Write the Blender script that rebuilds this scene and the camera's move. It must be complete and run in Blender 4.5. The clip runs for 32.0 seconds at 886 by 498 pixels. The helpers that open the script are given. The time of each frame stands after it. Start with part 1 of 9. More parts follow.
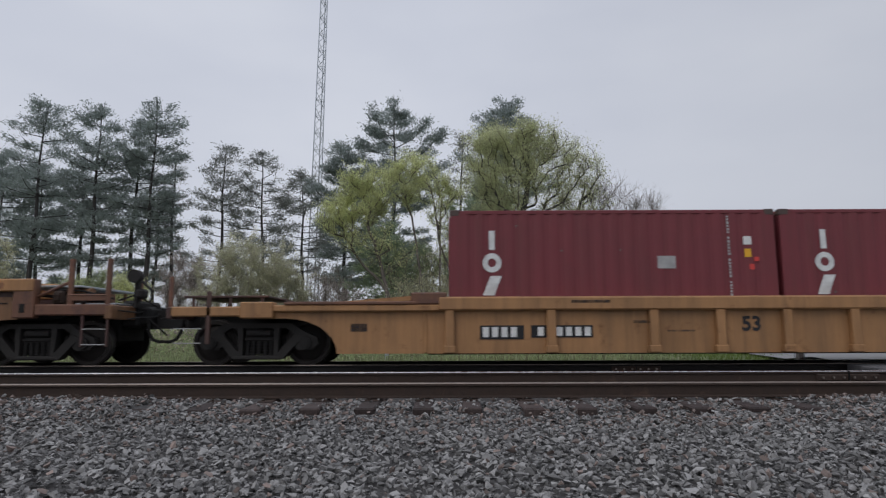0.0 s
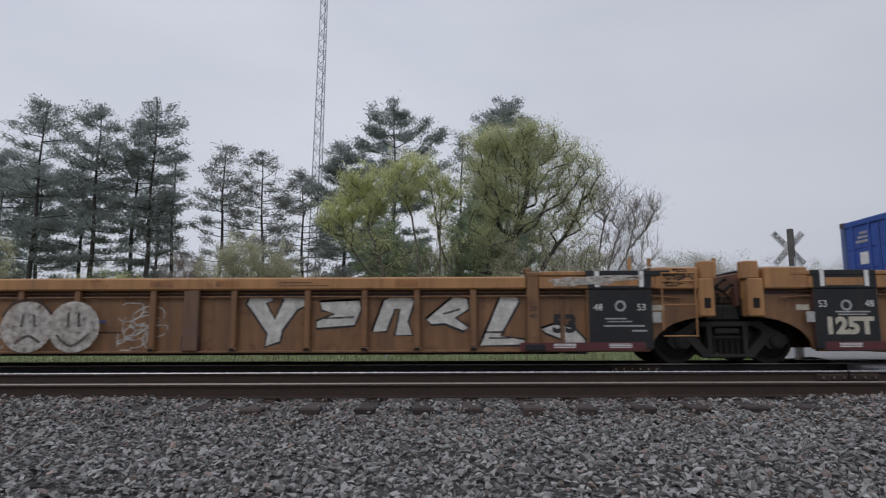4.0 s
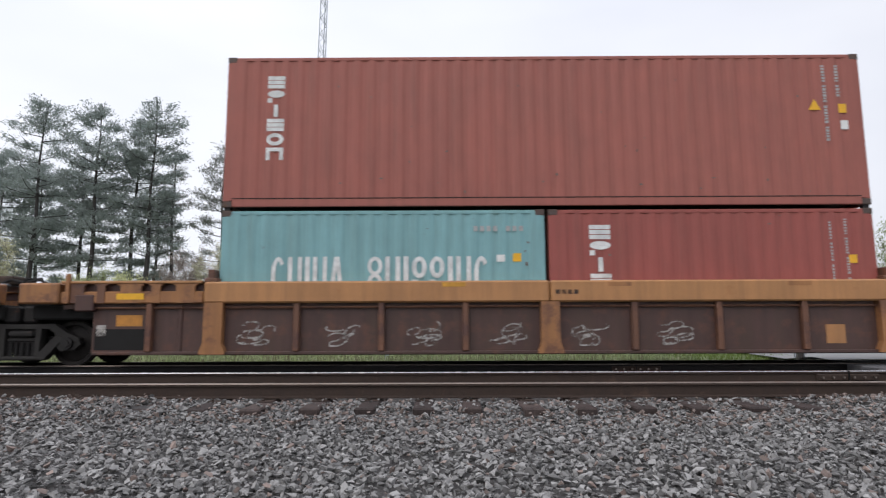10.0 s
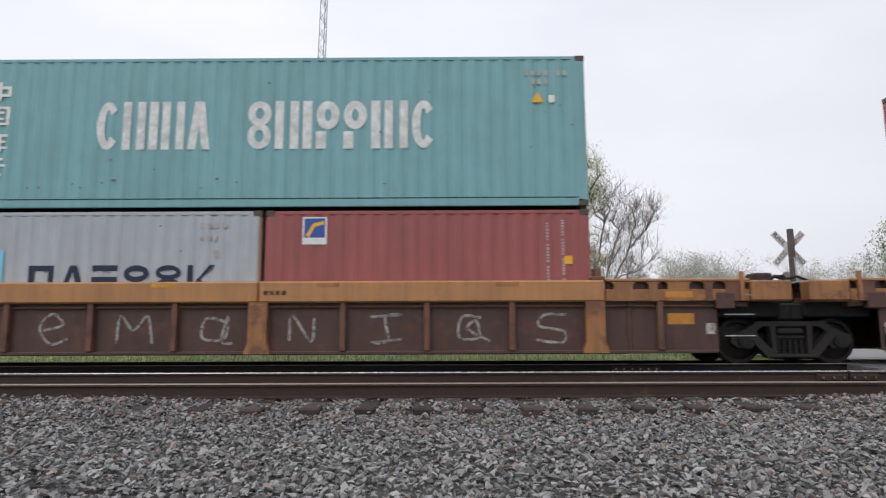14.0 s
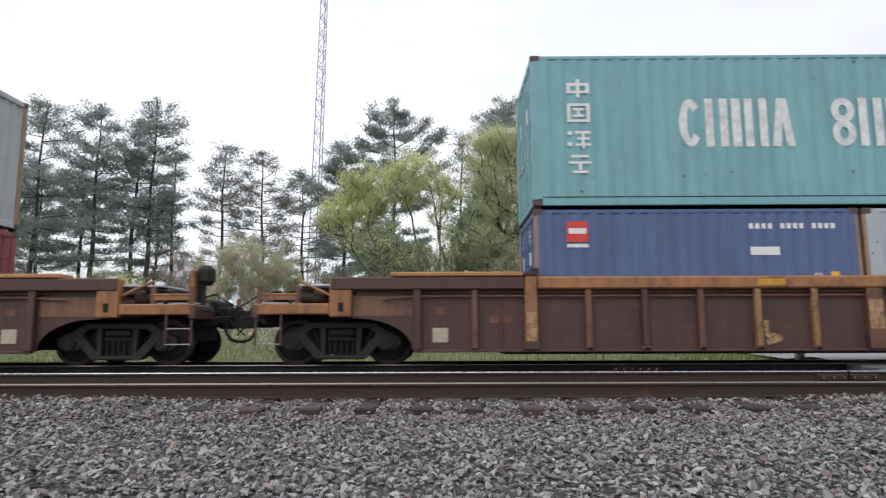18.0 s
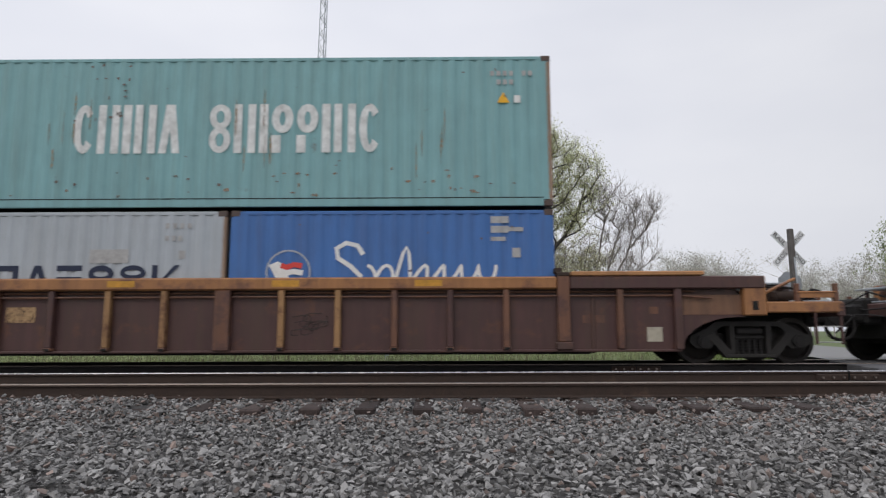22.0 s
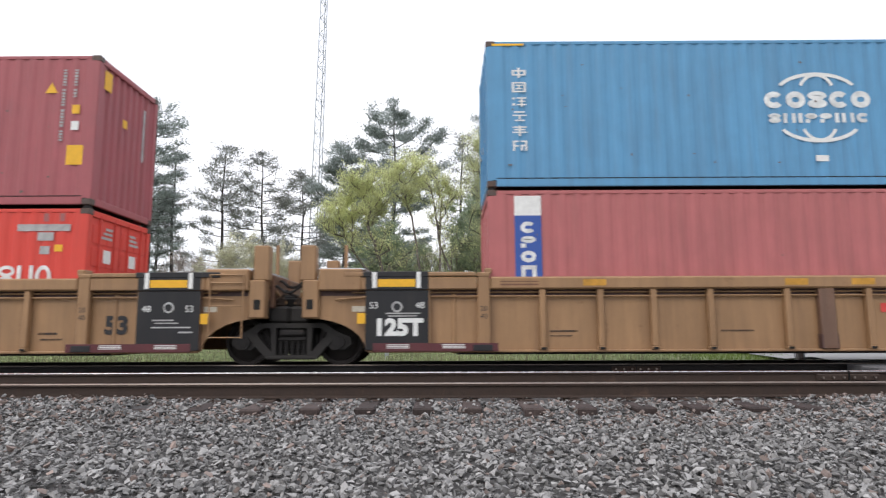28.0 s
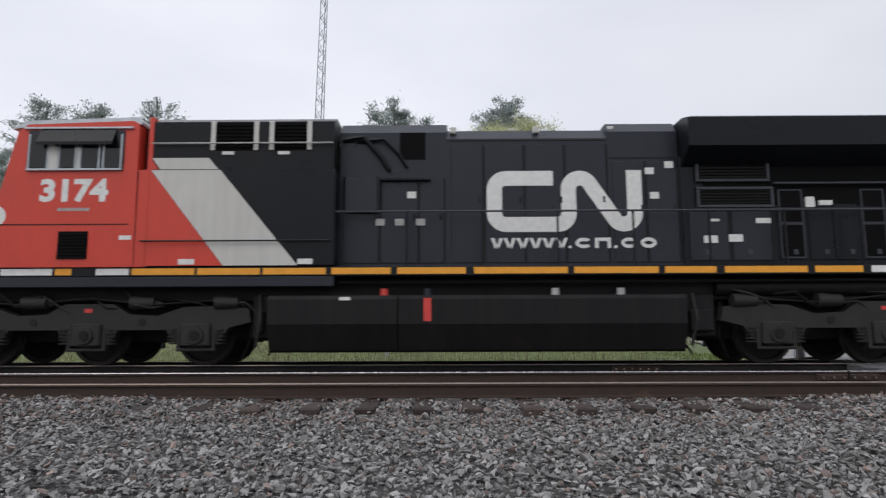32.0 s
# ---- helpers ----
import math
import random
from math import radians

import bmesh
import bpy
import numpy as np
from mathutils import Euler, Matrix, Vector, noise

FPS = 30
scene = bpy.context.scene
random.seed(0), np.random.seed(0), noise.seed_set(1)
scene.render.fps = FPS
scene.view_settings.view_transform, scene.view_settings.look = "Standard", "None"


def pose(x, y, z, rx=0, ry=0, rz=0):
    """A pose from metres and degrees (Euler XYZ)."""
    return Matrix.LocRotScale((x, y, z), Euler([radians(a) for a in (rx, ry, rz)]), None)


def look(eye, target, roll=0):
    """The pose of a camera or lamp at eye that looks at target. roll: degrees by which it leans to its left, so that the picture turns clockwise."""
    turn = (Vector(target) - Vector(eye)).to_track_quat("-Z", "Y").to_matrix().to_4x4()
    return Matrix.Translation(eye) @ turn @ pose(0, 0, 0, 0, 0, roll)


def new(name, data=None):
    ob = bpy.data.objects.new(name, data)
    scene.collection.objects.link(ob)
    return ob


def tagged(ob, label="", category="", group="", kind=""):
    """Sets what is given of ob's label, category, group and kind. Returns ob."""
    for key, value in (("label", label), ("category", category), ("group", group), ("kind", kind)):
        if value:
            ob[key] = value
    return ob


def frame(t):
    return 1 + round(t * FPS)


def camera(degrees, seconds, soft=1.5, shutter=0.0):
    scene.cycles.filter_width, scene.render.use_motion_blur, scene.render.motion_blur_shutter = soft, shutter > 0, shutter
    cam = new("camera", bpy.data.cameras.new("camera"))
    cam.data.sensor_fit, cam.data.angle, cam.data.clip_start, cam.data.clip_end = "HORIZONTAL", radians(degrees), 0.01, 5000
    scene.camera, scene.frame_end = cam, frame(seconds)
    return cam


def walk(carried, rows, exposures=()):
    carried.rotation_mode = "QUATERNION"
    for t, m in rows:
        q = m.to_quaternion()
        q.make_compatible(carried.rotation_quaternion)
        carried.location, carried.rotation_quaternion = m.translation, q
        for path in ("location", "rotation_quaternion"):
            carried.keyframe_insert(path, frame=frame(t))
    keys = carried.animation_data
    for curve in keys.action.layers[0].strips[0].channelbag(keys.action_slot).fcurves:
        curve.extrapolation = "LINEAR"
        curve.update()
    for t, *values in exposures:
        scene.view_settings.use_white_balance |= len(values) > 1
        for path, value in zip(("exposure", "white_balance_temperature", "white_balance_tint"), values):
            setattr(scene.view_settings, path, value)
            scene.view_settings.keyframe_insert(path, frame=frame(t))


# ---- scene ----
# One fixed camera beside two tracks; a train rolls past on the far one.
CAM_Z = 0.595
cam = camera(71.1, 32.0, soft=1.25, shutter=0.16)
EYE = (0.0, 0.0, CAM_Z)
AIM = (-math.sin(radians(0.33)) * 10, math.cos(radians(0.33)) * 10, CAM_Z + 10 * math.tan(radians(7.68)))
VIEW = look(EYE, AIM, -0.21)
EXPOSURES = [(0.0, -0.1, 6500, 10), (7.5, -0.08, 6500, 10), (9.0, -0.05, 6550, 10), (10.0, 0.6, 6700, 10), (10.5, 0.78, 6850, 10), (11.5, 0.75, 6850, 10), (12.0, 0.62, 6850, 10), (13.0, 0.86, 6850, 10), (14.0, 0.53, 6850, 10),
             (15.5, 0.3, 6850, 10), (17.0, 0.18, 6800, 10), (18.0, 0.68, 6800, 10), (19.0, 0.34, 6800, 10), (20.0, 0.38, 6800, 10), (21.0, 0.70, 6800, 10), (22.0, 0.34, 6850, 10), (23.0, 0.63, 6800, 10), (24.0, 0.42, 6750, 10),
             (25.0, 0.26, 6650, 10), (27.0, 0.7, 6800, 10), (28.0, 0.98, 6850, 10), (29.0, 0.52, 6850, 10), (30.0, 0.92, 6850, 10), (31.0, 0.55, 6850, 10), (32.0, 0.37, 6750, 10)]
walk(cam, [(0.0, VIEW), (32.0, VIEW)], EXPOSURES)

TRACK_Y = 12.65      # centre line of the train's track
NEAR_Y = 8.58        # centre line of the empty track

# how far the train has rolled, by the second
ROLL = [(0, 0.0), (2, 16.07), (4, 32.33), (6, 48.78), (8, 65.43), (10, 82.24), (12, 99.18), (14, 116.32),
        (16, 133.64), (18, 151.08), (20, 168.66), (22, 186.39), (24, 204.28), (26, 222.28), (28, 240.37),
        (30, 258.64), (32, 277.05)]


def rolled(t):
    i = min(int(t / 2), 15)
    v = [(ROLL[min(k + 1, 16)][1] - ROLL[max(k - 1, 0)][1]) / (2.0 * (min(k + 1, 16) - max(k - 1, 0))) for k in (i, i + 1)]
    a, p, q = t / 2 - i, ROLL[i][1], ROLL[i + 1][1]
    return ((2 * a ** 3 - 3 * a * a + 1) * p + (a ** 3 - 2 * a * a + a) * 2 * v[0]
            + (3 * a * a - 2 * a ** 3) * q + (a ** 3 - a * a) * 2 * v[1])


# ---------------------------------------------------------------- sky and sun: overcast
world = bpy.data.worlds.new("overcast_sky")
scene.world = world
world.use_nodes = True
wt = world.node_tree
wt.nodes.clear()


def node(tree, kind, **values):
    n = tree.nodes.new(kind)
    for key, value in values.items():
        n.inputs[key].default_value = value
    return n


sky = wt.nodes.new("ShaderNodeTexSky")
sky.sky_type, sky.sun_disc = "NISHITA", False
sky.sun_elevation, sky.sun_rotation = radians(48), radians(214)
sky.air_density, sky.dust_density = 1.5, 4.0
coord = wt.nodes.new("ShaderNodeTexCoord")
cloud = node(wt, "ShaderNodeTexNoise", Scale=1.6, Detail=4.0, Roughness=0.5)
flat = wt.nodes.new("ShaderNodeMapping")
flat.inputs["Scale"].default_value = (1.0, 1.0, 2.6)
ramp = wt.nodes.new("ShaderNodeValToRGB")
ramp.color_ramp.elements[0].position, ramp.color_ramp.elements[0].color = 0.30, (0.575, 0.61, 0.715, 1)
ramp.color_ramp.elements[1].position, ramp.color_ramp.elements[1].color = 0.72, (0.70, 0.73, 0.815, 1)
layer = wt.nodes.new("ShaderNodeMix")
layer.data_type = "RGBA"
layer.inputs[0].default_value = 0.94
dim = node(wt, "ShaderNodeVectorMath")
dim.operation = "SCALE"
dim.inputs["Scale"].default_value = 0.10
back = node(wt, "ShaderNodeBackground", Strength=1.0)
wout = wt.nodes.new("ShaderNodeOutputWorld")
wt.links.new(coord.outputs["Generated"], flat.inputs["Vector"])
wt.links.new(flat.outputs["Vector"], cloud.inputs["Vector"])
wt.links.new(cloud.outputs["Fac"], ramp.inputs["Fac"])
wt.links.new(sky.outputs["Color"], dim.inputs[0])
wt.links.new(dim.outputs["Vector"], layer.inputs[6])
wt.links.new(ramp.outputs["Color"], layer.inputs[7])
up = wt.nodes.new("ShaderNodeSeparateXYZ")
rise = node(wt, "ShaderNodeMapRange")
rise.inputs["From Min"].default_value, rise.inputs["From Max"].default_value = 0.5, 1.0
rise.inputs["To Min"].default_value, rise.inputs["To Max"].default_value = 1.0, 1.7
zenith = node(wt, "ShaderNodeVectorMath")
zenith.operation = "SCALE"
wt.links.new(coord.outputs["Generated"], up.inputs["Vector"])
side = node(wt, "ShaderNodeMapRange")     # the cloud is a little thicker to the east
side.inputs["From Min"].default_value, side.inputs["From Max"].default_value = 0.0, 0.75
side.inputs["To Min"].default_value, side.inputs["To Max"].default_value = 1.0, 0.80
wt.links.new(up.outputs["X"], side.inputs["Value"])
thick = wt.nodes.new("ShaderNodeMath")
thick.operation = "MULTIPLY"
wt.links.new(side.outputs["Result"], thick.inputs[1])
wt.links.new(up.outputs["Z"], rise.inputs["Value"])
wt.links.new(layer.outputs[2], zenith.inputs[0])
wt.links.new(rise.outputs["Result"], thick.inputs[0])
wt.links.new(thick.outputs[0], zenith.inputs["Scale"])
wt.links.new(zenith.outputs["Vector"], back.inputs["Color"])
wt.links.new(back.outputs["Background"], wout.inputs["Surface"])

sun_data = bpy.data.lights.new("sun", "SUN")
sun_data.energy, sun_data.angle, sun_data.color = 0.42, radians(30), (1.0, 0.97, 0.93)
sun = new("sun", sun_data)
sun.matrix_world = look((-11, -10, 20), (0, 6, 0))


# ---------------------------------------------------------------- materials
def material(name, colour, rough=0.6, metal=0.0, vary=0.25, scale=3.0, grain=0.02, streak=0.0, streak_colour=(0.08, 0.05, 0.035),
             rust=0.0, rust_colour=(0.13, 0.05, 0.02), object_vary=0.0, island_vary=0.0, spec=0.4, fine=60.0, through_light=0.0):
    """Paint, steel, stone or leaf: colour that varies at two scales, streaks that run down, rust in patches, fine relief."""
    m = bpy.data.materials.new(name)
    m.use_nodes = True
    t = m.node_tree
    p = t.nodes["Principled BSDF"]
    p.inputs["Metallic"].default_value = metal
    p.inputs["Specular IOR Level"].default_value = spec
    tc = t.nodes.new("ShaderNodeTexCoord")
    big = node(t, "ShaderNodeTexNoise", Scale=scale, Detail=5.0, Roughness=0.6)
    small = node(t, "ShaderNodeTexNoise", Scale=fine, Detail=3.0, Roughness=0.6)
    t.links.new(tc.outputs["Object"], big.inputs["Vector"])
    t.links.new(tc.outputs["Object"], small.inputs["Vector"])

    def span(source, low, high):
        r = node(t, "ShaderNodeMapRange")
        r.inputs["From Min"].default_value, r.inputs["From Max"].default_value = 0.25, 0.75
        r.inputs["To Min"].default_value, r.inputs["To Max"].default_value = low, high
        t.links.new(source, r.inputs["Value"])
        return r.outputs["Result"]

    def times(a, b):
        n = t.nodes.new("ShaderNodeMath")
        n.operation = "MULTIPLY"
        t.links.new(a, n.inputs[0])
        t.links.new(b, n.inputs[1])
        return n.outputs[0]

    value = times(span(big.outputs["Fac"], 1 - vary, 1 + vary), span(small.outputs["Fac"], 1 - vary * 0.5, 1 + vary * 0.5))
    if object_vary:
        info = t.nodes.new("ShaderNodeObjectInfo")
        r = node(t, "ShaderNodeMapRange")
        r.inputs["To Min"].default_value, r.inputs["To Max"].default_value = 1 - object_vary, 1 + object_vary
        t.links.new(info.outputs["Random"], r.inputs["Value"])
        value = times(value, r.outputs["Result"])
    if island_vary:
        info = t.nodes.new("ShaderNodeNewGeometry")
        r = node(t, "ShaderNodeMapRange")
        r.inputs["To Min"].default_value, r.inputs["To Max"].default_value = 1 - island_vary, 1 + island_vary
        t.links.new(info.outputs["Random Per Island"], r.inputs["Value"])
        value = times(value, r.outputs["Result"])
    base = t.nodes.new("ShaderNodeVectorMath")
    base.operation = "SCALE"
    base.inputs[0].default_value = colour
    t.links.new(value, base.inputs["Scale"])
    out = base.outputs["Vector"]

    def blend(source, other, low, high, amount):
        f = node(t, "ShaderNodeMapRange")
        f.inputs["From Min"].default_value, f.inputs["From Max"].default_value = low, high
        f.inputs["To Max"].default_value = amount
        t.links.new(source, f.inputs["Value"])
        mix = t.nodes.new("ShaderNodeMix")
        mix.data_type = "RGBA"
        t.links.new(f.outputs["Result"], mix.inputs[0])
        t.links.new(out, mix.inputs[6])
        mix.inputs[7].default_value = (*other, 1)
        return mix.outputs[2]

    if streak:
        fall = t.nodes.new("ShaderNodeMapping")      # fine runs down the sheet, lighter and darker
        fall.inputs["Scale"].default_value = (7.0, 7.0, 0.8)
        runs = node(t, "ShaderNodeTexNoise", Scale=1.0, Detail=4.0, Roughness=0.6)
        t.links.new(tc.outputs["Object"], fall.inputs["Vector"])
        t.links.new(fall.outputs["Vector"], runs.inputs["Vector"])
        tint = t.nodes.new("ShaderNodeVectorMath")
        tint.operation = "SCALE"
        t.links.new(out, tint.inputs[0])
        t.links.new(span(runs.outputs["Fac"], 1 - 0.2 * streak, 1 + 0.2 * streak), tint.inputs["Scale"])
        out = tint.outputs["Vector"]
        mp = t.nodes.new("ShaderNodeMapping")
        mp.inputs["Scale"].default_value = (5.0, 5.0, 0.35)
        st = node(t, "ShaderNodeTexNoise", Scale=1.0, Detail=5.0, Roughness=0.65)
        t.links.new(tc.outputs["Object"], mp.inputs["Vector"])
        t.links.new(mp.outputs["Vector"], st.inputs["Vector"])
        out = blend(st.outputs["Fac"], streak_colour, 0.45, 0.8, streak)
    if rust:
        rn = node(t, "ShaderNodeTexNoise", Scale=2.3, Detail=9.0, Roughness=0.72)
        t.links.new(tc.outputs["Object"], rn.inputs["Vector"])
        out = blend(rn.outputs["Fac"], rust_colour, 0.66 - 0.22 * rust, 0.74 - 0.16 * rust, min(1.0, 0.5 + rust * 0.5))
    t.links.new(out, p.inputs["Base Color"])
    t.links.new(span(big.outputs["Fac"], max(0.05, rough - 0.12), min(1, rough + 0.12)), p.inputs["Roughness"])
    if grain:
        bump = node(t, "ShaderNodeBump", Strength=0.5, Distance=grain)
        t.links.new(small.outputs["Fac"], bump.inputs["Height"])
        t.links.new(bump.outputs["Normal"], p.inputs["Normal"])
    if through_light:
        thin = t.nodes.new("ShaderNodeBsdfTranslucent")
        both = t.nodes.new("ShaderNodeMixShader")
        both.inputs[0].default_value = through_light
        t.links.new(out, thin.inputs["Color"])
        t.links.new(p.outputs[0], both.inputs[1])
        t.links.new(thin.outputs[0], both.inputs[2])
        t.links.new(both.outputs[0], t.nodes["Material Output"].inputs["Surface"])
    return m


def paint(name, colour, streak=0.35, rust=0.0, rough=0.5, vary=0.14, **more):
    return material(name, colour, rough=rough, vary=vary, scale=1.3, grain=0.002, streak=streak, rust=rust, fine=90.0, **more)


# sheet yellow is darkened for dirt and for the top chord's shadow
yellow_worn = paint("worn_shaded_yellow_paint", (0.215, 0.110, 0.052), 0.75, 0.6, rust_colour=(0.12, 0.052, 0.028))
yellow_chord = paint("worn_chord_paint", (0.40, 0.205, 0.085), 0.6, 0.35)
yellow_fresh = paint("yellow_car_paint", (0.314, 0.183, 0.093), 0.55, 0.2, streak_colour=(0.16, 0.09, 0.05))
yellow_low = paint("ochre_car_paint", (0.37, 0.195, 0.085), 0.55, 0.35)
brown_paint = paint("brown_car_paint", (0.078, 0.038, 0.035), 0.75, 0.5, rust_colour=(0.13, 0.058, 0.034))
brown_rib = paint("brown_rib_paint", (0.165, 0.076, 0.046), 0.7, 0.75, rust_colour=(0.085, 0.042, 0.036))
blackish_paint = paint("blackish_car_paint", (0.022, 0.015, 0.013), 0.2, 0.2, rough=0.8, spec=0.12, rust_colour=(0.05, 0.026, 0.02), streak_colour=(0.035, 0.022, 0.018))
yellow_rib = paint("streaky_yellow_rib_paint", (0.34, 0.19, 0.085), 0.8, 0.75, rust_colour=(0.12, 0.052, 0.028), streak_colour=(0.10, 0.05, 0.035))
dark_paint = paint("dark_car_paint", (0.077, 0.042, 0.036), 0.75, 0.62, rust_colour=(0.125, 0.058, 0.04))
orange_beam = paint("orange_beam_paint", (0.42, 0.205, 0.085), 0.5, 0.2, streak_colour=(0.17, 0.09, 0.05), rust_colour=(0.30, 0.12, 0.045))
dull_orange = paint("dirty_orange_paint", (0.34, 0.155, 0.062), 0.7, 0.75, streak_colour=(0.12, 0.06, 0.042), rust_colour=(0.15, 0.07, 0.045))
tan_end = paint("rusty_tan_end_paint", (0.19, 0.098, 0.058), 0.8, 0.6, rust_colour=(0.09, 0.045, 0.035))
black_panel = paint("black_panel_paint", (0.0135, 0.0135, 0.016), 0.5, 0.0, streak_colour=(0.035, 0.032, 0.03))
dark_red = paint("dark_red_stencil_paint", (0.10, 0.025, 0.03), 0.3, 0.0)
pale_sticker = material("yellowed_pale_sticker", (0.42, 0.38, 0.30), 0.6, vary=0.2, scale=9.0, grain=0.0)
cream_mark = material("dirty_cream_marking", (0.50, 0.455, 0.37), 0.65, vary=0.25, scale=9.0, grain=0.0)
reflector = material("worn_reflector_sheeting", (0.50, 0.25, 0.035), 0.5, vary=0.3, scale=6.0, grain=0.0)
centre_post = paint("dusty_brown_post_paint", (0.155, 0.088, 0.06), 0.5, 0.3)
white_mark = material("white_marking", (0.72, 0.72, 0.70), 0.6, vary=0.12, scale=9.0, grain=0.0)
grey_mark = material("dull_white_marking", (0.38, 0.375, 0.37), 0.7, vary=0.3, scale=5.0, grain=0.0)
black_mark = material("black_marking", (0.022, 0.022, 0.025), 0.6, vary=0.2, scale=9.0, grain=0.0)
scuff = material("scuffed_paint", (0.15, 0.12, 0.105), 0.7, vary=0.4, scale=9.0, grain=0.0)
orange_mark = material("orange_marking", (0.50, 0.22, 0.045), 0.6, vary=0.2, scale=9.0, grain=0.0)
yellow_mark = material("yellow_marking", (0.78, 0.42, 0.03), 0.55, vary=0.1, scale=9.0, grain=0.0)
red_mark = material("red_marking", (0.62, 0.06, 0.05), 0.55, vary=0.1, scale=9.0, grain=0.0)
blue_mark = material("blue_marking", (0.035, 0.09, 0.33), 0.55, vary=0.1, scale=9.0, grain=0.0)
navy_mark = material("navy_marking", (0.012, 0.02, 0.05), 0.55, vary=0.1, scale=9.0, grain=0.0)
sky_mark = material("light_blue_marking", (0.20, 0.56, 0.74), 0.55, vary=0.1, scale=9.0, grain=0.0)
def sprayed(name, colour, cover=0.8, scale=9.0):
    """Thin sprayed paint: uneven cover over the sheet beneath."""
    m = material(name, colour, 0.7, vary=0.25, scale=6.0, grain=0.0)
    t = m.node_tree
    p, out = t.nodes["Principled BSDF"], t.nodes["Material Output"]
    tc = t.nodes.new("ShaderNodeTexCoord")
    n = node(t, "ShaderNodeTexNoise", Scale=scale, Detail=6.0, Roughness=0.7)
    r = node(t, "ShaderNodeMapRange")
    r.inputs["From Min"].default_value, r.inputs["From Max"].default_value = 0.30, 0.62
    r.inputs["To Min"].default_value, r.inputs["To Max"].default_value = max(0.0, cover - 0.6), min(1.0, cover + 0.1)
    clear = t.nodes.new("ShaderNodeBsdfTransparent")
    mix = t.nodes.new("ShaderNodeMixShader")
    t.links.new(tc.outputs["Object"], n.inputs["Vector"])
    t.links.new(n.outputs["Fac"], r.inputs["Value"])
    t.links.new(r.outputs["Result"], mix.inputs[0])
    t.links.new(clear.outputs[0], mix.inputs[1])
    t.links.new(p.outputs[0], mix.inputs[2])
    t.links.new(mix.outputs[0], out.inputs["Surface"])
    return m


spray_blue = sprayed("blue_spray_paint", (0.045, 0.175, 0.30), 0.85)
spray_white = sprayed("white_spray_paint", (0.55, 0.52, 0.48), 0.8)
spray_green = sprayed("green_spray_paint", (0.27, 0.31, 0.22), 0.85)
rust_run = sprayed("brown_rust_run", (0.38, 0.235, 0.115), 0.62, 14.0)
rust_spot = sprayed("orange_rust_spot", (0.36, 0.175, 0.08), 0.72, 22.0)
patch_paint = sprayed("bluish_grey_touch_up_paint", (0.44, 0.48, 0.52), 0.75, 3.0)
worn_tan = sprayed("worn_tan_paint", (0.44, 0.28, 0.145), 0.85, 11.0)
graffiti_white = sprayed("dense_white_spray_paint", (0.62, 0.60, 0.56), 1.2, 7.0)
spray_black = sprayed("black_spray_paint", (0.04, 0.03, 0.027), 0.85)
cast_steel = material("dirty_cast_steel", (0.019, 0.017, 0.0165), 0.75, 0.1, vary=0.4, scale=6.0, grain=0.006, rust=0.15)
frame_cast = material("dusty_side_frame_steel", (0.026, 0.0235, 0.022), 0.75, 0.1, vary=0.4, scale=5.0, grain=0.006, rust=0.2, rust_colour=(0.06, 0.042, 0.034))
wheel_steel = material("brake_dusted_wheel_steel", (0.028, 0.024, 0.022), 0.6, 0.5, vary=0.3, scale=4.0, grain=0.002)
tread_steel = material("polished_tread_steel", (0.16, 0.155, 0.15), 0.42, 0.9, vary=0.1, scale=8.0, grain=0.0)
# near black for sooty parts, also put where shade alone would darken
dark_gap = material("soot_and_shade_black", (0.012, 0.011, 0.0105), 0.85, vary=0.3, scale=5.0, grain=0.004)
rail_side = material("rusty_rail_steel", (0.046, 0.030, 0.023), 0.75, 0.2, vary=0.3, scale=7.0, grain=0.003, streak=0.0, rust=0.3, rust_colour=(0.095, 0.058, 0.042))
rail_top = material("polished_rail_head", (0.55, 0.54, 0.55), 0.25, 1.0, vary=0.08, scale=9.0, grain=0.0)
rail_top_dull = material("dull_rail_head", (0.30, 0.25, 0.22), 0.42, 0.9, vary=0.2, scale=9.0, grain=0.0)
galvanised = material("galvanised_steel", (0.42, 0.45, 0.48), 0.45, 0.7, vary=0.2, scale=4.0, grain=0.0)


# ---------------------------------------------------------------- mesh tools
def _box_template():
    import itertools
    idx, pts = {}, []
    for c in itertools.product((0, 1), repeat=3):
        for a in range(3):
            idx[c, a] = len(pts)
            pts.append((c, a))
    faces = []
    for a in range(3):
        b, d = [k for k in range(3) if k != a]
        for s in (0, 1):
            ring = []
            for u, v in ((0, 0), (1, 0), (1, 1), (0, 1)):
                c = [0, 0, 0]
                c[a], c[b], c[d] = s, u, v
                ring.append(idx[tuple(c), a])
            faces.append(ring)
    for a in range(3):
        b, d = [k for k in range(3) if k != a]
        for u, v in itertools.product((0, 1), repeat=2):
            ring = []
            for w, f in ((0, b), (1, b), (1, d), (0, d)):
                c = [0, 0, 0]
                c[a], c[b], c[d] = w, u, v
                ring.append(idx[tuple(c), f])
            faces.append(ring)
    for c in itertools.product((0, 1), repeat=3):
        faces.append([idx[c, a] for a in range(3)])
    coords = []
    for c, a in pts:
        coords.append(Vector([(-1 if c[k] == 0 else 1) * (1.0 if k == a else 0.8) for k in range(3)]))
    good = []
    for f in faces:
        n = (coords[f[1]] - coords[f[0]]).cross(coords[f[2]] - coords[f[0]])
        mid = sum((coords[i] for i in f), Vector()) / len(f)
        good.append(f if n.dot(mid) > 0 else f[::-1])
    return pts, good


BOX_POINTS, BOX_FACES = _box_template()


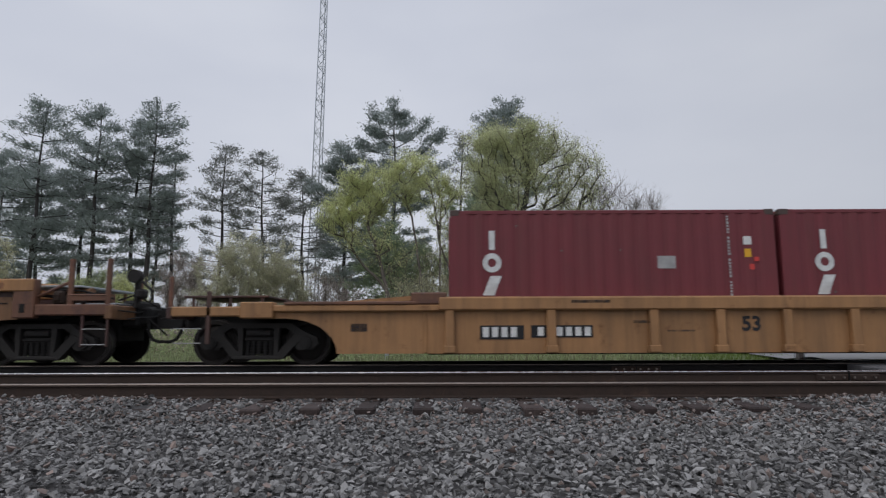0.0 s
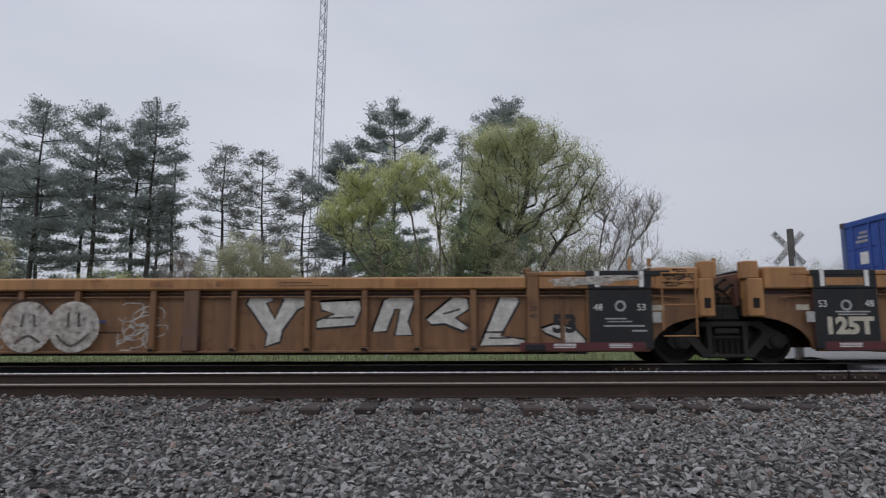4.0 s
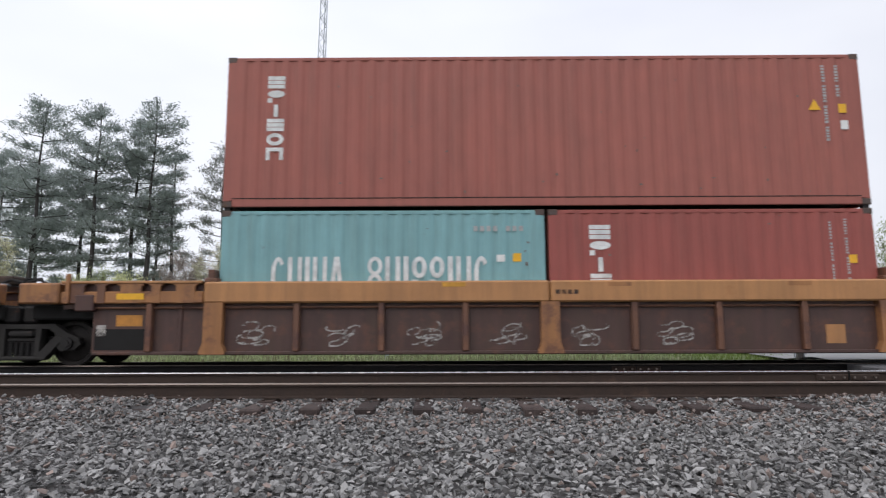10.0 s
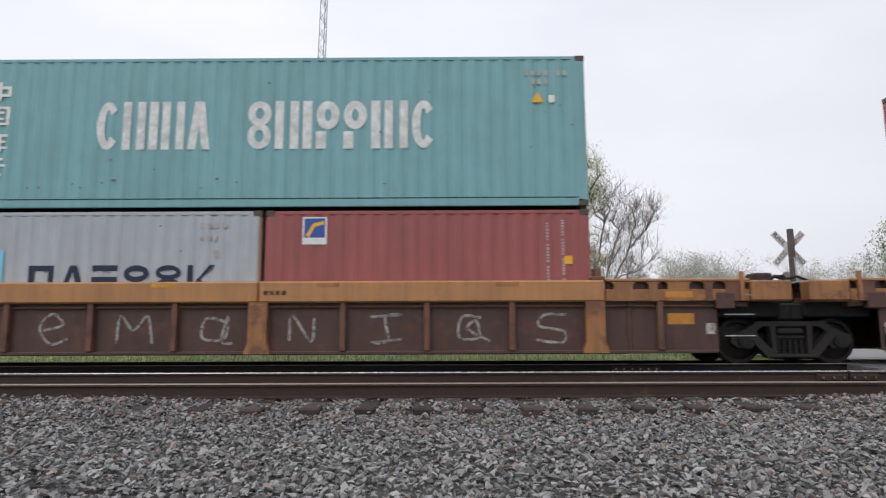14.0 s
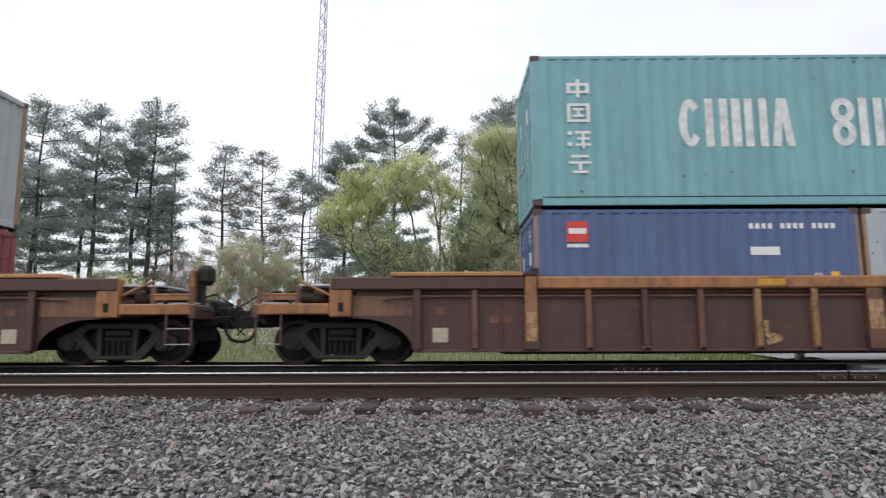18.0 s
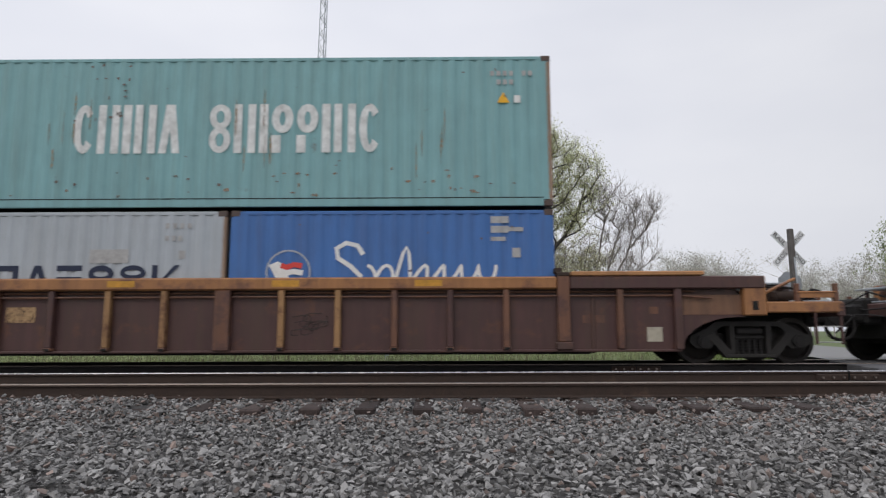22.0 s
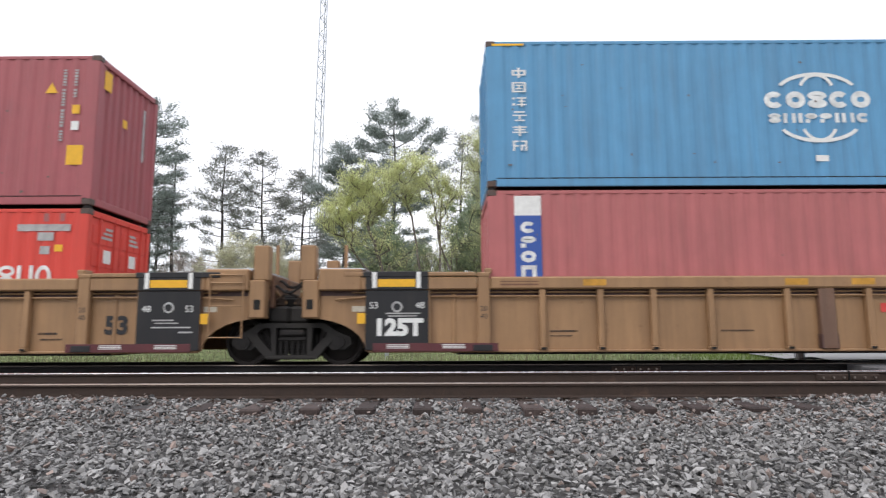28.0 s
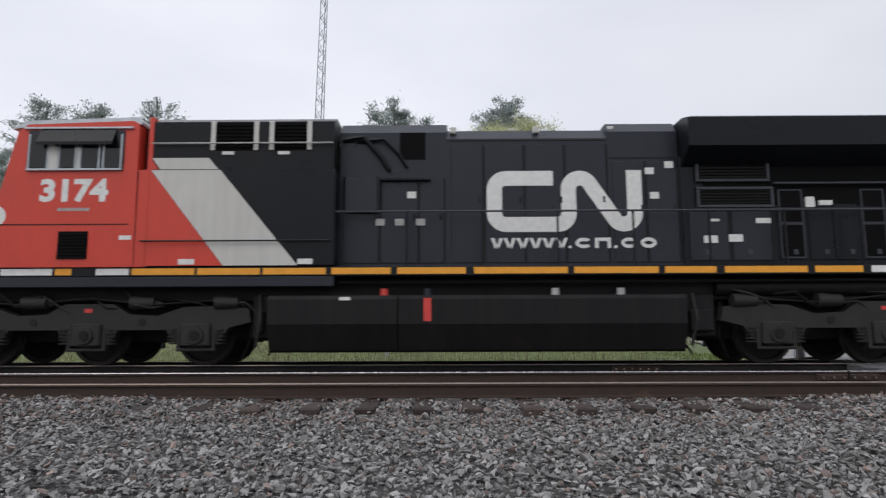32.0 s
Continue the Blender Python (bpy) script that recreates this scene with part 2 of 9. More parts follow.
class Shape:
    """Collects boxes, bars, tubes and outlines into one mesh."""

    def __init__(self):
        self.v, self.f = [], []

    def box(self, x0, x1, y0, y1, z0, z1, bevel=0.012):
        lo, hi = (min(x0, x1), min(y0, y1), min(z0, z1)), (max(x0, x1), max(y0, y1), max(z0, z1))
        b = min(bevel, 0.3 * min(hi[k] - lo[k] for k in range(3)))
        n = len(self.v)
        for c, a in BOX_POINTS:
            self.v.append(tuple((hi[k] - (0 if k == a else b)) if c[k] else (lo[k] + (0 if k == a else b)) for k in range(3)))
        self.f += [[n + i for i in f] for f in BOX_FACES]
        return self

    def prism(self, outline, axis, a, b):
        """An outline of 2D points, drawn out from a to b along the axis (0, 1 or 2)."""
        a, b = min(a, b), max(a, b)
        area = sum(p[0] * q[1] - q[0] * p[1] for p, q in zip(outline, outline[1:] + outline[:1]))
        pts = list(outline) if (area > 0) != (axis == 1) else list(outline)[::-1]

        def at(p, w):
            return (w, p[0], p[1]) if axis == 0 else (p[0], w, p[1]) if axis == 1 else (p[0], p[1], w)
        n, k = len(self.v), len(pts)
        self.v += [at(p, a) for p in pts] + [at(p, b) for p in pts]
        self.f.append([n + i for i in range(k)][::-1])
        self.f.append([n + k + i for i in range(k)])
        for i in range(k):
            j = (i + 1) % k
            self.f.append([n + i, n + j, n + k + j, n + k + i])
        return self

    def tube(self, points, r0, r1=None, sides=8, cap=True):
        """A round bar along points, r0 at its start and r1 at its end."""
        pts = [Vector(p) for p in points]
        r1 = r0 if r1 is None else r1
        n0, count = len(self.v), len(pts)
        up = None
        for i, p in enumerate(pts):
            d = (pts[min(i + 1, count - 1)] - pts[max(i - 1, 0)]).normalized()
            if up is None:
                up = Vector((0, 0, 1)) if abs(d.z) < 0.9 else Vector((1, 0, 0))
            e = d.cross(up).normalized()
            g = e.cross(d).normalized()
            r = r0 + (r1 - r0) * i / max(1, count - 1)
            for s in range(sides):
                w = 2 * math.pi * s / sides
                self.v.append(tuple(p + e * (math.cos(w) * r) + g * (math.sin(w) * r)))
        for i in range(count - 1):
            for s in range(sides):
                a, b = n0 + i * sides + s, n0 + i * sides + (s + 1) % sides
                self.f.append([a, b, b + sides, a + sides])
        if cap:
            self.f.append([n0 + s for s in range(sides)][::-1])
            self.f.append([n0 + (count - 1) * sides + s for s in range(sides)])
        return self

    def ring(self, cx, cz, rx, rz, w, y, start=0.0, end=360.0, steps=20, thick=0.004):
        """A flat ring, or a piece of one, that faces the near side."""
        n = len(self.v)
        whole = abs(end - start) >= 360
        for i in range(steps + 1):
            a = radians(start + (end - start) * i / steps)
            for k in (1.0, 0.0):
                self.v.append((cx + math.cos(a) * (rx - w * (1 - k)), y, cz + math.sin(a) * (rz - w * (1 - k))))
        for i in range(steps):
            a = n + 2 * i
            self.f.append([a, a + 2, a + 3, a + 1][::-1] if True else None)
        return self

    def sheet(self, outline, y):
        """A flat painted patch that faces the near side."""
        area = sum(p[0] * q[1] - q[0] * p[1] for p, q in zip(outline, outline[1:] + outline[:1]))
        pts = outline if area > 0 else outline[::-1]
        n = len(self.v)
        self.v += [(p[0], y, p[1]) for p in pts]
        self.f.append([n + i for i in range(len(pts))])
        return self

    def patch(self, x0, x1, z0, z1, y):
        return self.sheet([(x0, z0), (x1, z0), (x1, z1), (x0, z1)], y)

    def stroke(self, points, w, y):
        """A painted stroke of width w along points (x, z)."""
        P = [Vector(p) for p in points]
        n = len(self.v)
        for i, p in enumerate(P):
            d = (P[min(i + 1, len(P) - 1)] - P[max(i - 1, 0)])
            d = d.normalized() if d.length > 1e-6 else Vector((1, 0))
            o = Vector((-d.y, d.x)) * w / 2
            yy = y(p.x) if callable(y) else y
            self.v += [(p.x + o.x, yy, p.y + o.y), (p.x - o.x, yy, p.y - o.y)]
        for i in range(len(P) - 1):
            a = n + 2 * i
            self.f.append([a, a + 1, a + 3, a + 2])
        return self

    def mesh(self, name, smooth=0.0):
        me = bpy.data.meshes.new(name)
        me.from_pydata(self.v, [], self.f)
        if smooth:
            me.shade_smooth()
            me.set_sharp_from_angle(angle=radians(smooth))
        return me


def part(name, shape, mat, parent, label="", smooth=0.0, at=None):
    """Links a shape as one mesh object under a thing or a part."""
    me = shape.mesh(name, smooth) if isinstance(shape, Shape) else shape
    if not me.materials:
        me.materials.append(mat)
    ob = new(name, me)
    ob.parent = parent
    if at is not None:
        ob.matrix_basis = at
    return tagged(ob, label)


def thing(name, place, label, category, group="", kind=""):
    ob = new(name)
    ob.empty_display_size = 0.2
    ob.matrix_basis = place
    return tagged(ob, label, category, group, kind)


def solid(name, shape, mat, label="", category="", kind="", smooth=0.0):
    me = shape.mesh(name, smooth)
    me.materials.append(mat)
    return tagged(new(name, me), label, category, "", kind)


def lettering(text, size, x, z, y, mat, parent, name="lettering", align="CENTER", width=None, turn=0.0, bold=0.0, back=False):
    """Words in the built-in font on a near face: centred on x, standing on z."""
    cu = bpy.data.curves.new(name, "FONT")
    cu.body, cu.size, cu.align_x, cu.resolution_u = text, size, align, 3
    cu.offset = bold
    tmp = bpy.data.objects.new(name, cu)
    scene.collection.objects.link(tmp)
    bpy.context.view_layer.update()
    me = bpy.data.meshes.new_from_object(tmp.evaluated_get(bpy.context.evaluated_depsgraph_get()))
    if width:
        w = max(v.co.x for v in me.vertices) - min(v.co.x for v in me.vertices)
        for v in me.vertices:
            v.co.x *= width / w
    bpy.data.objects.remove(tmp)
    me.materials.clear()
    me.materials.append(mat)
    ob = new(name, me)
    ob.parent = parent
    ob.matrix_basis = pose(x, y, z, 90, 0, 0) @ pose(0, 0, 0, 0, 0, turn)
    return ob


# ---------------------------------------------------------------- train: what rolls
MOVING = []      # things that roll with the train
WHEELSETS = []   # (wheelset, place on its bogie, radius)


WHEEL_MESHES = {}


def wheel_mesh(r):
    if r in WHEEL_MESHES:
        return WHEEL_MESHES[r]
    s = Shape()
    n = 36
    for side in (-1, 1):
        prof = [(0.10, 0.60), (0.10, 0.80), (0.16, 0.80), (r - 0.10, 0.735), (r - 0.07, 0.79), (r, 0.785), (r + 0.004, 0.70), (r + 0.028, 0.685), (r + 0.028, 0.66),
                (r - 0.08, 0.655), (r - 0.11, 0.70), (0.16, 0.66)]
        m = len(s.v)
        for rr, yy in prof:
            for k in range(n):
                a = 2 * math.pi * k / n
                s.v.append((rr * math.cos(a), side * yy, rr * math.sin(a)))
        for i in range(len(prof)):
            j = (i + 1) % len(prof)
            for k in range(n):
                q = [m + i * n + k, m + i * n + (k + 1) % n, m + j * n + (k + 1) % n, m + j * n + k]
                s.f.append(q if side > 0 else q[::-1])
    s.tube([(0, -0.98, 0), (0, 0.98, 0)], 0.085, sides=12)
    me = s.mesh("wheelset", 35)
    me.materials.append(wheel_steel)
    me.materials.append(tread_steel)
    rim = [i for i, p in enumerate(me.polygons) if all(r - 0.002 < math.hypot(me.vertices[v].co.x, me.vertices[v].co.z) < r + 0.006 for v in p.vertices)]
    for i in rim:
        me.polygons[i].material_index = 1
    WHEEL_MESHES[r] = me
    return me


def bogie(parent, x, r=0.42, gauge=0.88):
    """A two-axle freight truck: side frames, springs, bolster, wheelsets."""
    b = part("bogie", Shape().box(-0.28, 0.28, -0.92, 0.92, r - 0.02, r + 0.25, 0.03).tube([(0, 0, r + 0.2), (0, 0, r + 0.42)], 0.3, sides=16), cast_steel, parent, at=pose(x, 0, 0))
    for sy in (-1, 1):
        y0 = sy * 0.93
        s = Shape()
        # top bar, pedestals over the bearings, diagonal arms, columns and spring seat, with open windows between them
        s.prism([(-1.10, r + 0.10), (-0.86, r + 0.20), (-0.62, r + 0.36), (0.62, r + 0.36), (0.86, r + 0.20), (1.10, r + 0.10), (1.06, r + 0.02), (0.80, r + 0.08),
                 (0.52, r + 0.27), (-0.52, r + 0.27), (-0.80, r + 0.08), (-1.06, r + 0.02)], 1, y0 - 0.085, y0 + 0.085)
        s.box(-0.44, 0.44, y0 - 0.11, y0 + 0.11, r - 0.31, r - 0.235, 0.02)
        for sx in (-1, 1):
            s.prism([(sx * 1.10, r + 0.08), (sx * 0.64, r + 0.19), (sx * 0.62, r - 0.02), (sx * 0.76, r - 0.14), (sx * 1.0, r - 0.13), (sx * 1.12, r - 0.02)], 1, y0 - 0.075, y0 + 0.075)
            s.prism([(sx * 0.82, r + 0.10), (sx * 0.68, r + 0.17), (sx * 0.30, r - 0.25), (sx * 0.40, r - 0.31), (sx * 0.46, r - 0.30)], 1, y0 - 0.10, y0 + 0.10)
            s.prism([(sx * 0.39, r + 0.30), (sx * 0.29, r + 0.30), (sx * 0.29, r - 0.26), (sx * 0.36, r - 0.26)], 1, y0 - 0.095, y0 + 0.095)
        part("side_frame", s, frame_cast, b, "dusty cast steel side frame")
        for k in range(5):
            sp = Shape()
            cx = -0.22 + 0.11 * k
            sp.tube([(cx, y0, r - 0.24), (cx, y0, r + 0.02)], 0.034, sides=8)
            for q in range(5):
                sp.tube([(cx, y0, r - 0.22 + 0.055 * q), (cx, y0, r - 0.195 + 0.055 * q)], 0.053, sides=8)
            part("spring", sp, cast_steel, b)
        part("bolster_end", Shape().box(-0.27, 0.27, y0 - 0.06, y0 + 0.06, r + 0.03, r + 0.10, 0.02).box(-0.24, 0.24, y0 - 0.09, y0 + 0.09, r + 0.12, r + 0.24, 0.03), cast_steel, b)
        for sx in (-1, 1):
            part("bearing", Shape().tube([(sx * gauge, y0 - sy * 0.02, r), (sx * gauge, y0 + sy * 0.13, r)], 0.125, 0.115, 14).tube([(sx * gauge, y0 + sy * 0.13, r), (sx * gauge, y0 + sy * 0.15, r)], 0.07, sides=10),
                 cast_steel, b, smooth=40)
            part("brake_shoe", Shape().box(sx * (gauge - r - 0.07), sx * (gauge - r + 0.0), sy * 0.68, sy * 0.80, r - 0.15, r + 0.15, 0.02), cast_steel, b)
    # plain dark boxes added to fill the bogie, standing in for shade under the car
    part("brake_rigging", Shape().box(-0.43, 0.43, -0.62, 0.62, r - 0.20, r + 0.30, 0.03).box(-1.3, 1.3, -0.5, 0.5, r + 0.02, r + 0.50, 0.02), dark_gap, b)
    for sx in (-1, 1):
        w = new("wheelset", wheel_mesh(r))
        w.parent = b
        w.matrix_basis = pose(sx * gauge, 0, r)
        WHEELSETS.append((w, (sx * gauge, 0, r), r))
    return b


def hose(points, r=0.018):
    return Shape().tube(points, r, sides=6)


def coupler(parent, x, way):
    """A knuckle coupler with its draft gear and brake hose; way is +1 or -1."""
    c = part("coupler", Shape().box(x - 0.55 * way, x - 0.02 * way, -0.12, 0.12, 0.74, 0.96, 0.03).box(x - 0.34 * way, x - 0.12 * way, -0.24, 0.24, 0.68, 1.06, 0.04)
             .prism([(x - 0.05 * way, -0.19), (x + 0.22 * way, -0.20), (x + 0.31 * way, -0.06), (x + 0.16 * way, 0.0), (x + 0.20 * way, 0.18), (x - 0.05 * way, 0.19)], 2, 0.69, 1.04),
             cast_steel, parent)
    part("cut_lever", hose([(x - 0.1 * way, -1.25, 0.86), (x - 0.06 * way, -0.9, 0.9), (x - 0.02 * way, -0.3, 0.92), (x, -0.15, 1.0)], 0.013), cast_steel, parent)
    part("air_hose", hose([(x - 0.14 * way, -0.36, 0.88), (x - 0.12 * way, -0.38, 0.62), (x - 0.03 * way, -0.38, 0.48), (x + 0.10 * way, -0.37, 0.43), (x + 0.27 * way, -0.36, 0.44)], 0.034), dark_gap, parent)
    return c


# ---------------------------------------------------------------- containers
CORNER = 0.178


worn_casting = paint("scuffed_dark_casting_paint", (0.085, 0.058, 0.05), 0.5, 0.6)
worn_white = sprayed("worn_white_lettering", (0.70, 0.71, 0.70), 1.4, 5.0)
chalk = sprayed("white_chalky_spray", (0.45, 0.43, 0.40), 0.72, 8.0)
thin_white = sprayed("thin_chalk_marking", (0.55, 0.53, 0.50), 0.55, 7.0)


def container(label, length, height, at_u, z, mat, rail_mat=None, post_mat=None, doors="right", marks=(), casting=None, gap=0.142):
    """A corrugated steel box with posts, rails, castings, doors and painted marks; marks are drawn by functions."""
    rail_mat, post_mat = rail_mat or mat, post_mat or mat
    if z > 2:      # stacked boxes sit close
        drop = max(0.0, min(0.075, gap - 0.06))
        z, height, gap = z - drop, height + drop, gap - drop
    c = thing("shipping_container", pose(at_u, TRACK_Y, z), label, "container", "containers on the train")
    L, W, H = length / 2, 1.219, height
    # corrugated side walls
    for sy, wname in ((-1, "side_wall"), (1, "side_wall")):
        s = Shape()
        pitch = 0.278
        n = int((length - 0.36) / pitch)
        x = -n * pitch / 2
        prof = [(-L + 0.06, 0.004)]
        for k in range(n):
            x0 = x + k * pitch
            prof += [(x0, 0.004), (x0 + 0.07, 0.004), (x0 + 0.138, 0.024), (x0 + 0.208, 0.024)]
        prof += [(x + n * pitch, 0.004), (L - 0.06, 0.004)]
        base = len(s.v)
        for px, d in prof:
            for zz in (0.13, H - 0.07):
                s.v.append((px, sy * (W - d), zz))
        for i in range(len(prof) - 1):
            a = base + 2 * i
            q = [a, a + 2, a + 3, a + 1]
            s.f.append(q if sy < 0 else q[::-1])
        part(wname, s, mat, c)
    # roof, floor, rails
    part("roof", Shape().box(-L + 0.05, L - 0.05, -W + 0.05, W - 0.05, H - 0.07, H - 0.02, 0.01), mat, c)
    part("floor", Shape().box(-L + 0.05, L - 0.05, -W + 0.05, W - 0.05, 0.10, 0.15, 0.01), dark_gap, c)
    for sy in (-1, 1):
        part("top_rail", Shape().box(-L + CORNER, L - CORNER, sy * (W - 0.06), sy * (W - 0.002), H - 0.085, H - 0.012, 0.01), rail_mat, c)
        part("bottom_rail", Shape().box(-L + CORNER, L - CORNER, sy * (W - 0.05), sy * (W - 0.002), 0.006, 0.16, 0.012), rail_mat, c)
        # dark strip drawn for the shadow line where wall meets bottom rail
        part("sill_seam", Shape().box(-L + CORNER, L - CORNER, sy * (W - 0.04), sy * (W - 0.0005), 0.158, 0.176, 0.002), dark_gap, c)
        for sx in (-1, 1):
            part("corner_post", Shape().box(sx * (L - 0.10), sx * (L - 0.004), sy * (W - 0.15), sy * (W - 0.004), 0.11, H - 0.11, 0.014), post_mat, c)
            for zz in (0.0, H - 0.118):
                k = Shape().box(sx * (L - CORNER), sx * L, sy * (W - 0.162), sy * W, zz, zz + 0.118, 0.012)
                part("corner_casting", k, casting or worn_casting, c)
    # ends
    for sx, side in ((-1, "left"), (1, "right")):
        part("end_header", Shape().box(sx * (L - 0.07), sx * (L - 0.004), -W + 0.15, W - 0.15, H - 0.14, H - 0.015, 0.012), rail_mat, c)
        part("end_sill", Shape().box(sx * (L - 0.07), sx * (L - 0.004), -W + 0.15, W - 0.15, 0.01, 0.15, 0.012), rail_mat, c)
        if doors == side:
            for sy in (-1, 1):
                d = part("door", Shape().box(sx * (L - 0.06), sx * (L - 0.03), min(sy * 0.015, sy * (W - 0.15)), max(sy * 0.015, sy * (W - 0.15)), 0.15, H - 0.14, 0.01), mat, c)
                for q in range(5):
                    z0 = 0.20 + q * (H - 0.40) / 5
                    for y0, y1 in ((0.06, 0.50), (0.56, W - 0.20)):
                        part("panel", Shape().box(sx * (L - 0.045), sx * (L - 0.018), sy * y0, sy * y1, z0, z0 + (H - 0.40) / 5 - 0.07, 0.014), mat, d)
                for yy in (0.26, 0.80):
                    part("lock_rod", Shape().tube([(sx * (L - 0.004), sy * yy, 0.08), (sx * (L - 0.004), sy * yy, H - 0.08)], 0.018, sides=8), mat, d)
                    part("handle", Shape().box(sx * (L - 0.016), sx * (L + 0.012), sy * yy, sy * (yy - 0.22), 1.05, 1.09, 0.006), grey_mark, d)
                part("label", Shape().box(sx * (L - 0.018), sx * (L - 0.012), sy * 0.36, sy * 0.62, H * 0.62, H * 0.72, 0.001), white_mark, d)
                part("label", Shape().box(sx * (L - 0.018), sx * (L - 0.012), sy * 0.40, sy * 0.66, H * 0.36, H * 0.44, 0.001), grey_mark, d)
                for q in range(3):
                    part("stencil", Shape().box(sx * (L - 0.018), sx * (L - 0.012), sy * 0.34, sy * (0.72 - 0.07 * q), H * (0.80 + 0.035 * q), H * (0.82 + 0.035 * q), 0.001), grey_mark, d)
        else:
            s = Shape()
            n = 8
            prof = [(-W + 0.15, 0.03)]
            for k in range(n):
                y0 = -W + 0.2 + k * (2 * W - 0.4) / n
                w = (2 * W - 0.4) / n
                prof += [(y0, 0.03), (y0 + w * 0.3, 0.03), (y0 + w * 0.5, 0.075), (y0 + w * 0.8, 0.075)]
            prof += [(W - 0.15, 0.03)]
            for py, d in prof:
                for zz in (0.13, H - 0.12):
                    s.v.append((sx * (L - d), py, zz))
            for i in range(len(prof) - 1):
                a = 2 * i
                q = [a, a + 2, a + 3, a + 1]
                s.f.append(q if sx > 0 else q[::-1])
            part("end_wall", s, mat, c)
    if z > 2:
        for sx in (-1, 1):
            for sy in (-1, 1):
                part("twist_lock", Shape().box(sx * (L - 0.15), sx * (L - 0.03), sy * (W - 0.14), sy * (W - 0.03), -gap, 0.01, 0.01), cast_steel, c)
    for draw in marks:
        draw(c, length, height)
    seed = int(abs(at_u) * 10 + z)
    stains(scuff, seed, int(length * 1.3), 0.02, 0.98, 0.08, 0.95, 0.035, 0.03, name="scuff")(c, length, height)
    stains(scuff, seed + 1, int(length * 0.8), 0.03, 0.97, 0.08, 0.22, 0.05, 0.035, name="scuff")(c, length, height)
    MOVING.append((c, at_u, z))
    return c


FACE = -1.219 + 0.0022


def put(name, s, mat, c):
    """Paint on a container's side; each coat lies a hair over the one before."""
    coats = c.get("coats", 0)
    c["coats"] = coats + 1
    s.v = [(x, y - 0.0002 * coats, z) for x, y, z in s.v]
    return part(name, s, mat, c)


def mark(mat, *rects, name="marking"):
    """Painted patches: fractions of the length and of the height."""
    def draw(c, L, H):
        for fx0, fx1, fz0, fz1 in rects:
            put(name, Shape().patch((fx0 - 0.5) * L, (fx1 - 0.5) * L, fz0 * H, fz1 * H, FACE + 0.001), mat, c)
    return draw


def triangle(fx, fz, size=0.24):
    def draw(c, L, H):
        x, z = (fx - 0.5) * L, fz * H
        put("warning_label", Shape().sheet([(x - size / 2, z), (x + size / 2, z), (x, z + size * 0.9)], FACE), yellow_mark, c)
    return draw


def stains(mat, seed, count, fx0, fx1, fz0, fz1, w=0.05, h=0.05, tall=1.0, even=False, name="rust_stain"):
    """Small irregular blotches, or runs where tall is large, scattered over a field of the side."""
    def draw(c, L, H):
        r = random.Random(seed)
        s = Shape()
        for k in range(count):
            cx = ((fx0 + (fx1 - fx0) * ((k + 0.5) / count if even else r.random())) - 0.5) * L
            cz = (fz0 + (fz1 - fz0) * r.random()) * H
            a, b = w * r.uniform(0.35, 1.2), h * tall * r.uniform(0.35, 1.2)
            pts = [(cx + a * r.uniform(0.5, 1.0) * math.cos(q * math.pi / 4), cz + b * r.uniform(0.5, 1.0) * math.sin(q * math.pi / 4)) for q in range(8)]
            s.sheet(pts, FACE - 0.0009)
        tagged(put(name, s, mat, c), kind="stuff")
    return draw


def id_column(fx, z0, z1, mat=None, dash=0.085, w=0.05):
    """Unreadable numbers that run down, as bars."""
    def draw(c, L, H):
        s, z, k = Shape(), z1 * H, 0
        while z > z0 * H:
            step = dash * 0.55 * (0.6 + 0.5 * ((k * 7) % 5) / 4)
            s.patch((fx - 0.5) * L - w * 0.42, (fx - 0.5) * L + w * 0.42, z - step, z, FACE)
            z -= step + (0.02 if k % 6 != 5 else 0.07)
            k += 1
        tagged(put("number_mark", s, mat or grey_mark, c), kind="stuff")
    return draw


def id_row(fx0, fx1, fz, mat=None, h=0.10):
    def draw(c, L, H):
        s = Shape()
        n = max(3, int((fx1 - fx0) * L / 0.11))
        for k in range(n):
            if k % 5 == 4:
                continue
            x = (fx0 - 0.5 + (fx1 - fx0) * k / n) * L
            s.patch(x, x + 0.075, fz * H - h / 2, fz * H + h / 2, FACE)
        tagged(put("number_mark", s, mat or grey_mark, c), kind="stuff")
    return draw


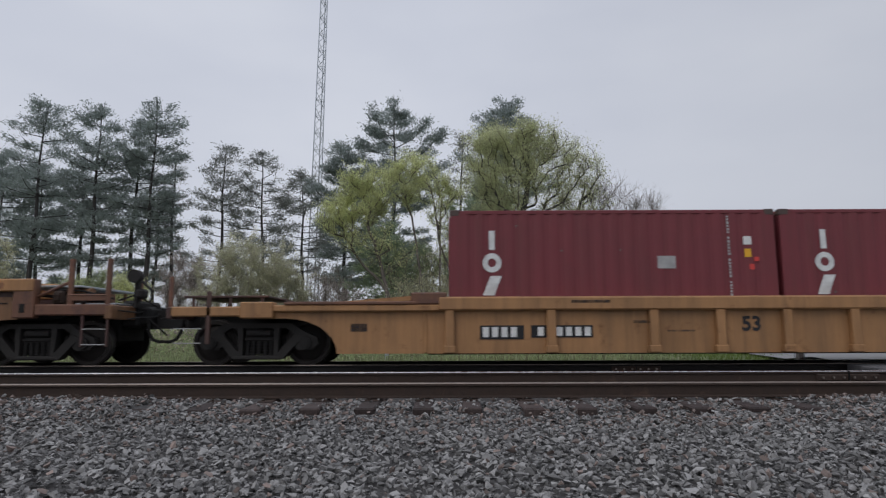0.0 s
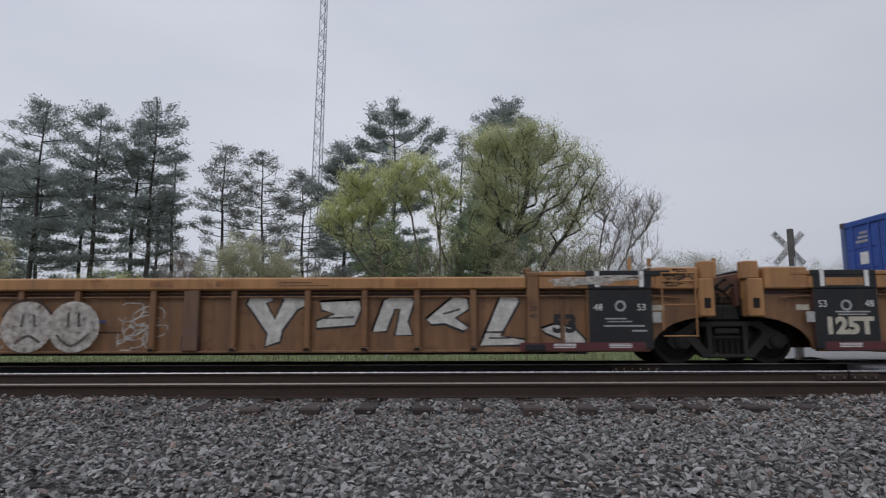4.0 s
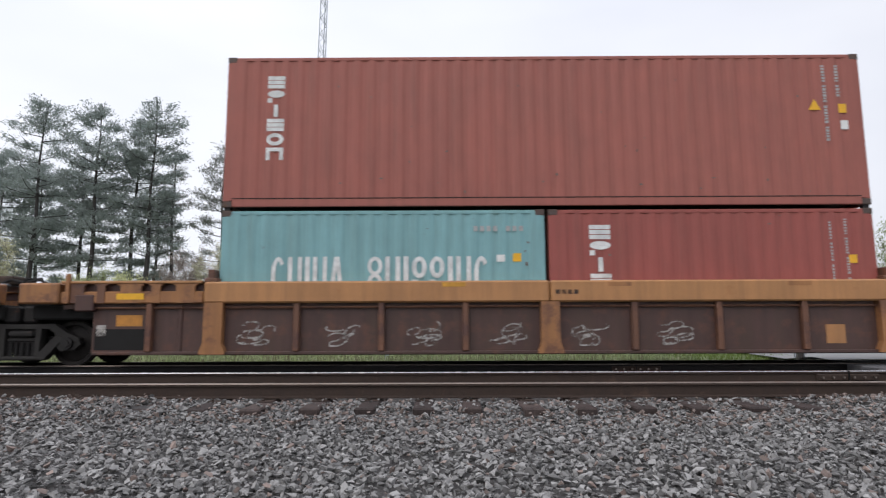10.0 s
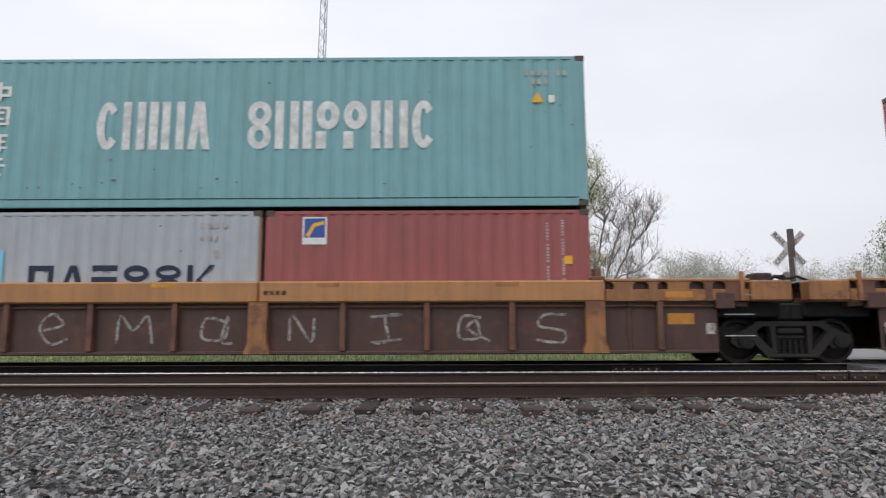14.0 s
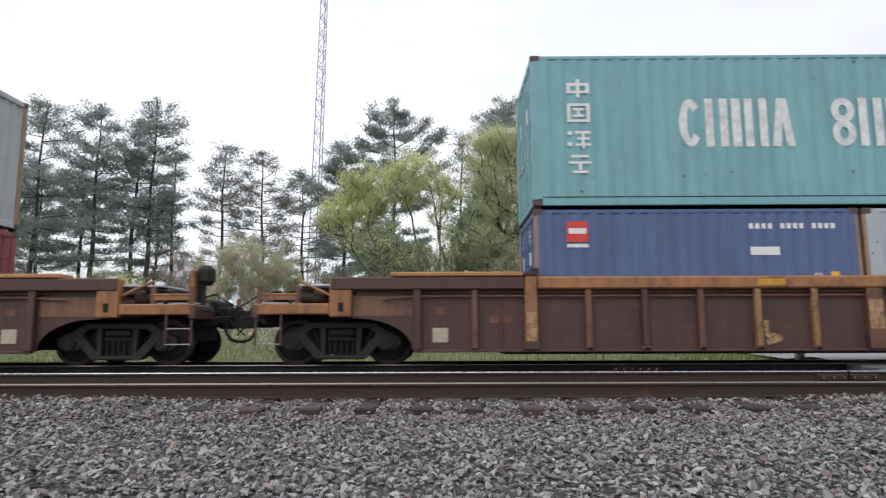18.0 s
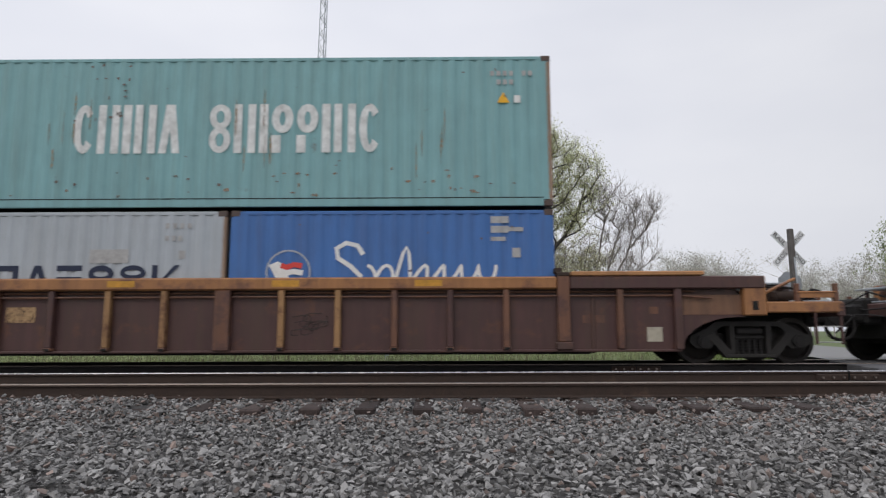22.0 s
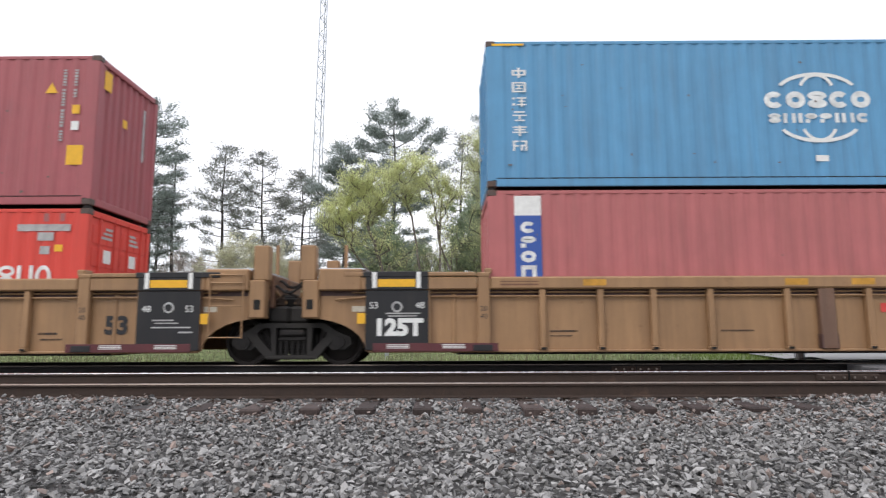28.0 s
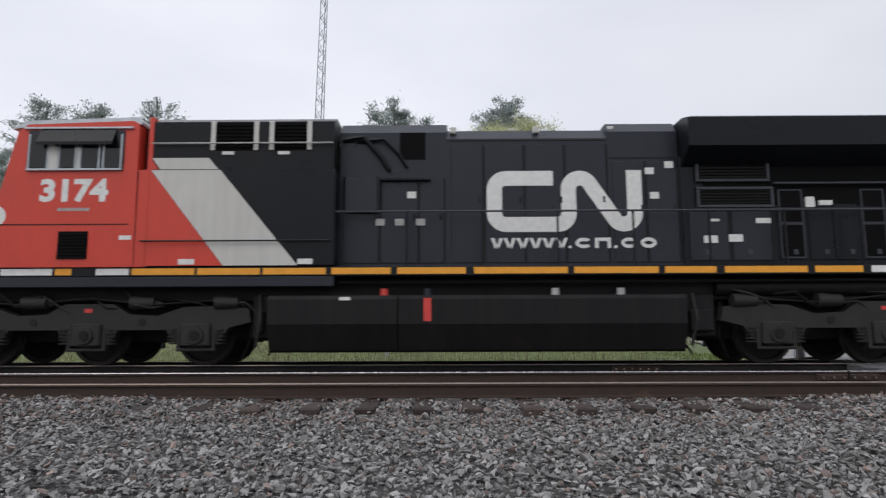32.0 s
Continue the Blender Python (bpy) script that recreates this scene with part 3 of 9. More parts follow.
def glyph(s, kind, x0, x1, z0, z1, t, y):
    """A plain painted form: O ring, C open ring, D disc, I bar, P pair of uprights, Z three level bars, X slanted block,
    W wedge, V wedge upside down, 8 two stacked rings, U gate, Q small ring over a short bar, K bar and slant, B block."""
    w, h = x1 - x0, z1 - z0
    cx, cz = (x0 + x1) / 2, (z0 + z1) / 2
    if kind == "O":
        s.ring(cx, cz, w / 2, h / 2, t, y, 0, 360, 24)
    elif kind == "C":
        s.ring(cx, cz, w / 2, h / 2, t, y, 40, 320, 20)
    elif kind == "D":
        s.ring(cx, cz, w / 2, h / 2, min(w, h) / 2, y, 0, 360, 24)
    elif kind == "I":
        s.patch(cx - t * 0.55, cx + t * 0.55, z0, z1, y)
    elif kind == "P":
        s.patch(x0, x0 + t, z0, z1, y)
        s.patch(x1 - t, x1, z0, z1, y)
    elif kind == "Z":
        for q in (z0, cz - t / 2, z1 - t):
            s.patch(x0, x1, q, q + t, y)
    elif kind == "X":
        s.sheet([(x0, z0), (x0 + w * 0.6, z0), (x1, z1), (x0 + w * 0.4, z1)], y)
    elif kind in "WV":
        lo, hi = (z0, z1) if kind == "W" else (z1, z0)
        s.sheet([(x0, lo), (x0 + t, lo), (cx + t * 0.4, hi), (cx - t * 0.6, hi)], y)
        s.sheet([(x1 - t, lo), (x1, lo), (cx + t * 0.6, hi), (cx - t * 0.4, hi)], y)
    elif kind == "8":
        s.ring(cx, z0 + h * 0.27, w / 2, h * 0.27, t * 0.85, y, 0, 360, 18)
        s.ring(cx, z1 - h * 0.26, w / 2, h * 0.26, t * 0.85, y, 0, 360, 18)
    elif kind == "U":
        s.patch(x0, x0 + t, z0, z1, y)
        s.patch(x1 - t, x1, z0, z1, y)
        s.patch(x0 + t, x1 - t, z1 - t, z1, y)
    elif kind == "Q":
        s.ring(cx, z1 - h * 0.30, w / 2, h * 0.30, t, y, 0, 360, 18)
        s.patch(x0, x0 + t * 1.2, z0, z0 + h * 0.36, y)
    elif kind == "K":
        s.patch(x0, x0 + t, z0, z1, y)
        s.sheet([(x0 + t * 1.4, cz - t * 0.5), (x1 - t * 0.6, z1), (x1 + t * 0.4, z1), (x0 + t * 1.6, cz - t * 0.9)], y)
        s.sheet([(x0 + t * 1.6, cz), (x0 + t * 2.4, cz), (x1 + t * 0.4, z0), (x1 - t * 0.6, z0)], y)
    else:
        s.patch(x0, x1, z0, z1, y)


def islands(s):
    """The separate pieces of a shape, each as a shape of its own."""
    group = list(range(len(s.v)))

    def root(i):
        while group[i] != i:
            i = group[i]
        return i
    for f in s.f:
        for i in f[1:]:
            group[root(i)] = root(f[0])
    out = {}
    for f in s.f:
        out.setdefault(root(f[0]), []).append(f)
    pieces = []
    for faces in out.values():
        one, seen = Shape(), {}
        for f in faces:
            for i in f:
                if i not in seen:
                    seen[i] = len(one.v)
                    one.v.append(s.v[i])
            one.f.append([seen[i] for i in f])
        pieces.append(one)
    return pieces


def forms(kinds, mat, fx0, fx1, fz0, fz1, gap=0.25, t=0.2, down=False, name="painted_form"):
    """A row (or a column) of plain painted forms; a blank leaves a space. A bar takes half the room of the others."""
    def draw(c, L, H):
        x0, x1, z0, z1 = (fx0 - 0.5) * L, (fx1 - 0.5) * L, fz0 * H, fz1 * H
        room = [0.5 if k == "I" and not down else 1.0 for k in kinds]
        unit, at = ((z1 - z0) if down else (x1 - x0)) / sum(room), 0.0
        for k, wide in zip(kinds, room):
            s = Shape()
            if k == " ":
                at += unit
                continue
            if down:
                a = z1 - at - unit + unit * gap / 2
                glyph(s, k, x0, x1, a, a + unit * (1 - gap), t * min(unit, x1 - x0), FACE)
            else:
                a = x0 + at + unit * gap / 2
                w = unit * (wide - gap)
                glyph(s, k, a, a + w, z0, z1, t * unit * (1 - gap), FACE)
            at += unit * wide
            for piece in islands(s):
                put(name, piece, mat, c)
    return draw


def block_signs(mat, fx0, fx1, cells, tall=0.11, name="painted_form"):
    """A column of square painted signs, each built up of plain bars; cells are the heights of their middles."""
    BARS = [((0.0, 1.0, 0.62, 0.78), (0.0, 0.16, 0.30, 0.62), (0.84, 1.0, 0.30, 0.62), (0.0, 1.0, 0.22, 0.36), (0.42, 0.58, 0.0, 1.0)),
            ((0.0, 1.0, 0.86, 1.0), (0.0, 1.0, 0.0, 0.14), (0.0, 0.15, 0.14, 0.86), (0.85, 1.0, 0.14, 0.86), (0.25, 0.75, 0.62, 0.74), (0.25, 0.75, 0.28, 0.40), (0.44, 0.56, 0.40, 0.62)),
            ((0.0, 0.20, 0.72, 0.90), (0.0, 0.20, 0.12, 0.34), (0.32, 1.0, 0.78, 0.92), (0.42, 0.94, 0.46, 0.58), (0.32, 1.0, 0.14, 0.26), (0.60, 0.74, 0.0, 0.78)),
            ((0.12, 0.88, 0.84, 0.98), (0.0, 1.0, 0.52, 0.64), (0.44, 0.58, 0.20, 0.52), (0.16, 0.86, 0.02, 0.16)),
            ((0.0, 1.0, 0.80, 0.92), (0.12, 0.88, 0.56, 0.68), (0.0, 1.0, 0.30, 0.42), (0.42, 0.58, 0.0, 1.0)),
            ((0.0, 0.42, 0.84, 0.98), (0.0, 0.14, 0.0, 0.84), (0.14, 0.42, 0.40, 0.54), (0.55, 1.0, 0.84, 0.98), (0.86, 1.0, 0.0, 0.84), (0.55, 0.86, 0.44, 0.58), (0.55, 0.69, 0.0, 0.44))]

    def draw(c, L, H):
        x0, w, h = (fx0 - 0.5) * L, (fx1 - fx0) * L, tall * H
        for k, fz in enumerate(cells):
            s = Shape()
            for q, (a, b, lo, hi) in enumerate(BARS[k % 6]):
                s.patch(x0 + a * w, x0 + b * w, fz * H + (lo - 0.5) * h, fz * H + (hi - 0.5) * h, FACE - 0.0004 * q)
            put(name, s, mat, c)
    return draw


def arc_mark(mat, pts, w, name="swoosh"):
    def draw(c, L, H):
        put(name, Shape().stroke([((p[0] - 0.5) * L, p[1] * H) for p in pts], w, FACE), mat, c)
    return draw


def crescent(mat, a, b, c_, w, name="swoosh"):
    """A stroke along a bent line that swells towards its far end."""
    def draw(c, L, H):
        upper, lower = [], []
        for k in range(15):
            u = k / 14
            x = ((1 - u) ** 2 * a[0] + 2 * u * (1 - u) * b[0] + u * u * c_[0] - 0.5) * L
            z = ((1 - u) ** 2 * a[1] + 2 * u * (1 - u) * b[1] + u * u * c_[1]) * H
            h = w * min(1.0, 0.06 + 1.3 * u) * (1.0 if u < 0.8 else 1.0 - 2.6 * (u - 0.8))
            upper.append((x, z + h / 2))
            lower.append((x, z - h / 2))
        s = Shape()
        for k in range(14):
            s.sheet([lower[k], lower[k + 1], upper[k + 1], upper[k]], FACE)
        put(name, s, mat, c)
    return draw


def end_label(mat, y0, y1, fz0, fz1):
    """A sticker on the corrugated right-hand end."""
    def draw(c, L, H):
        part("label", Shape().box(L / 2 - 0.03, L / 2 - 0.024, y0, y1, fz0 * H, fz1 * H, 0.001), mat, c)
    return draw


def ring_mark(mat, fx, fz, rx, rz, w, a0=0, a1=360, name="emblem"):
    def draw(c, L, H):
        put(name, Shape().ring((fx - 0.5) * L, fz * H, rx, rz, w, FACE, a0, a1, 28), mat, c)
    return draw


# ---------------------------------------------------------------- well cars
def arch(x, way, z0=0.27, z1=0.86, run=1.05, steps=7):
    """The curve of a wheel arch from the sill at x up to the bolster."""
    return [(x + way * run * (1 - math.cos(math.pi / 2 * i / steps)), z0 + (z1 - z0) * math.sin(math.pi / 2 * i / steps)) for i in range(steps + 1)]


def ladder(parent, x0, x1, y, zs, mat=None, r=0.011):
    for z in zs:
        part("rung", Shape().tube([(x0, y, z), (x1, y, z)], r, sides=6), mat or grey_mark, parent)


def bars(parent, mat, rects, y, name="stencil"):
    s = Shape()
    for x0, x1, z0, z1 in rects:
        s.patch(x0, x1, z0, z1, y)
    return tagged(part(name, s, mat, parent), kind="stuff" if len(rects) > 1 else "")


def scribble(parent, mat, x0, x1, z0, z1, y, seed, turns=5, w=0.03, name="sprayed_stroke"):
    """A sprayed tag: looping strokes inside a field."""
    r = random.Random(seed)
    turns, w = int(turns * 1.5), w * 0.75
    for k in range(turns):
        s = Shape()
        cx = x0 + (x1 - x0) * (0.15 + 0.7 * r.random())
        hw, hh = (x1 - x0) / 2 * r.uniform(0.25, 0.7), (z1 - z0) / 2 * r.uniform(0.25, 0.6)
        cz = z0 + (z1 - z0) * (0.15 + 0.7 * ((k * 0.618) % 1.0))
        a0, sweep = r.uniform(0, 6.28), r.choice((-1, 1)) * r.uniform(3.0, 6.0)
        f2, wob = r.choice((2, 3)), r.uniform(0.2, 0.7)
        pts = []
        for i in range(19):
            a = a0 + sweep * i / 18
            px, pz = cx + hw * (math.cos(a) + wob * 0.5 * math.cos(f2 * a)), cz + hh * (math.sin(a + wob) + wob * 0.5 * math.sin(f2 * a))
            pts.append((min(max(px, x0), x1), min(max(pz, z0), z1)))
        s.stroke(pts, w, (lambda x, k=k: y(x) - 0.0008 * k) if callable(y) else y - 0.0008 * k)
        part(name, s, mat, parent)


def tag(parent, mat, x0, x1, z0, z1, y, seed, count=5, w=0.03):
    """A hasty sprayed tag: a row of jagged forms that spell nothing."""
    r = random.Random(seed)
    cell = (x1 - x0) / count
    for k in range(count):
        a, b2 = x0 + cell * (k + 0.1), x0 + cell * (k + 0.95)
        lo, hi = z0 + (z1 - z0) * r.uniform(0, 0.18), z1 - (z1 - z0) * r.uniform(0, 0.2)
        kind = r.randrange(5)
        m, mz = (a + b2) / 2, (lo + hi) / 2
        lines = ([[(a, lo), (a + 0.02, hi), (b2, hi - 0.03), (a, mz), (b2, lo)]], [[(a, hi), (m, lo), (b2, hi)], [(a, mz), (b2, mz + 0.04)]], [[(a, lo), (a, hi), (m, mz), (b2, hi), (b2, lo)]],
                 [[(b2, hi), (a, hi - 0.05), (a, mz), (b2, mz - 0.04), (b2, lo), (a, lo)]], [[(a, hi), (b2, hi)], [(m, hi), (m - 0.02, lo)], [(a, lo), (b2, lo + 0.05)]])[kind]
        lines = [[(p + r.uniform(-0.02, 0.02), q + r.uniform(-0.02, 0.02)) for p, q in line] for line in lines]
        strokes(parent, mat, lines, w, y, "sprayed_stroke")


def filled(parent, outlines, y):
    """Fat sprayed forms, white with a black outline."""
    for line in outlines:
        rim = part("graffiti", Shape().stroke([*line, line[0], line[1]], 0.085, y), black_mark, parent, "sprayed black outline")
        part("fill", Shape().sheet(line, y - 0.0015), graffiti_white, rim, "sprayed white fill")


def strokes(parent, mat, lines, w, y, name="sprayed_stroke"):
    """Sprayed strokes through a few points each, rounded off."""
    for k, line in enumerate(lines):
        s = Shape()
        pts = [Vector(p) for p in line]
        full = []
        for i in range(len(pts) - 1):
            p0, p1, p2, p3 = pts[max(i - 1, 0)], pts[i], pts[i + 1], pts[min(i + 2, len(pts) - 1)]
            for q in range(6):
                u = q / 6
                full.append(0.5 * (2 * p1 + (p2 - p0) * u + (2 * p0 - 5 * p1 + 4 * p2 - p3) * u * u + (3 * p1 - p0 - 3 * p2 + p3) * u ** 3))
        full.append(pts[-1])
        s.stroke([tuple(p) for p in full], w, (lambda x, k=k: y(x) - 0.0007 * k) if callable(y) else y - 0.0007 * k)
        part(name, s, mat, parent)


def well_floor(c, half, body_mat):
    part("well_floor", Shape().box(-half, half, -1.24, 1.24, 0.20, 0.27, 0.01), dark_gap, c)
    for sx in (-1, 1):
        part("bulkhead", Shape().box(sx * half, sx * (half + 0.08), -1.30, 1.30, 0.22, 1.30, 0.02), body_mat, c)
        part("slope_plate", Shape().prism([(sx * (half + 0.08), 1.28), (sx * (half + 0.08), 1.20), (sx * (half + 2.2), 1.04), (sx * (half + 2.2), 1.12)], 1, -1.28, 1.28), body_mat, c)


def coupler_end(c, way, body, frame_mat, tall, box_on_top=False, brake=False, stand=True):
    """End platform, stanchions, steps and coupler beyond a bogie."""
    X = lambda d: way * d
    part("end_post", Shape().box(X(9.46), X(9.86), -1.40, -1.20, 0.88, 1.60, 0.02), frame_mat, c)
    part("end_post", Shape().box(X(9.46), X(9.86), 1.20, 1.40, 0.88, 1.60, 0.02), frame_mat, c)
    part("slot", Shape().box(X(9.60), X(9.70), -1.408, -1.395, 0.98, 1.14, 0.004), dark_gap, c)
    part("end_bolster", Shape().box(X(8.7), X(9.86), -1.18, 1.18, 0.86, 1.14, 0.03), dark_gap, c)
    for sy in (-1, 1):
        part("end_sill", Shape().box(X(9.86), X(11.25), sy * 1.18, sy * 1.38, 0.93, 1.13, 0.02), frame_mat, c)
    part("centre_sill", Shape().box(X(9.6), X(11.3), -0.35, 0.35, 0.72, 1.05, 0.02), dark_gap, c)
    part("end_beam", Shape().box(X(11.14), X(11.28), -1.38, 1.38, 0.86, 1.12, 0.02), body, c)
    part("walkway", Shape().box(X(9.3), X(10.5), -1.05, 1.05, 1.46, 1.50, 0.008), galvanised, c)
    for yy in (-0.9, 0.9):
        part("walkway_post", Shape().box(X(10.3), X(10.36), yy - 0.03, yy + 0.03, 1.0, 1.47, 0.008), body, c)
    part("platform", Shape().box(X(10.45), X(11.2), -1.1, 1.1, 1.135, 1.165, 0.006), galvanised, c)
    for xx, top in ((10.42, tall), (11.12, tall)):
        for yy in (-1.30, 1.30):
            part("stanchion", Shape().box(X(xx), X(xx + 0.085), yy - 0.035, yy + 0.035, 1.12, top - (0.0 if yy < 0 else 0.1), 0.01), frame_mat if body is yellow_fresh else brown_rib, c)
    part("grab_iron", Shape().tube([(X(10.45), -1.34, 1.30), (X(11.15), -1.34, 1.30)], 0.013, sides=6), frame_mat, c)
    part("brace", Shape().tube([(X(9.86), -1.28, 1.28), (X(10.45), -1.28, 1.55)], 0.03, sides=6), frame_mat, c)
    part("pipe", Shape().tube([(X(9.3), -0.8, 1.36), (X(9.9), -0.9, 1.30), (X(10.4), -0.9, 1.22), (X(11.0), -0.9, 1.2)], 0.035, sides=6), dark_gap, c)
    part("reservoir", Shape().tube([(X(9.98), -0.75, 1.30), (X(10.55), -0.75, 1.30)], 0.17, sides=14), body, c, smooth=40)
    part("brake_cylinder", Shape().tube([(X(10.15), -0.95, 1.24), (X(10.62), -0.95, 1.24)], 0.12, sides=14).tube([(X(10.62), -0.95, 1.24), (X(10.9), -0.95, 1.24)], 0.03, sides=6), rail_side, c, smooth=40)
    part("brake_valve", Shape().box(X(10.0), X(10.22), -1.12, -0.86, 1.14, 1.40, 0.04).box(X(10.05), X(10.15), -1.16, -1.10, 1.2, 1.34, 0.02), rail_side, c)
    part("brake_lever", Shape().tube([(X(9.9), -1.1, 1.43), (X(10.5), -1.0, 1.40), (X(11.1), -1.0, 1.25)], 0.022, sides=6).tube([(X(10.6), -1.15, 1.14), (X(10.85), -1.1, 1.36), (X(11.05), -1.0, 1.34)], 0.03, sides=6), dark_gap, c)
    part("stanchion_plate", Shape().box(X(10.50), X(11.12), -1.335, -1.325, 1.20, 1.32, 0.004), frame_mat, c)
    part("end_casting", Shape().box(X(11.0), X(11.34), -0.5, 0.5, 0.72, 1.24, 0.05).box(X(11.28), X(11.52), -0.42, 0.42, 0.76, 1.12, 0.05), dark_gap, c)
    if way > 0 and stand and not brake:
        part("brake_stand", Shape().box(X(11.30), X(11.38), -0.66, -0.5, 1.08, 1.66, 0.02).box(X(11.34), X(11.52), -0.72, -0.48, 1.26, 1.46, 0.05).tube([(X(11.33), -0.76, 1.70), (X(11.33), -0.60, 1.70)], 0.13, sides=12), cast_steel, c)
        part("brake_lever", Shape().tube([(X(11.5), -0.78, 1.6), (X(11.72), -0.8, 1.42), (X(11.7), -0.8, 1.2)], 0.024, sides=6), cast_steel, c)
    for d in (10.72, 11.18):
        part("step_hanger", Shape().box(X(d), X(d + 0.04), -1.36, -1.32, 0.36, 0.95, 0.006), body if body is yellow_fresh else brown_paint, c)
    ladder(c, X(10.74), X(11.2), -1.35, (0.40, 0.68))
    part("uncoupling_lever", Shape().tube([(X(11.34), -1.25, 1.02), (X(11.36), -0.5, 1.0), (X(11.5), -0.12, 1.10), (X(11.72), -0.05, 1.08)], 0.016, sides=6), cast_steel, c)
    part("hose", hose([(X(11.35), -0.34, 1.0), (X(11.62), -0.40, 0.78), (X(11.86), -0.36, 0.56)]), dark_gap, c)
    part("hose", hose([(X(11.0), -0.62, 1.24), (X(11.35), -0.66, 1.34), (X(11.62), -0.60, 1.18), (X(11.86), -0.5, 1.04)]), dark_gap, c)
    if brake:
        part("brake_stand", Shape().box(X(10.56), X(10.64), -1.26, -1.06, 1.1, 2.1, 0.01).box(X(10.40), X(10.46), -1.26, -1.06, 1.1, 1.9, 0.01).box(X(10.36), X(10.68), -1.30, -1.02, 1.78, 2.16, 0.05).box(X(10.38), X(10.66), -1.28, -1.04, 1.40, 1.48, 0.02), dark_gap, c)
        b = Shape()
        for k in range(24):
            a0, a1 = 2 * math.pi * k / 24, 2 * math.pi * (k + 1) / 24
            b.tube([(X(10.5) + 0.23 * math.cos(a0), -1.36, 2.08 + 0.23 * math.sin(a0)), (X(10.5) + 0.23 * math.cos(a1), -1.36, 2.08 + 0.23 * math.sin(a1))], 0.018, sides=6, cap=False)
        for k in range(5):
            a0 = math.pi / 5 + math.pi / 2.5 * k
            b.tube([(X(10.5), -1.34, 2.08), (X(10.5) + 0.23 * math.cos(a0), -1.36, 2.08 + 0.23 * math.sin(a0))], 0.014, sides=6)
        b.tube([(X(10.5), -1.38, 2.08), (X(10.5), -1.28, 2.08)], 0.07, sides=10)
        part("brake_wheel", b, dark_gap, c, "round steel brake wheel")
    if box_on_top:
        part("top_box", Shape().box(X(9.4), X(9.85), -0.4, 0.3, 1.5, 1.98, 0.03), frame_mat, c)
    coupler(c, X(11.62), way)


def joint_end(c, way, body, frame_mat, tall, hand=1, stanchions=True):
    """The end of a unit that shares a bogie with the next one."""
    X = lambda d: way * d
    for sy in (-1, 1):
        part("end_block", Shape().box(X(8.42), X(9.20), sy * 1.12, sy * 1.42, 1.36, 1.76, 0.025), frame_mat, c)
        part("end_post", Shape().box(X(9.20), X(9.50), sy * 1.06, sy * 1.38, 0.86, 1.56, 0.025).box(X(9.27), X(9.55), sy * 1.10, sy * 1.36, 1.55, tall, 0.02), frame_mat, c)
        part("bulkhead_plate", Shape().box(X(9.50), X(9.58), sy * 0.08, sy * 1.06, 1.06, 1.68, 0.02), brown_rib if body is not yellow_fresh else tan_end, c)
    part("slot", Shape().box(X(9.30), X(9.42), -1.388, -1.376, 1.02, 1.20, 0.004), dark_gap, c)
    part("end_bolster", Shape().box(X(8.6), X(9.5), -1.18, 1.18, 0.86, 1.22, 0.03), dark_gap, c)
    part("joint_casting", Shape().box(X(9.46), X(9.835), -0.95, 0.95, 0.78, 1.10, 0.05).box(X(9.5), X(9.83), -0.35, 0.35, 1.08, 1.36, 0.05), frame_cast, c)
    if way > 0:
        part("drawbar", Shape().box(X(9.5), X(10.1), -0.5, 0.5, 0.83, 1.28, 0.03), dark_gap, c)
    part("deck_plate", Shape().box(X(8.4), X(9.3), -1.1, 1.1, 1.76, 1.80, 0.01), galvanised, c)
    for xx in () if not stanchions else ((8.62, 9.05) if hand > 0 else (9.05,)):
        part("stanchion", Shape().box(X(xx), X(xx + 0.07), 0.9, 0.97, 1.78, tall + 0.32, 0.008), frame_mat, c)
    for yy, zz in ((-1.0, 1.44), (-0.7, 1.56), (-0.3, 1.40)):
        part("hose", Shape().tube([(X(9.45), yy, zz), (X(9.62), yy + 0.03, zz + 0.03), (X(9.76), yy - 0.02, zz - 0.08), (X(9.84), yy, zz - 0.10)], 0.028, sides=6), dark_gap, c)
    part("pipe", Shape().tube([(X(9.3), -0.95, 1.30), (X(9.55), -0.9, 1.42), (X(9.75), -0.8, 1.15)], 0.03, sides=6), body, c)
    part("valve", Shape().box(X(9.56), X(9.74), -0.9, -0.74, 1.10, 1.26, 0.03).tube([(X(9.6), -0.92, 1.2), (X(9.75), -0.94, 1.32)], 0.02, sides=6), rail_side, c)
    if hand > 0:
        lad = Shape()
        for xx in (8.52, 9.12):
            lad.tube([(X(xx), -1.45, 0.62 if xx < 9 else 0.50), (X(xx), -1.45, 1.66)], 0.014, sides=6)
        part("ladder_rail", lad, frame_mat, c)
        ladder(c, X(8.52), X(9.12), -1.45, (0.52, 1.08, 1.50, 1.65), frame_mat, 0.013)


RIBS = (1.07, 2.10, 3.13, 4.14, 5.16)
MIDDLE_RIBS = [-5.13, -4.08, -3.12, -2.09, -0.70, 0.0, 0.77, 2.11, 3.15, 4.10, 5.12]


def on_ribs(x):
    """Paint over sheet and ribs alike: how far out the side is at x."""
    a = abs(x)
    if a < 0.16:
        return -1.409
    if abs(a - 6.2) < 0.12:
        return -1.414
    return -1.399 if any(abs(a - r) < 0.062 for r in (*RIBS, 7.22, 8.27)) else -1.281



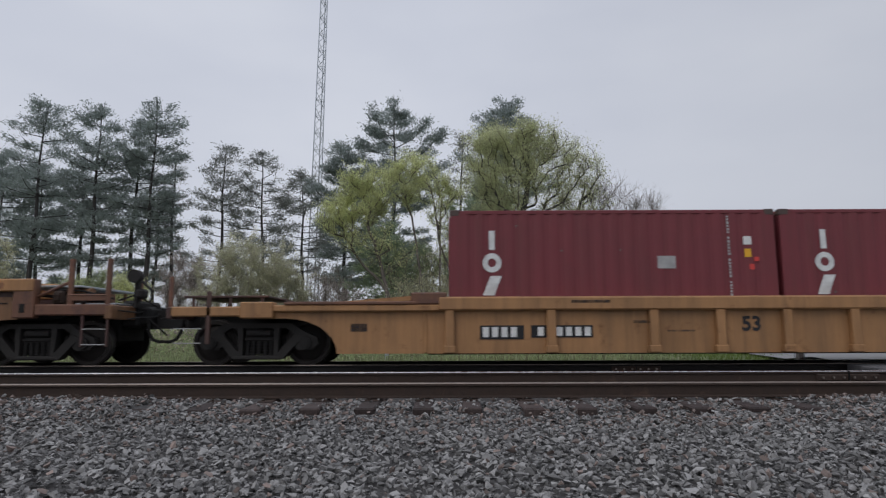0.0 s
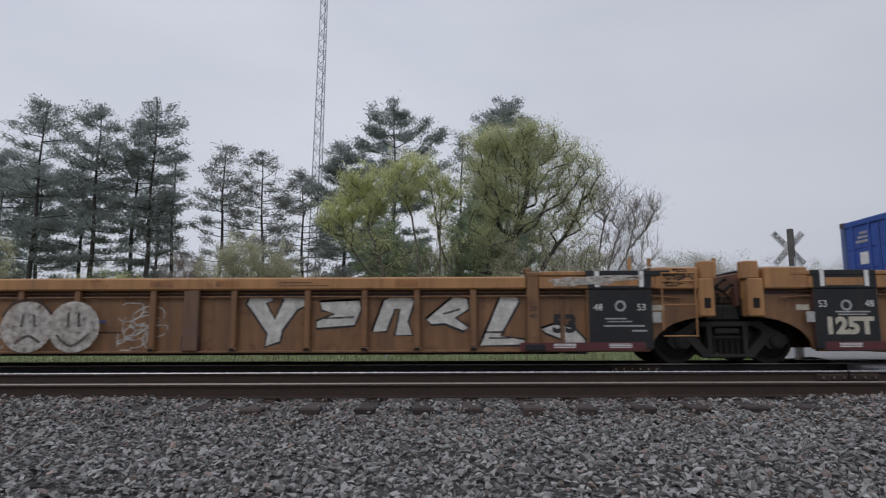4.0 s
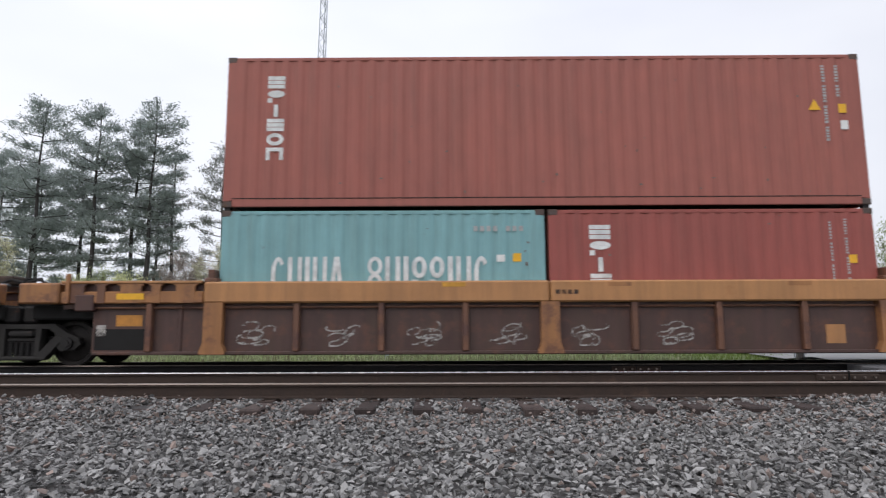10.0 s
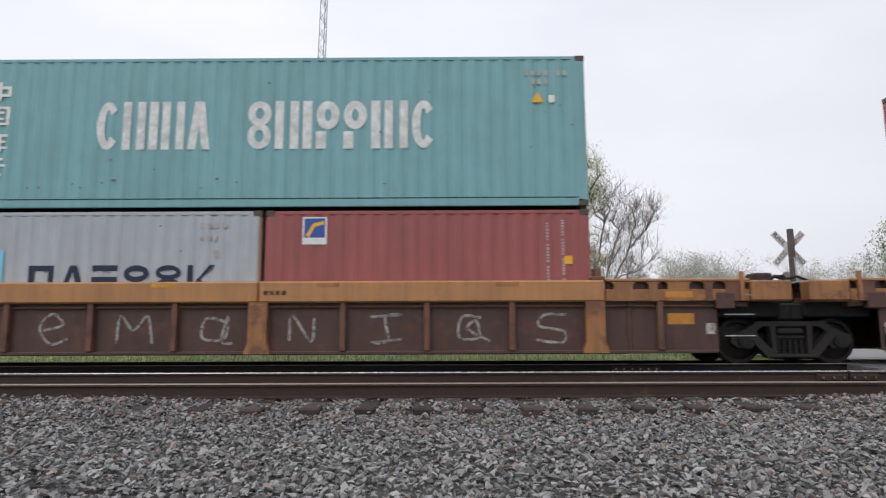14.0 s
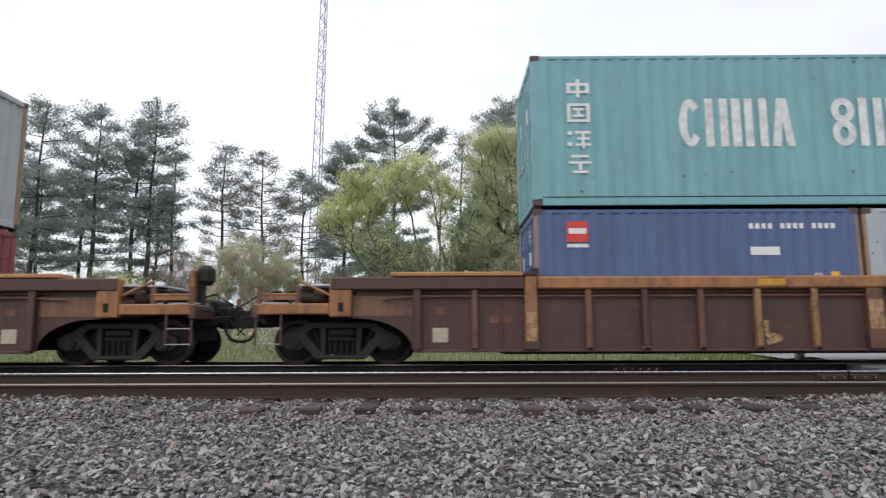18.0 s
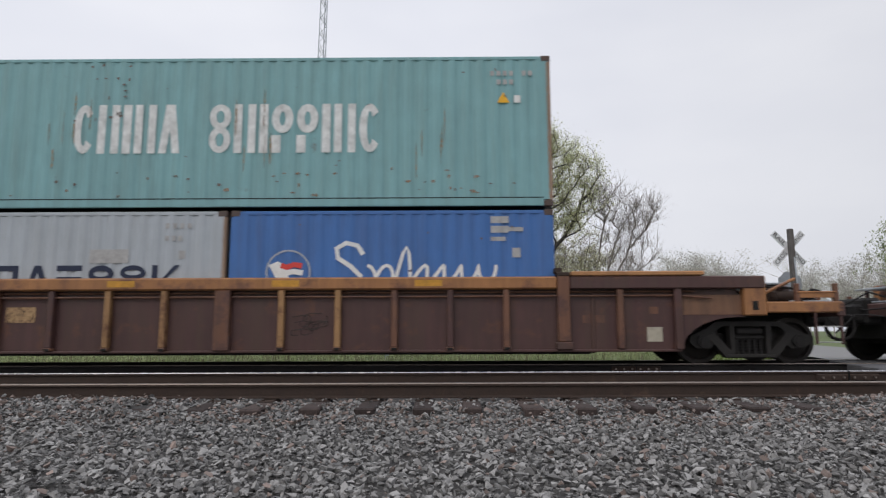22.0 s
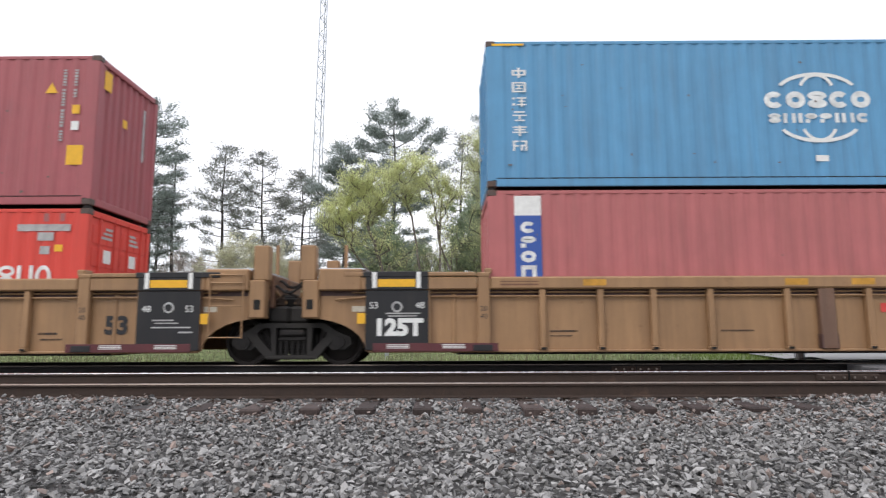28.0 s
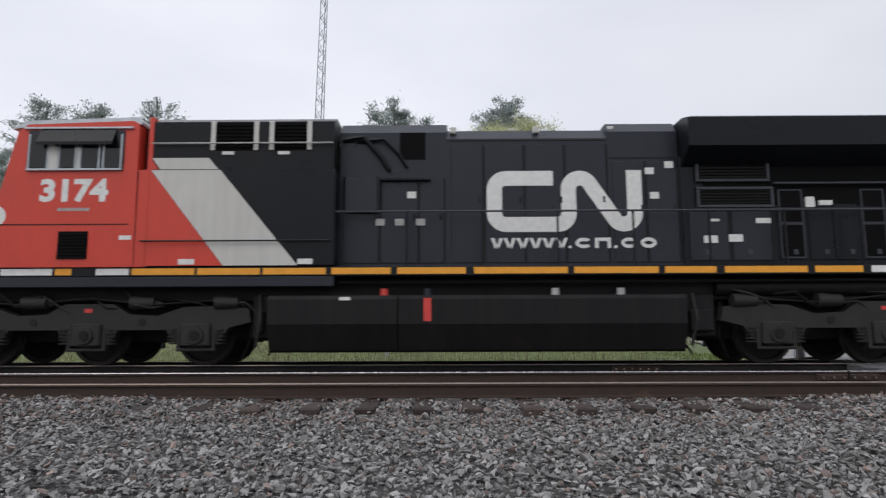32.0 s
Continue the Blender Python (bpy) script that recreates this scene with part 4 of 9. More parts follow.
def ribbed_well(u, label, body, chord, rib, left, right, fresh=False, plain=False, ribs=None, tall=1.88, marks=(), joint_bogie=True, stanchions=True):
    """A 53-foot well car unit with ribbed sides; its ends are 'joint' or 'coupler'."""
    c = thing("well_car", pose(u, TRACK_Y, 0), label, "well car", "cars of the train")
    ribs = ribs or sorted([0.0, *RIBS, *[-r for r in RIBS]])
    top = 1.60
    for sy in (-1, 1):
        yo, yi = sy * 1.275, sy * 1.235
        o = [(-8.35, 0.27), (8.35, 0.27)] + arch(8.35, 1)[1:] + [(9.5, 0.86), (9.5, 1.27), (-9.5, 1.27), (-9.5, 0.86)] + arch(-8.35, -1)[:0:-1]
        part("side_sheet", Shape().prism(o, 1, yi, yo), body, c)
        # dark brown strip: the top chord's shadow, put into the sheet's colour
        part("upper_sheet", Shape().box(-9.4, 9.4, sy * 1.228, sy * 1.24, 1.26, 1.40, 0.003), brown_paint if not plain else dark_paint, c)
        for x in ribs:
            w = 0.14 if x == 0 else 0.055
            z0 = 0.34 if x else 0.28
            coat = rib if not plain else (yellow_rib if 1.0 < abs(x) < 2.2 else brown_rib if (int(x * 100) + int(-u)) % 3 else brown_paint)
            coat = centre_post if x == 0 and not plain else coat
            part("rib", Shape().box(x - w, x + w, sy * 1.27, sy * (1.395 if x else 1.405), z0, 1.37, 0.014), coat, c)
            part("rib_foot", Shape().box(x - w - 0.015, x + w + 0.015, sy * 1.27, sy * 1.402, 0.285, 0.34 if x else 0.55, 0.01), rib if x else brown_paint, c)
        for sx in (-1, 1):
            part("corner_rib", Shape().box(sx * 6.09, sx * 6.31, sy * 1.27, sy * 1.41, 0.42 if plain else 0.28, 1.66, 0.016), rib if not plain else dull_orange if sx < 0 else brown_rib, c)
            if plain:
                part("rib_foot", Shape().box(sx * 6.05, sx * 6.35, sy * 1.27, sy * 1.415, 0.28, 0.42, 0.016), dark_paint, c)
                part("end_sheet", Shape().box(sx * 8.36, sx * 9.46, sy * 1.272, sy * 1.281, 0.90, 1.262, 0.003), tan_end, c)
            part("rib", Shape().box(sx * 7.17, sx * 7.28, sy * 1.27, sy * 1.395, 0.30, 1.37, 0.014), rib, c)
            part("rib", Shape().box(sx * 8.20, sx * 8.34, sy * 1.27, sy * 1.395, 0.28, 1.40, 0.014), brown_paint if not fresh else centre_post, c)
            k = Shape().box(sx * 6.08, sx * 6.32, sy * 1.12, sy * 1.42, 1.60, 1.68, 0.015).box(sx * 6.05, sx * 6.18, sy * 1.10, sy * 1.40, 1.66, 1.76, 0.015)
            part("container_guide", k, rib if not plain else rail_side, c)
            part("chord_end", Shape().box(sx * 6.32, sx * (8.42 if (left if sx < 0 else right) == "joint" else 9.84), sy * 1.18, sy * 1.42, 1.37, 1.60, 0.02), chord if not plain else brown_paint, c)
            part("top_plate", Shape().box(sx * 6.34, sx * 8.75, sy * 0.95, sy * 1.43, 1.61, 1.69, 0.015), chord if not plain else orange_beam, c)
        part("top_chord", Shape().box(-6.08, 6.08, sy * 1.24, sy * 1.42, 1.37, top, 0.03), chord if not plain else dull_orange, c)
        part("bottom_chord", Shape().box(-8.3, 8.3, sy * 1.24, sy * 1.36, 0.24, 0.285, 0.01), rib if not plain else brown_paint, c)
        part("air_pipe", Shape().tube([(-8.6, sy * 1.30, 1.325), (0, sy * 1.30, 1.32), (8.6, sy * 1.30, 1.325)], 0.014, sides=6), body if not plain else brown_rib, c)
        for x in ribs:
            if x:
                part("drain_slot", Shape().box(x - 0.05, x + 0.05, sy * 1.395, sy * 1.406, 0.286, 0.33, 0.003), dark_gap, c)
        part("conduit", Shape().tube([(-8.9, sy * 1.33, 1.20), (-8.2, sy * 1.33, 1.25), (-4, sy * 1.33, 1.245), (0, sy * 1.33, 1.25), (4, sy * 1.33, 1.245), (8.2, sy * 1.33, 1.25), (8.9, sy * 1.33, 1.20)], 0.018, sides=6), body if not plain else brown_rib, c)
    well_floor(c, 6.7, body)
    for way, kind in ((-1, left), (1, right)):
        if kind == "joint":
            joint_end(c, way, body, chord, tall, 1 if way > 0 else -1, stanchions)
            if not plain:
                e = sorted((way * 7.20, way * 8.34))
                part("panel", Shape().box(e[0], e[1], -1.412, -1.398, 0.29, 1.36, 0.004), black_panel, c, "black stencilled panel")
                part("panel_top", Shape().box(e[0] - 0.05, e[1] + 0.35 * (way > 0) , -1.44, -1.40, 1.60, 1.70, 0.01).box(e[0], e[1], -1.436, -1.42, 1.37, 1.60, 0.004), black_panel, c)
                bars(c, chord if not fresh else yellow_mark, [(e[0] + 0.22, e[1] - 0.24, 1.42, 1.56)], -1.4385)
                bars(c, white_mark, [(e[0] + 0.12, e[0] + 0.2, 1.40, 1.69), (e[1] - 0.22, e[1] - 0.14, 1.40, 1.69)], -1.4415)
                m = (e[0] + e[1]) / 2
                if way < 0:
                    lettering("125T", 0.40, m + 0.02, 0.56, -1.4135, white_mark if fresh else cream_mark, c, bold=0.022, width=0.84)
                    bars(c, grey_mark, [(m - 0.2, m + 0.42, 0.93, 0.955), (m - 0.16, m + 0.36, 0.885, 0.905)], -1.4135)
                    lettering("53", 0.17, m - 0.42, 1.03, -1.4135, white_mark, c)
                    lettering("48", 0.17, m + 0.42, 1.03, -1.4135, white_mark, c)
                else:
                    bars(c, grey_mark, [(m - 0.28, m + 0.1, 0.82, 0.845), (m - 0.24, m + 0.2, 0.77, 0.79), (m - 0.3, m + 0.42, 0.69, 0.715), (m + 0.2, m + 0.46, 0.60, 0.63)], -1.4135)
                    lettering("48", 0.17, m - 0.40, 0.98, -1.4135, white_mark, c)
                    lettering("53", 0.17, m + 0.38, 0.98, -1.4135, white_mark, c)
                part("emblem", Shape().ring(m, 1.06, 0.10, 0.10, 0.035, -1.4135), grey_mark, c)
        else:
            coupler_end(c, way, body, chord if fresh else dull_orange if plain else brown_rib, (1.97 if not fresh else tall) if not plain else 1.46, box_on_top=fresh, stand=not plain)
        if not plain:
            e = sorted((way * 5.95, way * 8.2))
            part("stencil_plate", Shape().box(e[0], e[1], -1.418, -1.403, 0.26, 0.41, 0.003), dark_red, c)
            part("stencil", Shape().box(way * 6.05, way * 6.4, -1.43, -1.41, 0.27, 0.38, 0.01), black_panel, c)
            for d in (6.75, 7.75):
                bars(c, white_mark, [(way * d - 0.2, way * d + 0.2, 0.345 + 0.028 * q, 0.36 + 0.028 * q) for q in (-1, 0, 1)], -1.4195)
            bars(c, cream_mark, [(way * 8.75 - 0.17, way * 8.75 + 0.15, 1.02, 1.12)] if kind == "coupler" else [(way * 8.48 - 0.12, way * 8.48 + 0.12, 0.98, 1.08)], -1.284)
            bars(c, grey_mark if not fresh else yellow_mark, [(way * 8.42 - 0.07, way * 8.42 + 0.09, 0.76, 0.95)], -1.4)
        else:
            bars(c, pale_sticker, [(way * 7.85 - 0.14, way * 7.85 + 0.14, 0.42, 0.68)], -1.285)
            bars(c, brown_rib, [(way * 7.85 - 0.08, way * 7.85 + 0.08, 0.92, 1.05), (way * 6.75 - 0.2, way * 6.75 + 0.2, 0.76, 0.9)], -1.285)
    if not plain:
        if right:
            lettering("53", 0.44, 6.78, 0.60, -1.2875, black_mark, c, bold=0.02)
        lettering("20", 0.13, -6.2, 0.98, -1.412, black_mark, c)
        lettering("40", 0.13, -6.2, 0.84, -1.412, black_mark, c)
        lettering("20", 0.13, 6.2, 0.98, -1.412, black_mark, c)
        lettering("40", 0.13, 6.2, 0.84, -1.412, black_mark, c)
        bars(c, brown_rib, [(1.6, 2.2, 1.49, 1.52), (1.6, 2.5, 1.44, 1.46), (-5.9, -5.2, 1.44, 1.47), (-5.9, -5.2, 1.50, 1.52)], -1.4225)
        bars(c, spray_black, [(5.35, 5.7, 0.58, 0.62), (5.4, 5.8, 0.48, 0.51), (-1.9, -1.3, 0.60, 0.63), (-5.0, -4.5, 0.60, 0.63), (-5.0, -4.6, 0.52, 0.54)], -1.284)
    for way, kind in ((-1, left), (1, right)):
        if kind == "coupler" and not plain:
            for a, b2 in ((6.46, 7.04), (8.43, 9.3)):
                part("reflector", Shape().box(way * a, way * b2, -1.4245, -1.419, 1.42, 1.53, 0.002), reflector if fresh else dull_orange, c)
            for a, b2, z in ((7.9, 8.12, 1.08), (7.4, 7.7, 0.52), (7.8, 8.15, 0.46), (8.7, 9.3, 1.14), (8.75, 9.0, 1.06), (6.9, 7.1, 1.08)):
                part("stencil", Shape().box(way * a, way * b2, -1.2835, -1.276, z, z + 0.03, 0.001), spray_black, c)
    for x in ((-4.4, -0.75, 0.45, 3.7) if not plain else (-2.1, 0.9, 3.5)):
        part("reflector", Shape().box(x, x + (0.42 if not plain else 0.5), -1.4245, -1.419, 1.43, 1.545, 0.002), reflector if fresh or plain else dull_orange, c)
    for draw in marks:
        draw(c)
    bogie_x = []
    if right == "coupler":
        bogie_x.append(9.70)
    if left == "coupler":
        bogie_x.append(-9.70)
    elif joint_bogie:
        bogie_x.append(-9.76)
    for x in bogie_x:
        bogie(c, x)
    MOVING.append((c, u, 0.0))
    return c


def beam_well(u, label, left, right, blackish=False, marks=()):
    """A well car unit with a deep orange side beam over dark, sparsely ribbed sheets."""
    c = thing("well_car", pose(u, TRACK_Y, 0), label, "well car", "cars of the train")
    for sy in (-1, 1):
        part("side_sheet", Shape().box(-8.35, 8.35, sy * 1.235, sy * 1.265, 0.25, 1.16, 0.012), dark_paint, c)
        part("bottom_chord", Shape().box(-8.3, 8.3, sy * 1.24, sy * 1.35, 0.21, 0.27, 0.012), dark_paint, c)
        part("side_beam", Shape().box(-6.28, -0.01, sy * 1.22, sy * 1.43, 1.14, 1.53, 0.03), orange_beam, c)
        part("side_beam", Shape().box(0.01, 6.28, sy * 1.22, sy * 1.43, 1.14, 1.53, 0.03), orange_beam, c)
        part("conduit", Shape().tube([(-8.3, sy * 1.31, 1.06), (0, sy * 1.31, 1.07), (8.3, sy * 1.31, 1.06)], 0.022, sides=6), brown_rib, c)
        for x in (-4.6, -3.06, -1.53, 1.53, 3.06, 4.6, -7.28, 7.28):
            part("rib", Shape().box(x - 0.055, x + 0.055, sy * 1.26, sy * 1.385, 0.27, 1.15, 0.014), brown_rib, c)
        for x in (-6.1, 0.0, 6.1):
            s = Shape().prism([(x - 0.17, 1.15), (x - 0.17, 0.42), (x - 0.23, 0.27), (x - 0.23, 0.22), (x + 0.23, 0.22), (x + 0.23, 0.27), (x + 0.17, 0.42), (x + 0.17, 1.15)], 1, sy * 1.26, sy * 1.42)
            part("post", s, dull_orange, c)
        for sx in (-1, 1):
            part("end_beam", Shape().box(sx * 6.30, sx * 8.9, sy * 1.22, sy * 1.40, 1.14, 1.36, 0.02), dull_orange if not (blackish and sx > 0) else brown_rib, c)
            part("top_plate", Shape().box(sx * 6.32, sx * 8.9, sy * 0.95, sy * 1.43, 1.50, 1.55, 0.012), orange_beam if not (blackish and sx > 0) else dull_orange, c)
            part("end_block", Shape().box(sx * 8.92, sx * 9.66, sy * 1.10, sy * 1.43, 1.14, 1.52, 0.03), dull_orange, c)
            for x, w in ((6.62, 0.17), (7.16, 0.08), (7.62, 0.19), (8.16, 0.07), (8.62, 0.15)):
                part("gusset", Shape().prism([(sx * (x - w - 0.07), 1.50), (sx * (x + w + 0.07), 1.50), (sx * (x + w), 1.45), (sx * (x + w), 1.15), (sx * (x - w), 1.15), (sx * (x - w), 1.45)], 1, sy * 1.36, sy * 1.412), dull_orange if x < 8 and not (blackish and sx > 0) else brown_rib, c)
            # this car's right end takes darker colours than its left
            if blackish and sx > 0:
                part("end_sheet", Shape().box(6.30, 8.34, sy * 1.264, sy * 1.268, 0.27, 1.14, 0.001), blackish_paint, c)
            part("hanger_block", Shape().box(sx * 8.28, sx * 8.62, sy * 1.24, sy * 1.425, 1.00, 1.30, 0.02), brown_paint, c)
            part("recess", Shape().box(sx * 6.34, sx * 8.88, sy * 1.2, sy * 1.3, 1.34, 1.50, 0.01), brown_paint, c)
            part("container_guide", Shape().box(sx * 6.12, sx * 6.24, sy * 1.10, sy * 1.38, 1.53, 1.76, 0.015).box(sx * 6.05, sx * 6.3, sy * 1.15, sy * 1.40, 1.53, 1.60, 0.01), brown_rib, c)
    well_floor(c, 6.7, dark_paint)
    for way, kind in ((-1, left), (1, right)):
        X = lambda d: way * d
        part("end_bolster", Shape().box(X(8.4), X(9.6), -1.1, 1.1, 0.86, 1.14, 0.03), dark_gap, c)
        part("deck_plate", Shape().box(X(8.4), X(9.55), -1.05, 1.05, 1.50, 1.54, 0.01), galvanised, c)
        bars(c, orange_mark if not (blackish and way > 0) else brown_rib, [(X(7.68) - 0.24, X(7.68) + 0.24, 0.73, 0.93)], -1.270)
        bars(c, yellow_mark if way < 0 else orange_mark, [(X(7.62) - 0.25, X(7.62) + 0.25, 1.21, 1.32)], -1.4145)
        bars(c, spray_white, [(X(8.2) - 0.07, X(8.2) + 0.10, 0.55, 0.75)], -1.270)
        if kind == "coupler":
            coupler_end(c, way, dark_paint, dull_orange if way < 0 else brown_paint, 1.95, brake=way > 0)
            part("grating", Shape().box(X(9.7), X(11.2), -0.95, 0.95, 1.30, 1.33, 0.006), galvanised, c)
        else:
            part("joint_casting", Shape().box(X(9.5), X(9.83), -0.62, 0.62, 0.80, 1.48, 0.05).box(X(9.55), X(9.83), -1.0, 1.0, 0.80, 1.12, 0.04), cast_steel, c)
            part("hose", Shape().tube([(X(9.4), -1.0, 1.52), (X(9.6), -0.95, 1.62), (X(9.84), -0.95, 1.56)], 0.03, sides=6).tube([(X(9.6), -0.7, 1.5), (X(9.74), -0.7, 1.66), (X(9.84), -0.7, 1.64)], 0.03, sides=6), dark_gap, c)
            part("stanchion", Shape().box(X(8.72), X(8.79), -1.46, -1.39, 1.14, 1.68, 0.008), dull_orange, c)
            if way > 0:
                part("valve_box", Shape().box(X(9.25), X(9.6), -0.9, -0.5, 1.52, 1.70, 0.03), rail_side, c)
                ladder(c, X(8.42), X(8.95), -1.40, (0.52, 0.90, 1.25))
        if way < 0 and kind == "joint":
            bars(c, dark_gap, [(-8.3, -7.34, 0.30, 0.68)], -1.270)
    for x in (-1.95, 1.05, 4.3):
        part("reflector", Shape().box(x, x + 0.42, -1.4345, -1.429, 1.42, 1.50, 0.002), reflector if x < 0 else dull_orange, c)
    bars(c, spray_black, [(0.1 + 0.11 * k, 0.18 + 0.11 * k, 1.28, 1.36) for k in range(4)], -1.4345)
    for draw in marks:
        draw(c)
    if right == "coupler":
        bogie(c, 9.86)
    bogie(c, -9.83)
    MOVING.append((c, u, 0.0))
    return c


def low_well(u, label):
    """A lower ochre well car with stepped ends."""
    c = thing("well_car", pose(u, TRACK_Y, 0), label, "well car", "cars of the train")
    for sy in (-1, 1):
        o = [(-8.15, 0.22), (8.15, 0.22)] + [(x, z) for x, z in arch(8.15, 1, 0.22, 0.86, 0.95)[1:]] + [(9.6, 0.86), (9.6, 1.0), (-9.6, 1.0), (-9.6, 0.86)] + arch(-8.15, -1, 0.22, 0.86, 0.95)[:0:-1]
        part("side_sheet", Shape().prism(o, 1, sy * 1.235, sy * 1.275), yellow_low, c)
        for x in (-6.1, -4.26, -2.41, -1.21, 0.0, 1.21, 2.41, 4.26, 6.1):
            part("rib", Shape().box(x - 0.08, x + 0.08, sy * 1.27, sy * 1.40, 0.24, 1.0, 0.014), yellow_low, c)
            part("rib_foot", Shape().box(x - 0.11, x + 0.11, sy * 1.27, sy * 1.41, 0.23, 0.36, 0.012), yellow_low, c)
        part("top_chord", Shape().box(-6.3, 6.3, sy * 1.2, sy * 1.42, 0.99, 1.24, 0.03), yellow_low, c)
        for sx in (-1, 1):
            part("end_chord", Shape().box(sx * 6.3, sx * 9.3, sy * 1.2, sy * 1.40, 0.98, 1.10, 0.02), yellow_low, c)
            part("end_plate", Shape().box(sx * 6.7, sx * 9.1, sy * 0.9, sy * 1.42, 1.10, 1.16, 0.015), brown_rib, c)
            part("container_guide", Shape().box(sx * 6.15, sx * 6.8, sy * 1.05, sy * 1.40, 1.10, 1.32, 0.02), brown_rib, c)
            part("end_block", Shape().box(sx * 9.3, sx * 9.9, sy * 1.1, sy * 1.42, 0.86, 1.16, 0.02), yellow_low, c)
            part("end_sill", Shape().box(sx * 9.9, sx * 11.2, sy * 1.15, sy * 1.36, 0.90, 1.08, 0.02), yellow_low, c)
            part("stanchion", Shape().box(sx * 10.45, sx * 10.53, sy * 1.3, sy * 1.36, 0.4, 1.36, 0.01), dark_paint, c)
        bars(c, spray_black, [(-7.9, -7.6, 0.62, 0.76)], -1.284)
    well_floor(c, 6.5, yellow_low)
    bars(c, black_panel, [(-5.55, -4.75, 0.47, 0.72), (-4.62, -3.5, 0.50, 0.72)], -1.286)
    bars(c, white_mark, [(-5.5 + 0.17 * k, -5.39 + 0.17 * k, 0.51, 0.69) for k in range(4)] + [(-4.5 + 0.17 * k, -4.39 + 0.17 * k, 0.53, 0.69) for k in range(6)], -1.2885, "number_mark")
    lettering("53", 0.36, -0.62, 0.62, -1.286, black_mark, c, bold=0.012)
    bars(c, spray_black, [(-2.2, -1.7, 0.60, 0.63), (-3.9, -3.2, 1.12, 1.17), (-2.8, -2.5, 0.75, 0.8)], -1.4225)
    for way in (-1, 1):
        X = lambda d: way * d
        part("end_bolster", Shape().box(X(8.6), X(9.9), -1.1, 1.1, 0.86, 1.02, 0.03), dark_gap, c)
        part("walkway", Shape().box(X(9.5), X(11.1), -1.0, 1.0, 1.26, 1.30, 0.008), dark_paint, c)
        for xx in (9.6, 10.2, 10.9):
            for yy in (-0.95, 0.95):
                part("walkway_post", Shape().box(X(xx), X(xx + 0.05), yy - 0.025, yy + 0.025, 1.0, 1.27, 0.006), dark_paint, c)
        part("centre_sill", Shape().box(X(9.6), X(11.3), -0.35, 0.35, 0.70, 1.02, 0.02), dark_gap, c)
        part("end_beam", Shape().box(X(11.14), X(11.26), -1.36, 1.36, 0.86, 1.08, 0.02), dark_paint, c)
        ladder(c, X(10.6), X(11.1), -1.37, (0.42, 0.68))
        coupler(c, X(11.5), way)
        bogie(c, X(9.66))
    MOVING.append((c, u, 0.0))
    return c


def plate_marks(x0, dark=True):
    """The car's reporting marks as bars on dark plates, at x0."""
    def draw(c):
        bars(c, black_panel, [(x0, x0 + 0.66, 0.80, 1.02), (x0 + 0.74, x0 + 1.62, 0.80, 1.02)], -1.284, "number_plate")
        bars(c, white_mark, [(x0 + 0.08 + 0.145 * k, x0 + 0.15 + 0.145 * k, 0.85, 0.97) for k in range(4)] + [(x0 + 0.81 + 0.135 * k, x0 + 0.875 + 0.135 * k, 0.85, 0.97) for k in range(6)], -1.2875, "numbers")
        bars(c, spray_black, [(x0 + 0.8, x0 + 1.3, 0.72, 0.75)], -1.2875)
    return draw


def white_plate(x, w=0.5, z0=0.68, z1=0.98, mat=None):
    def draw(c):
        part("stencil_plate", Shape().box(x - w / 2, x + w / 2, -1.2795, -1.2740, z0, z1, 0.001), mat or spray_white, c)
        bars(c, grey_mark, [(x - w / 2 + 0.04, x + w / 2 - 0.04, z0 + 0.05 + 0.06 * k, z0 + 0.07 + 0.06 * k) for k in range(4)], -1.2803)
    return draw


def cross_mark(x):
    def draw(c):
        y = -1.2845
        part("emblem", Shape().stroke([(x - 0.15, 0.70), (x + 0.15, 0.94)], 0.07, y).stroke([(x - 0.15, 0.94), (x + 0.15, 0.70)], 0.07, y - 0.001), dark_red, c)
        bars(c, blue_mark, [(x - 0.32, x - 0.16, 0.80, 0.83), (x + 0.16, x + 0.32, 0.80, 0.83)], y)
    return draw


# ---------------------------------------------------------------- the train, from its front to its rear
def box_paint(name, colour, streak=0.25, rust=0.0, vary=0.10, **k):
    return paint(name, colour, streak, rust, rough=0.55, vary=vary, **k)


tex_red = box_paint("maroon_container_paint", (0.18, 0.036, 0.044), 0.25)
cma_navy = box_paint("navy_container_paint", (0.024, 0.036, 0.115), 0.2)
plain_blue = box_paint("royal_blue_container_paint", (0.036, 0.088, 0.34), 0.2, vary=0.07)
triton_brown = box_paint("brown_red_container_paint", (0.335, 0.108, 0.085), 0.3)
triton_maroon = box_paint("maroon_red_container_paint", (0.345, 0.112, 0.11), 0.25)
teal = box_paint("teal_container_paint", (0.185, 0.385, 0.415), 0.35, 0.0, streak_colour=(0.11, 0.24, 0.23))
teal_worn = box_paint("weathered_teal_container_paint", (0.20, 0.385, 0.405), 0.45, 0.05, streak_colour=(0.15, 0.22, 0.20))
red_brown = box_paint("brick_red_container_paint", (0.31, 0.082, 0.068), 0.3)
bright_red = box_paint("bright_red_container_paint", (0.64, 0.062, 0.045), 0.15, vary=0.08)
crimson = box_paint("crimson_container_paint", (0.46, 0.045, 0.075), 0.2)
pale_grey = box_paint("light_grey_container_paint", (0.39, 0.425, 0.46), 0.3, streak_colour=(0.31, 0.30, 0.28))
grey_green = box_paint("grey_container_paint", (0.40, 0.435, 0.45), 0.35, 0.02, streak_colour=(0.36, 0.33, 0.25))
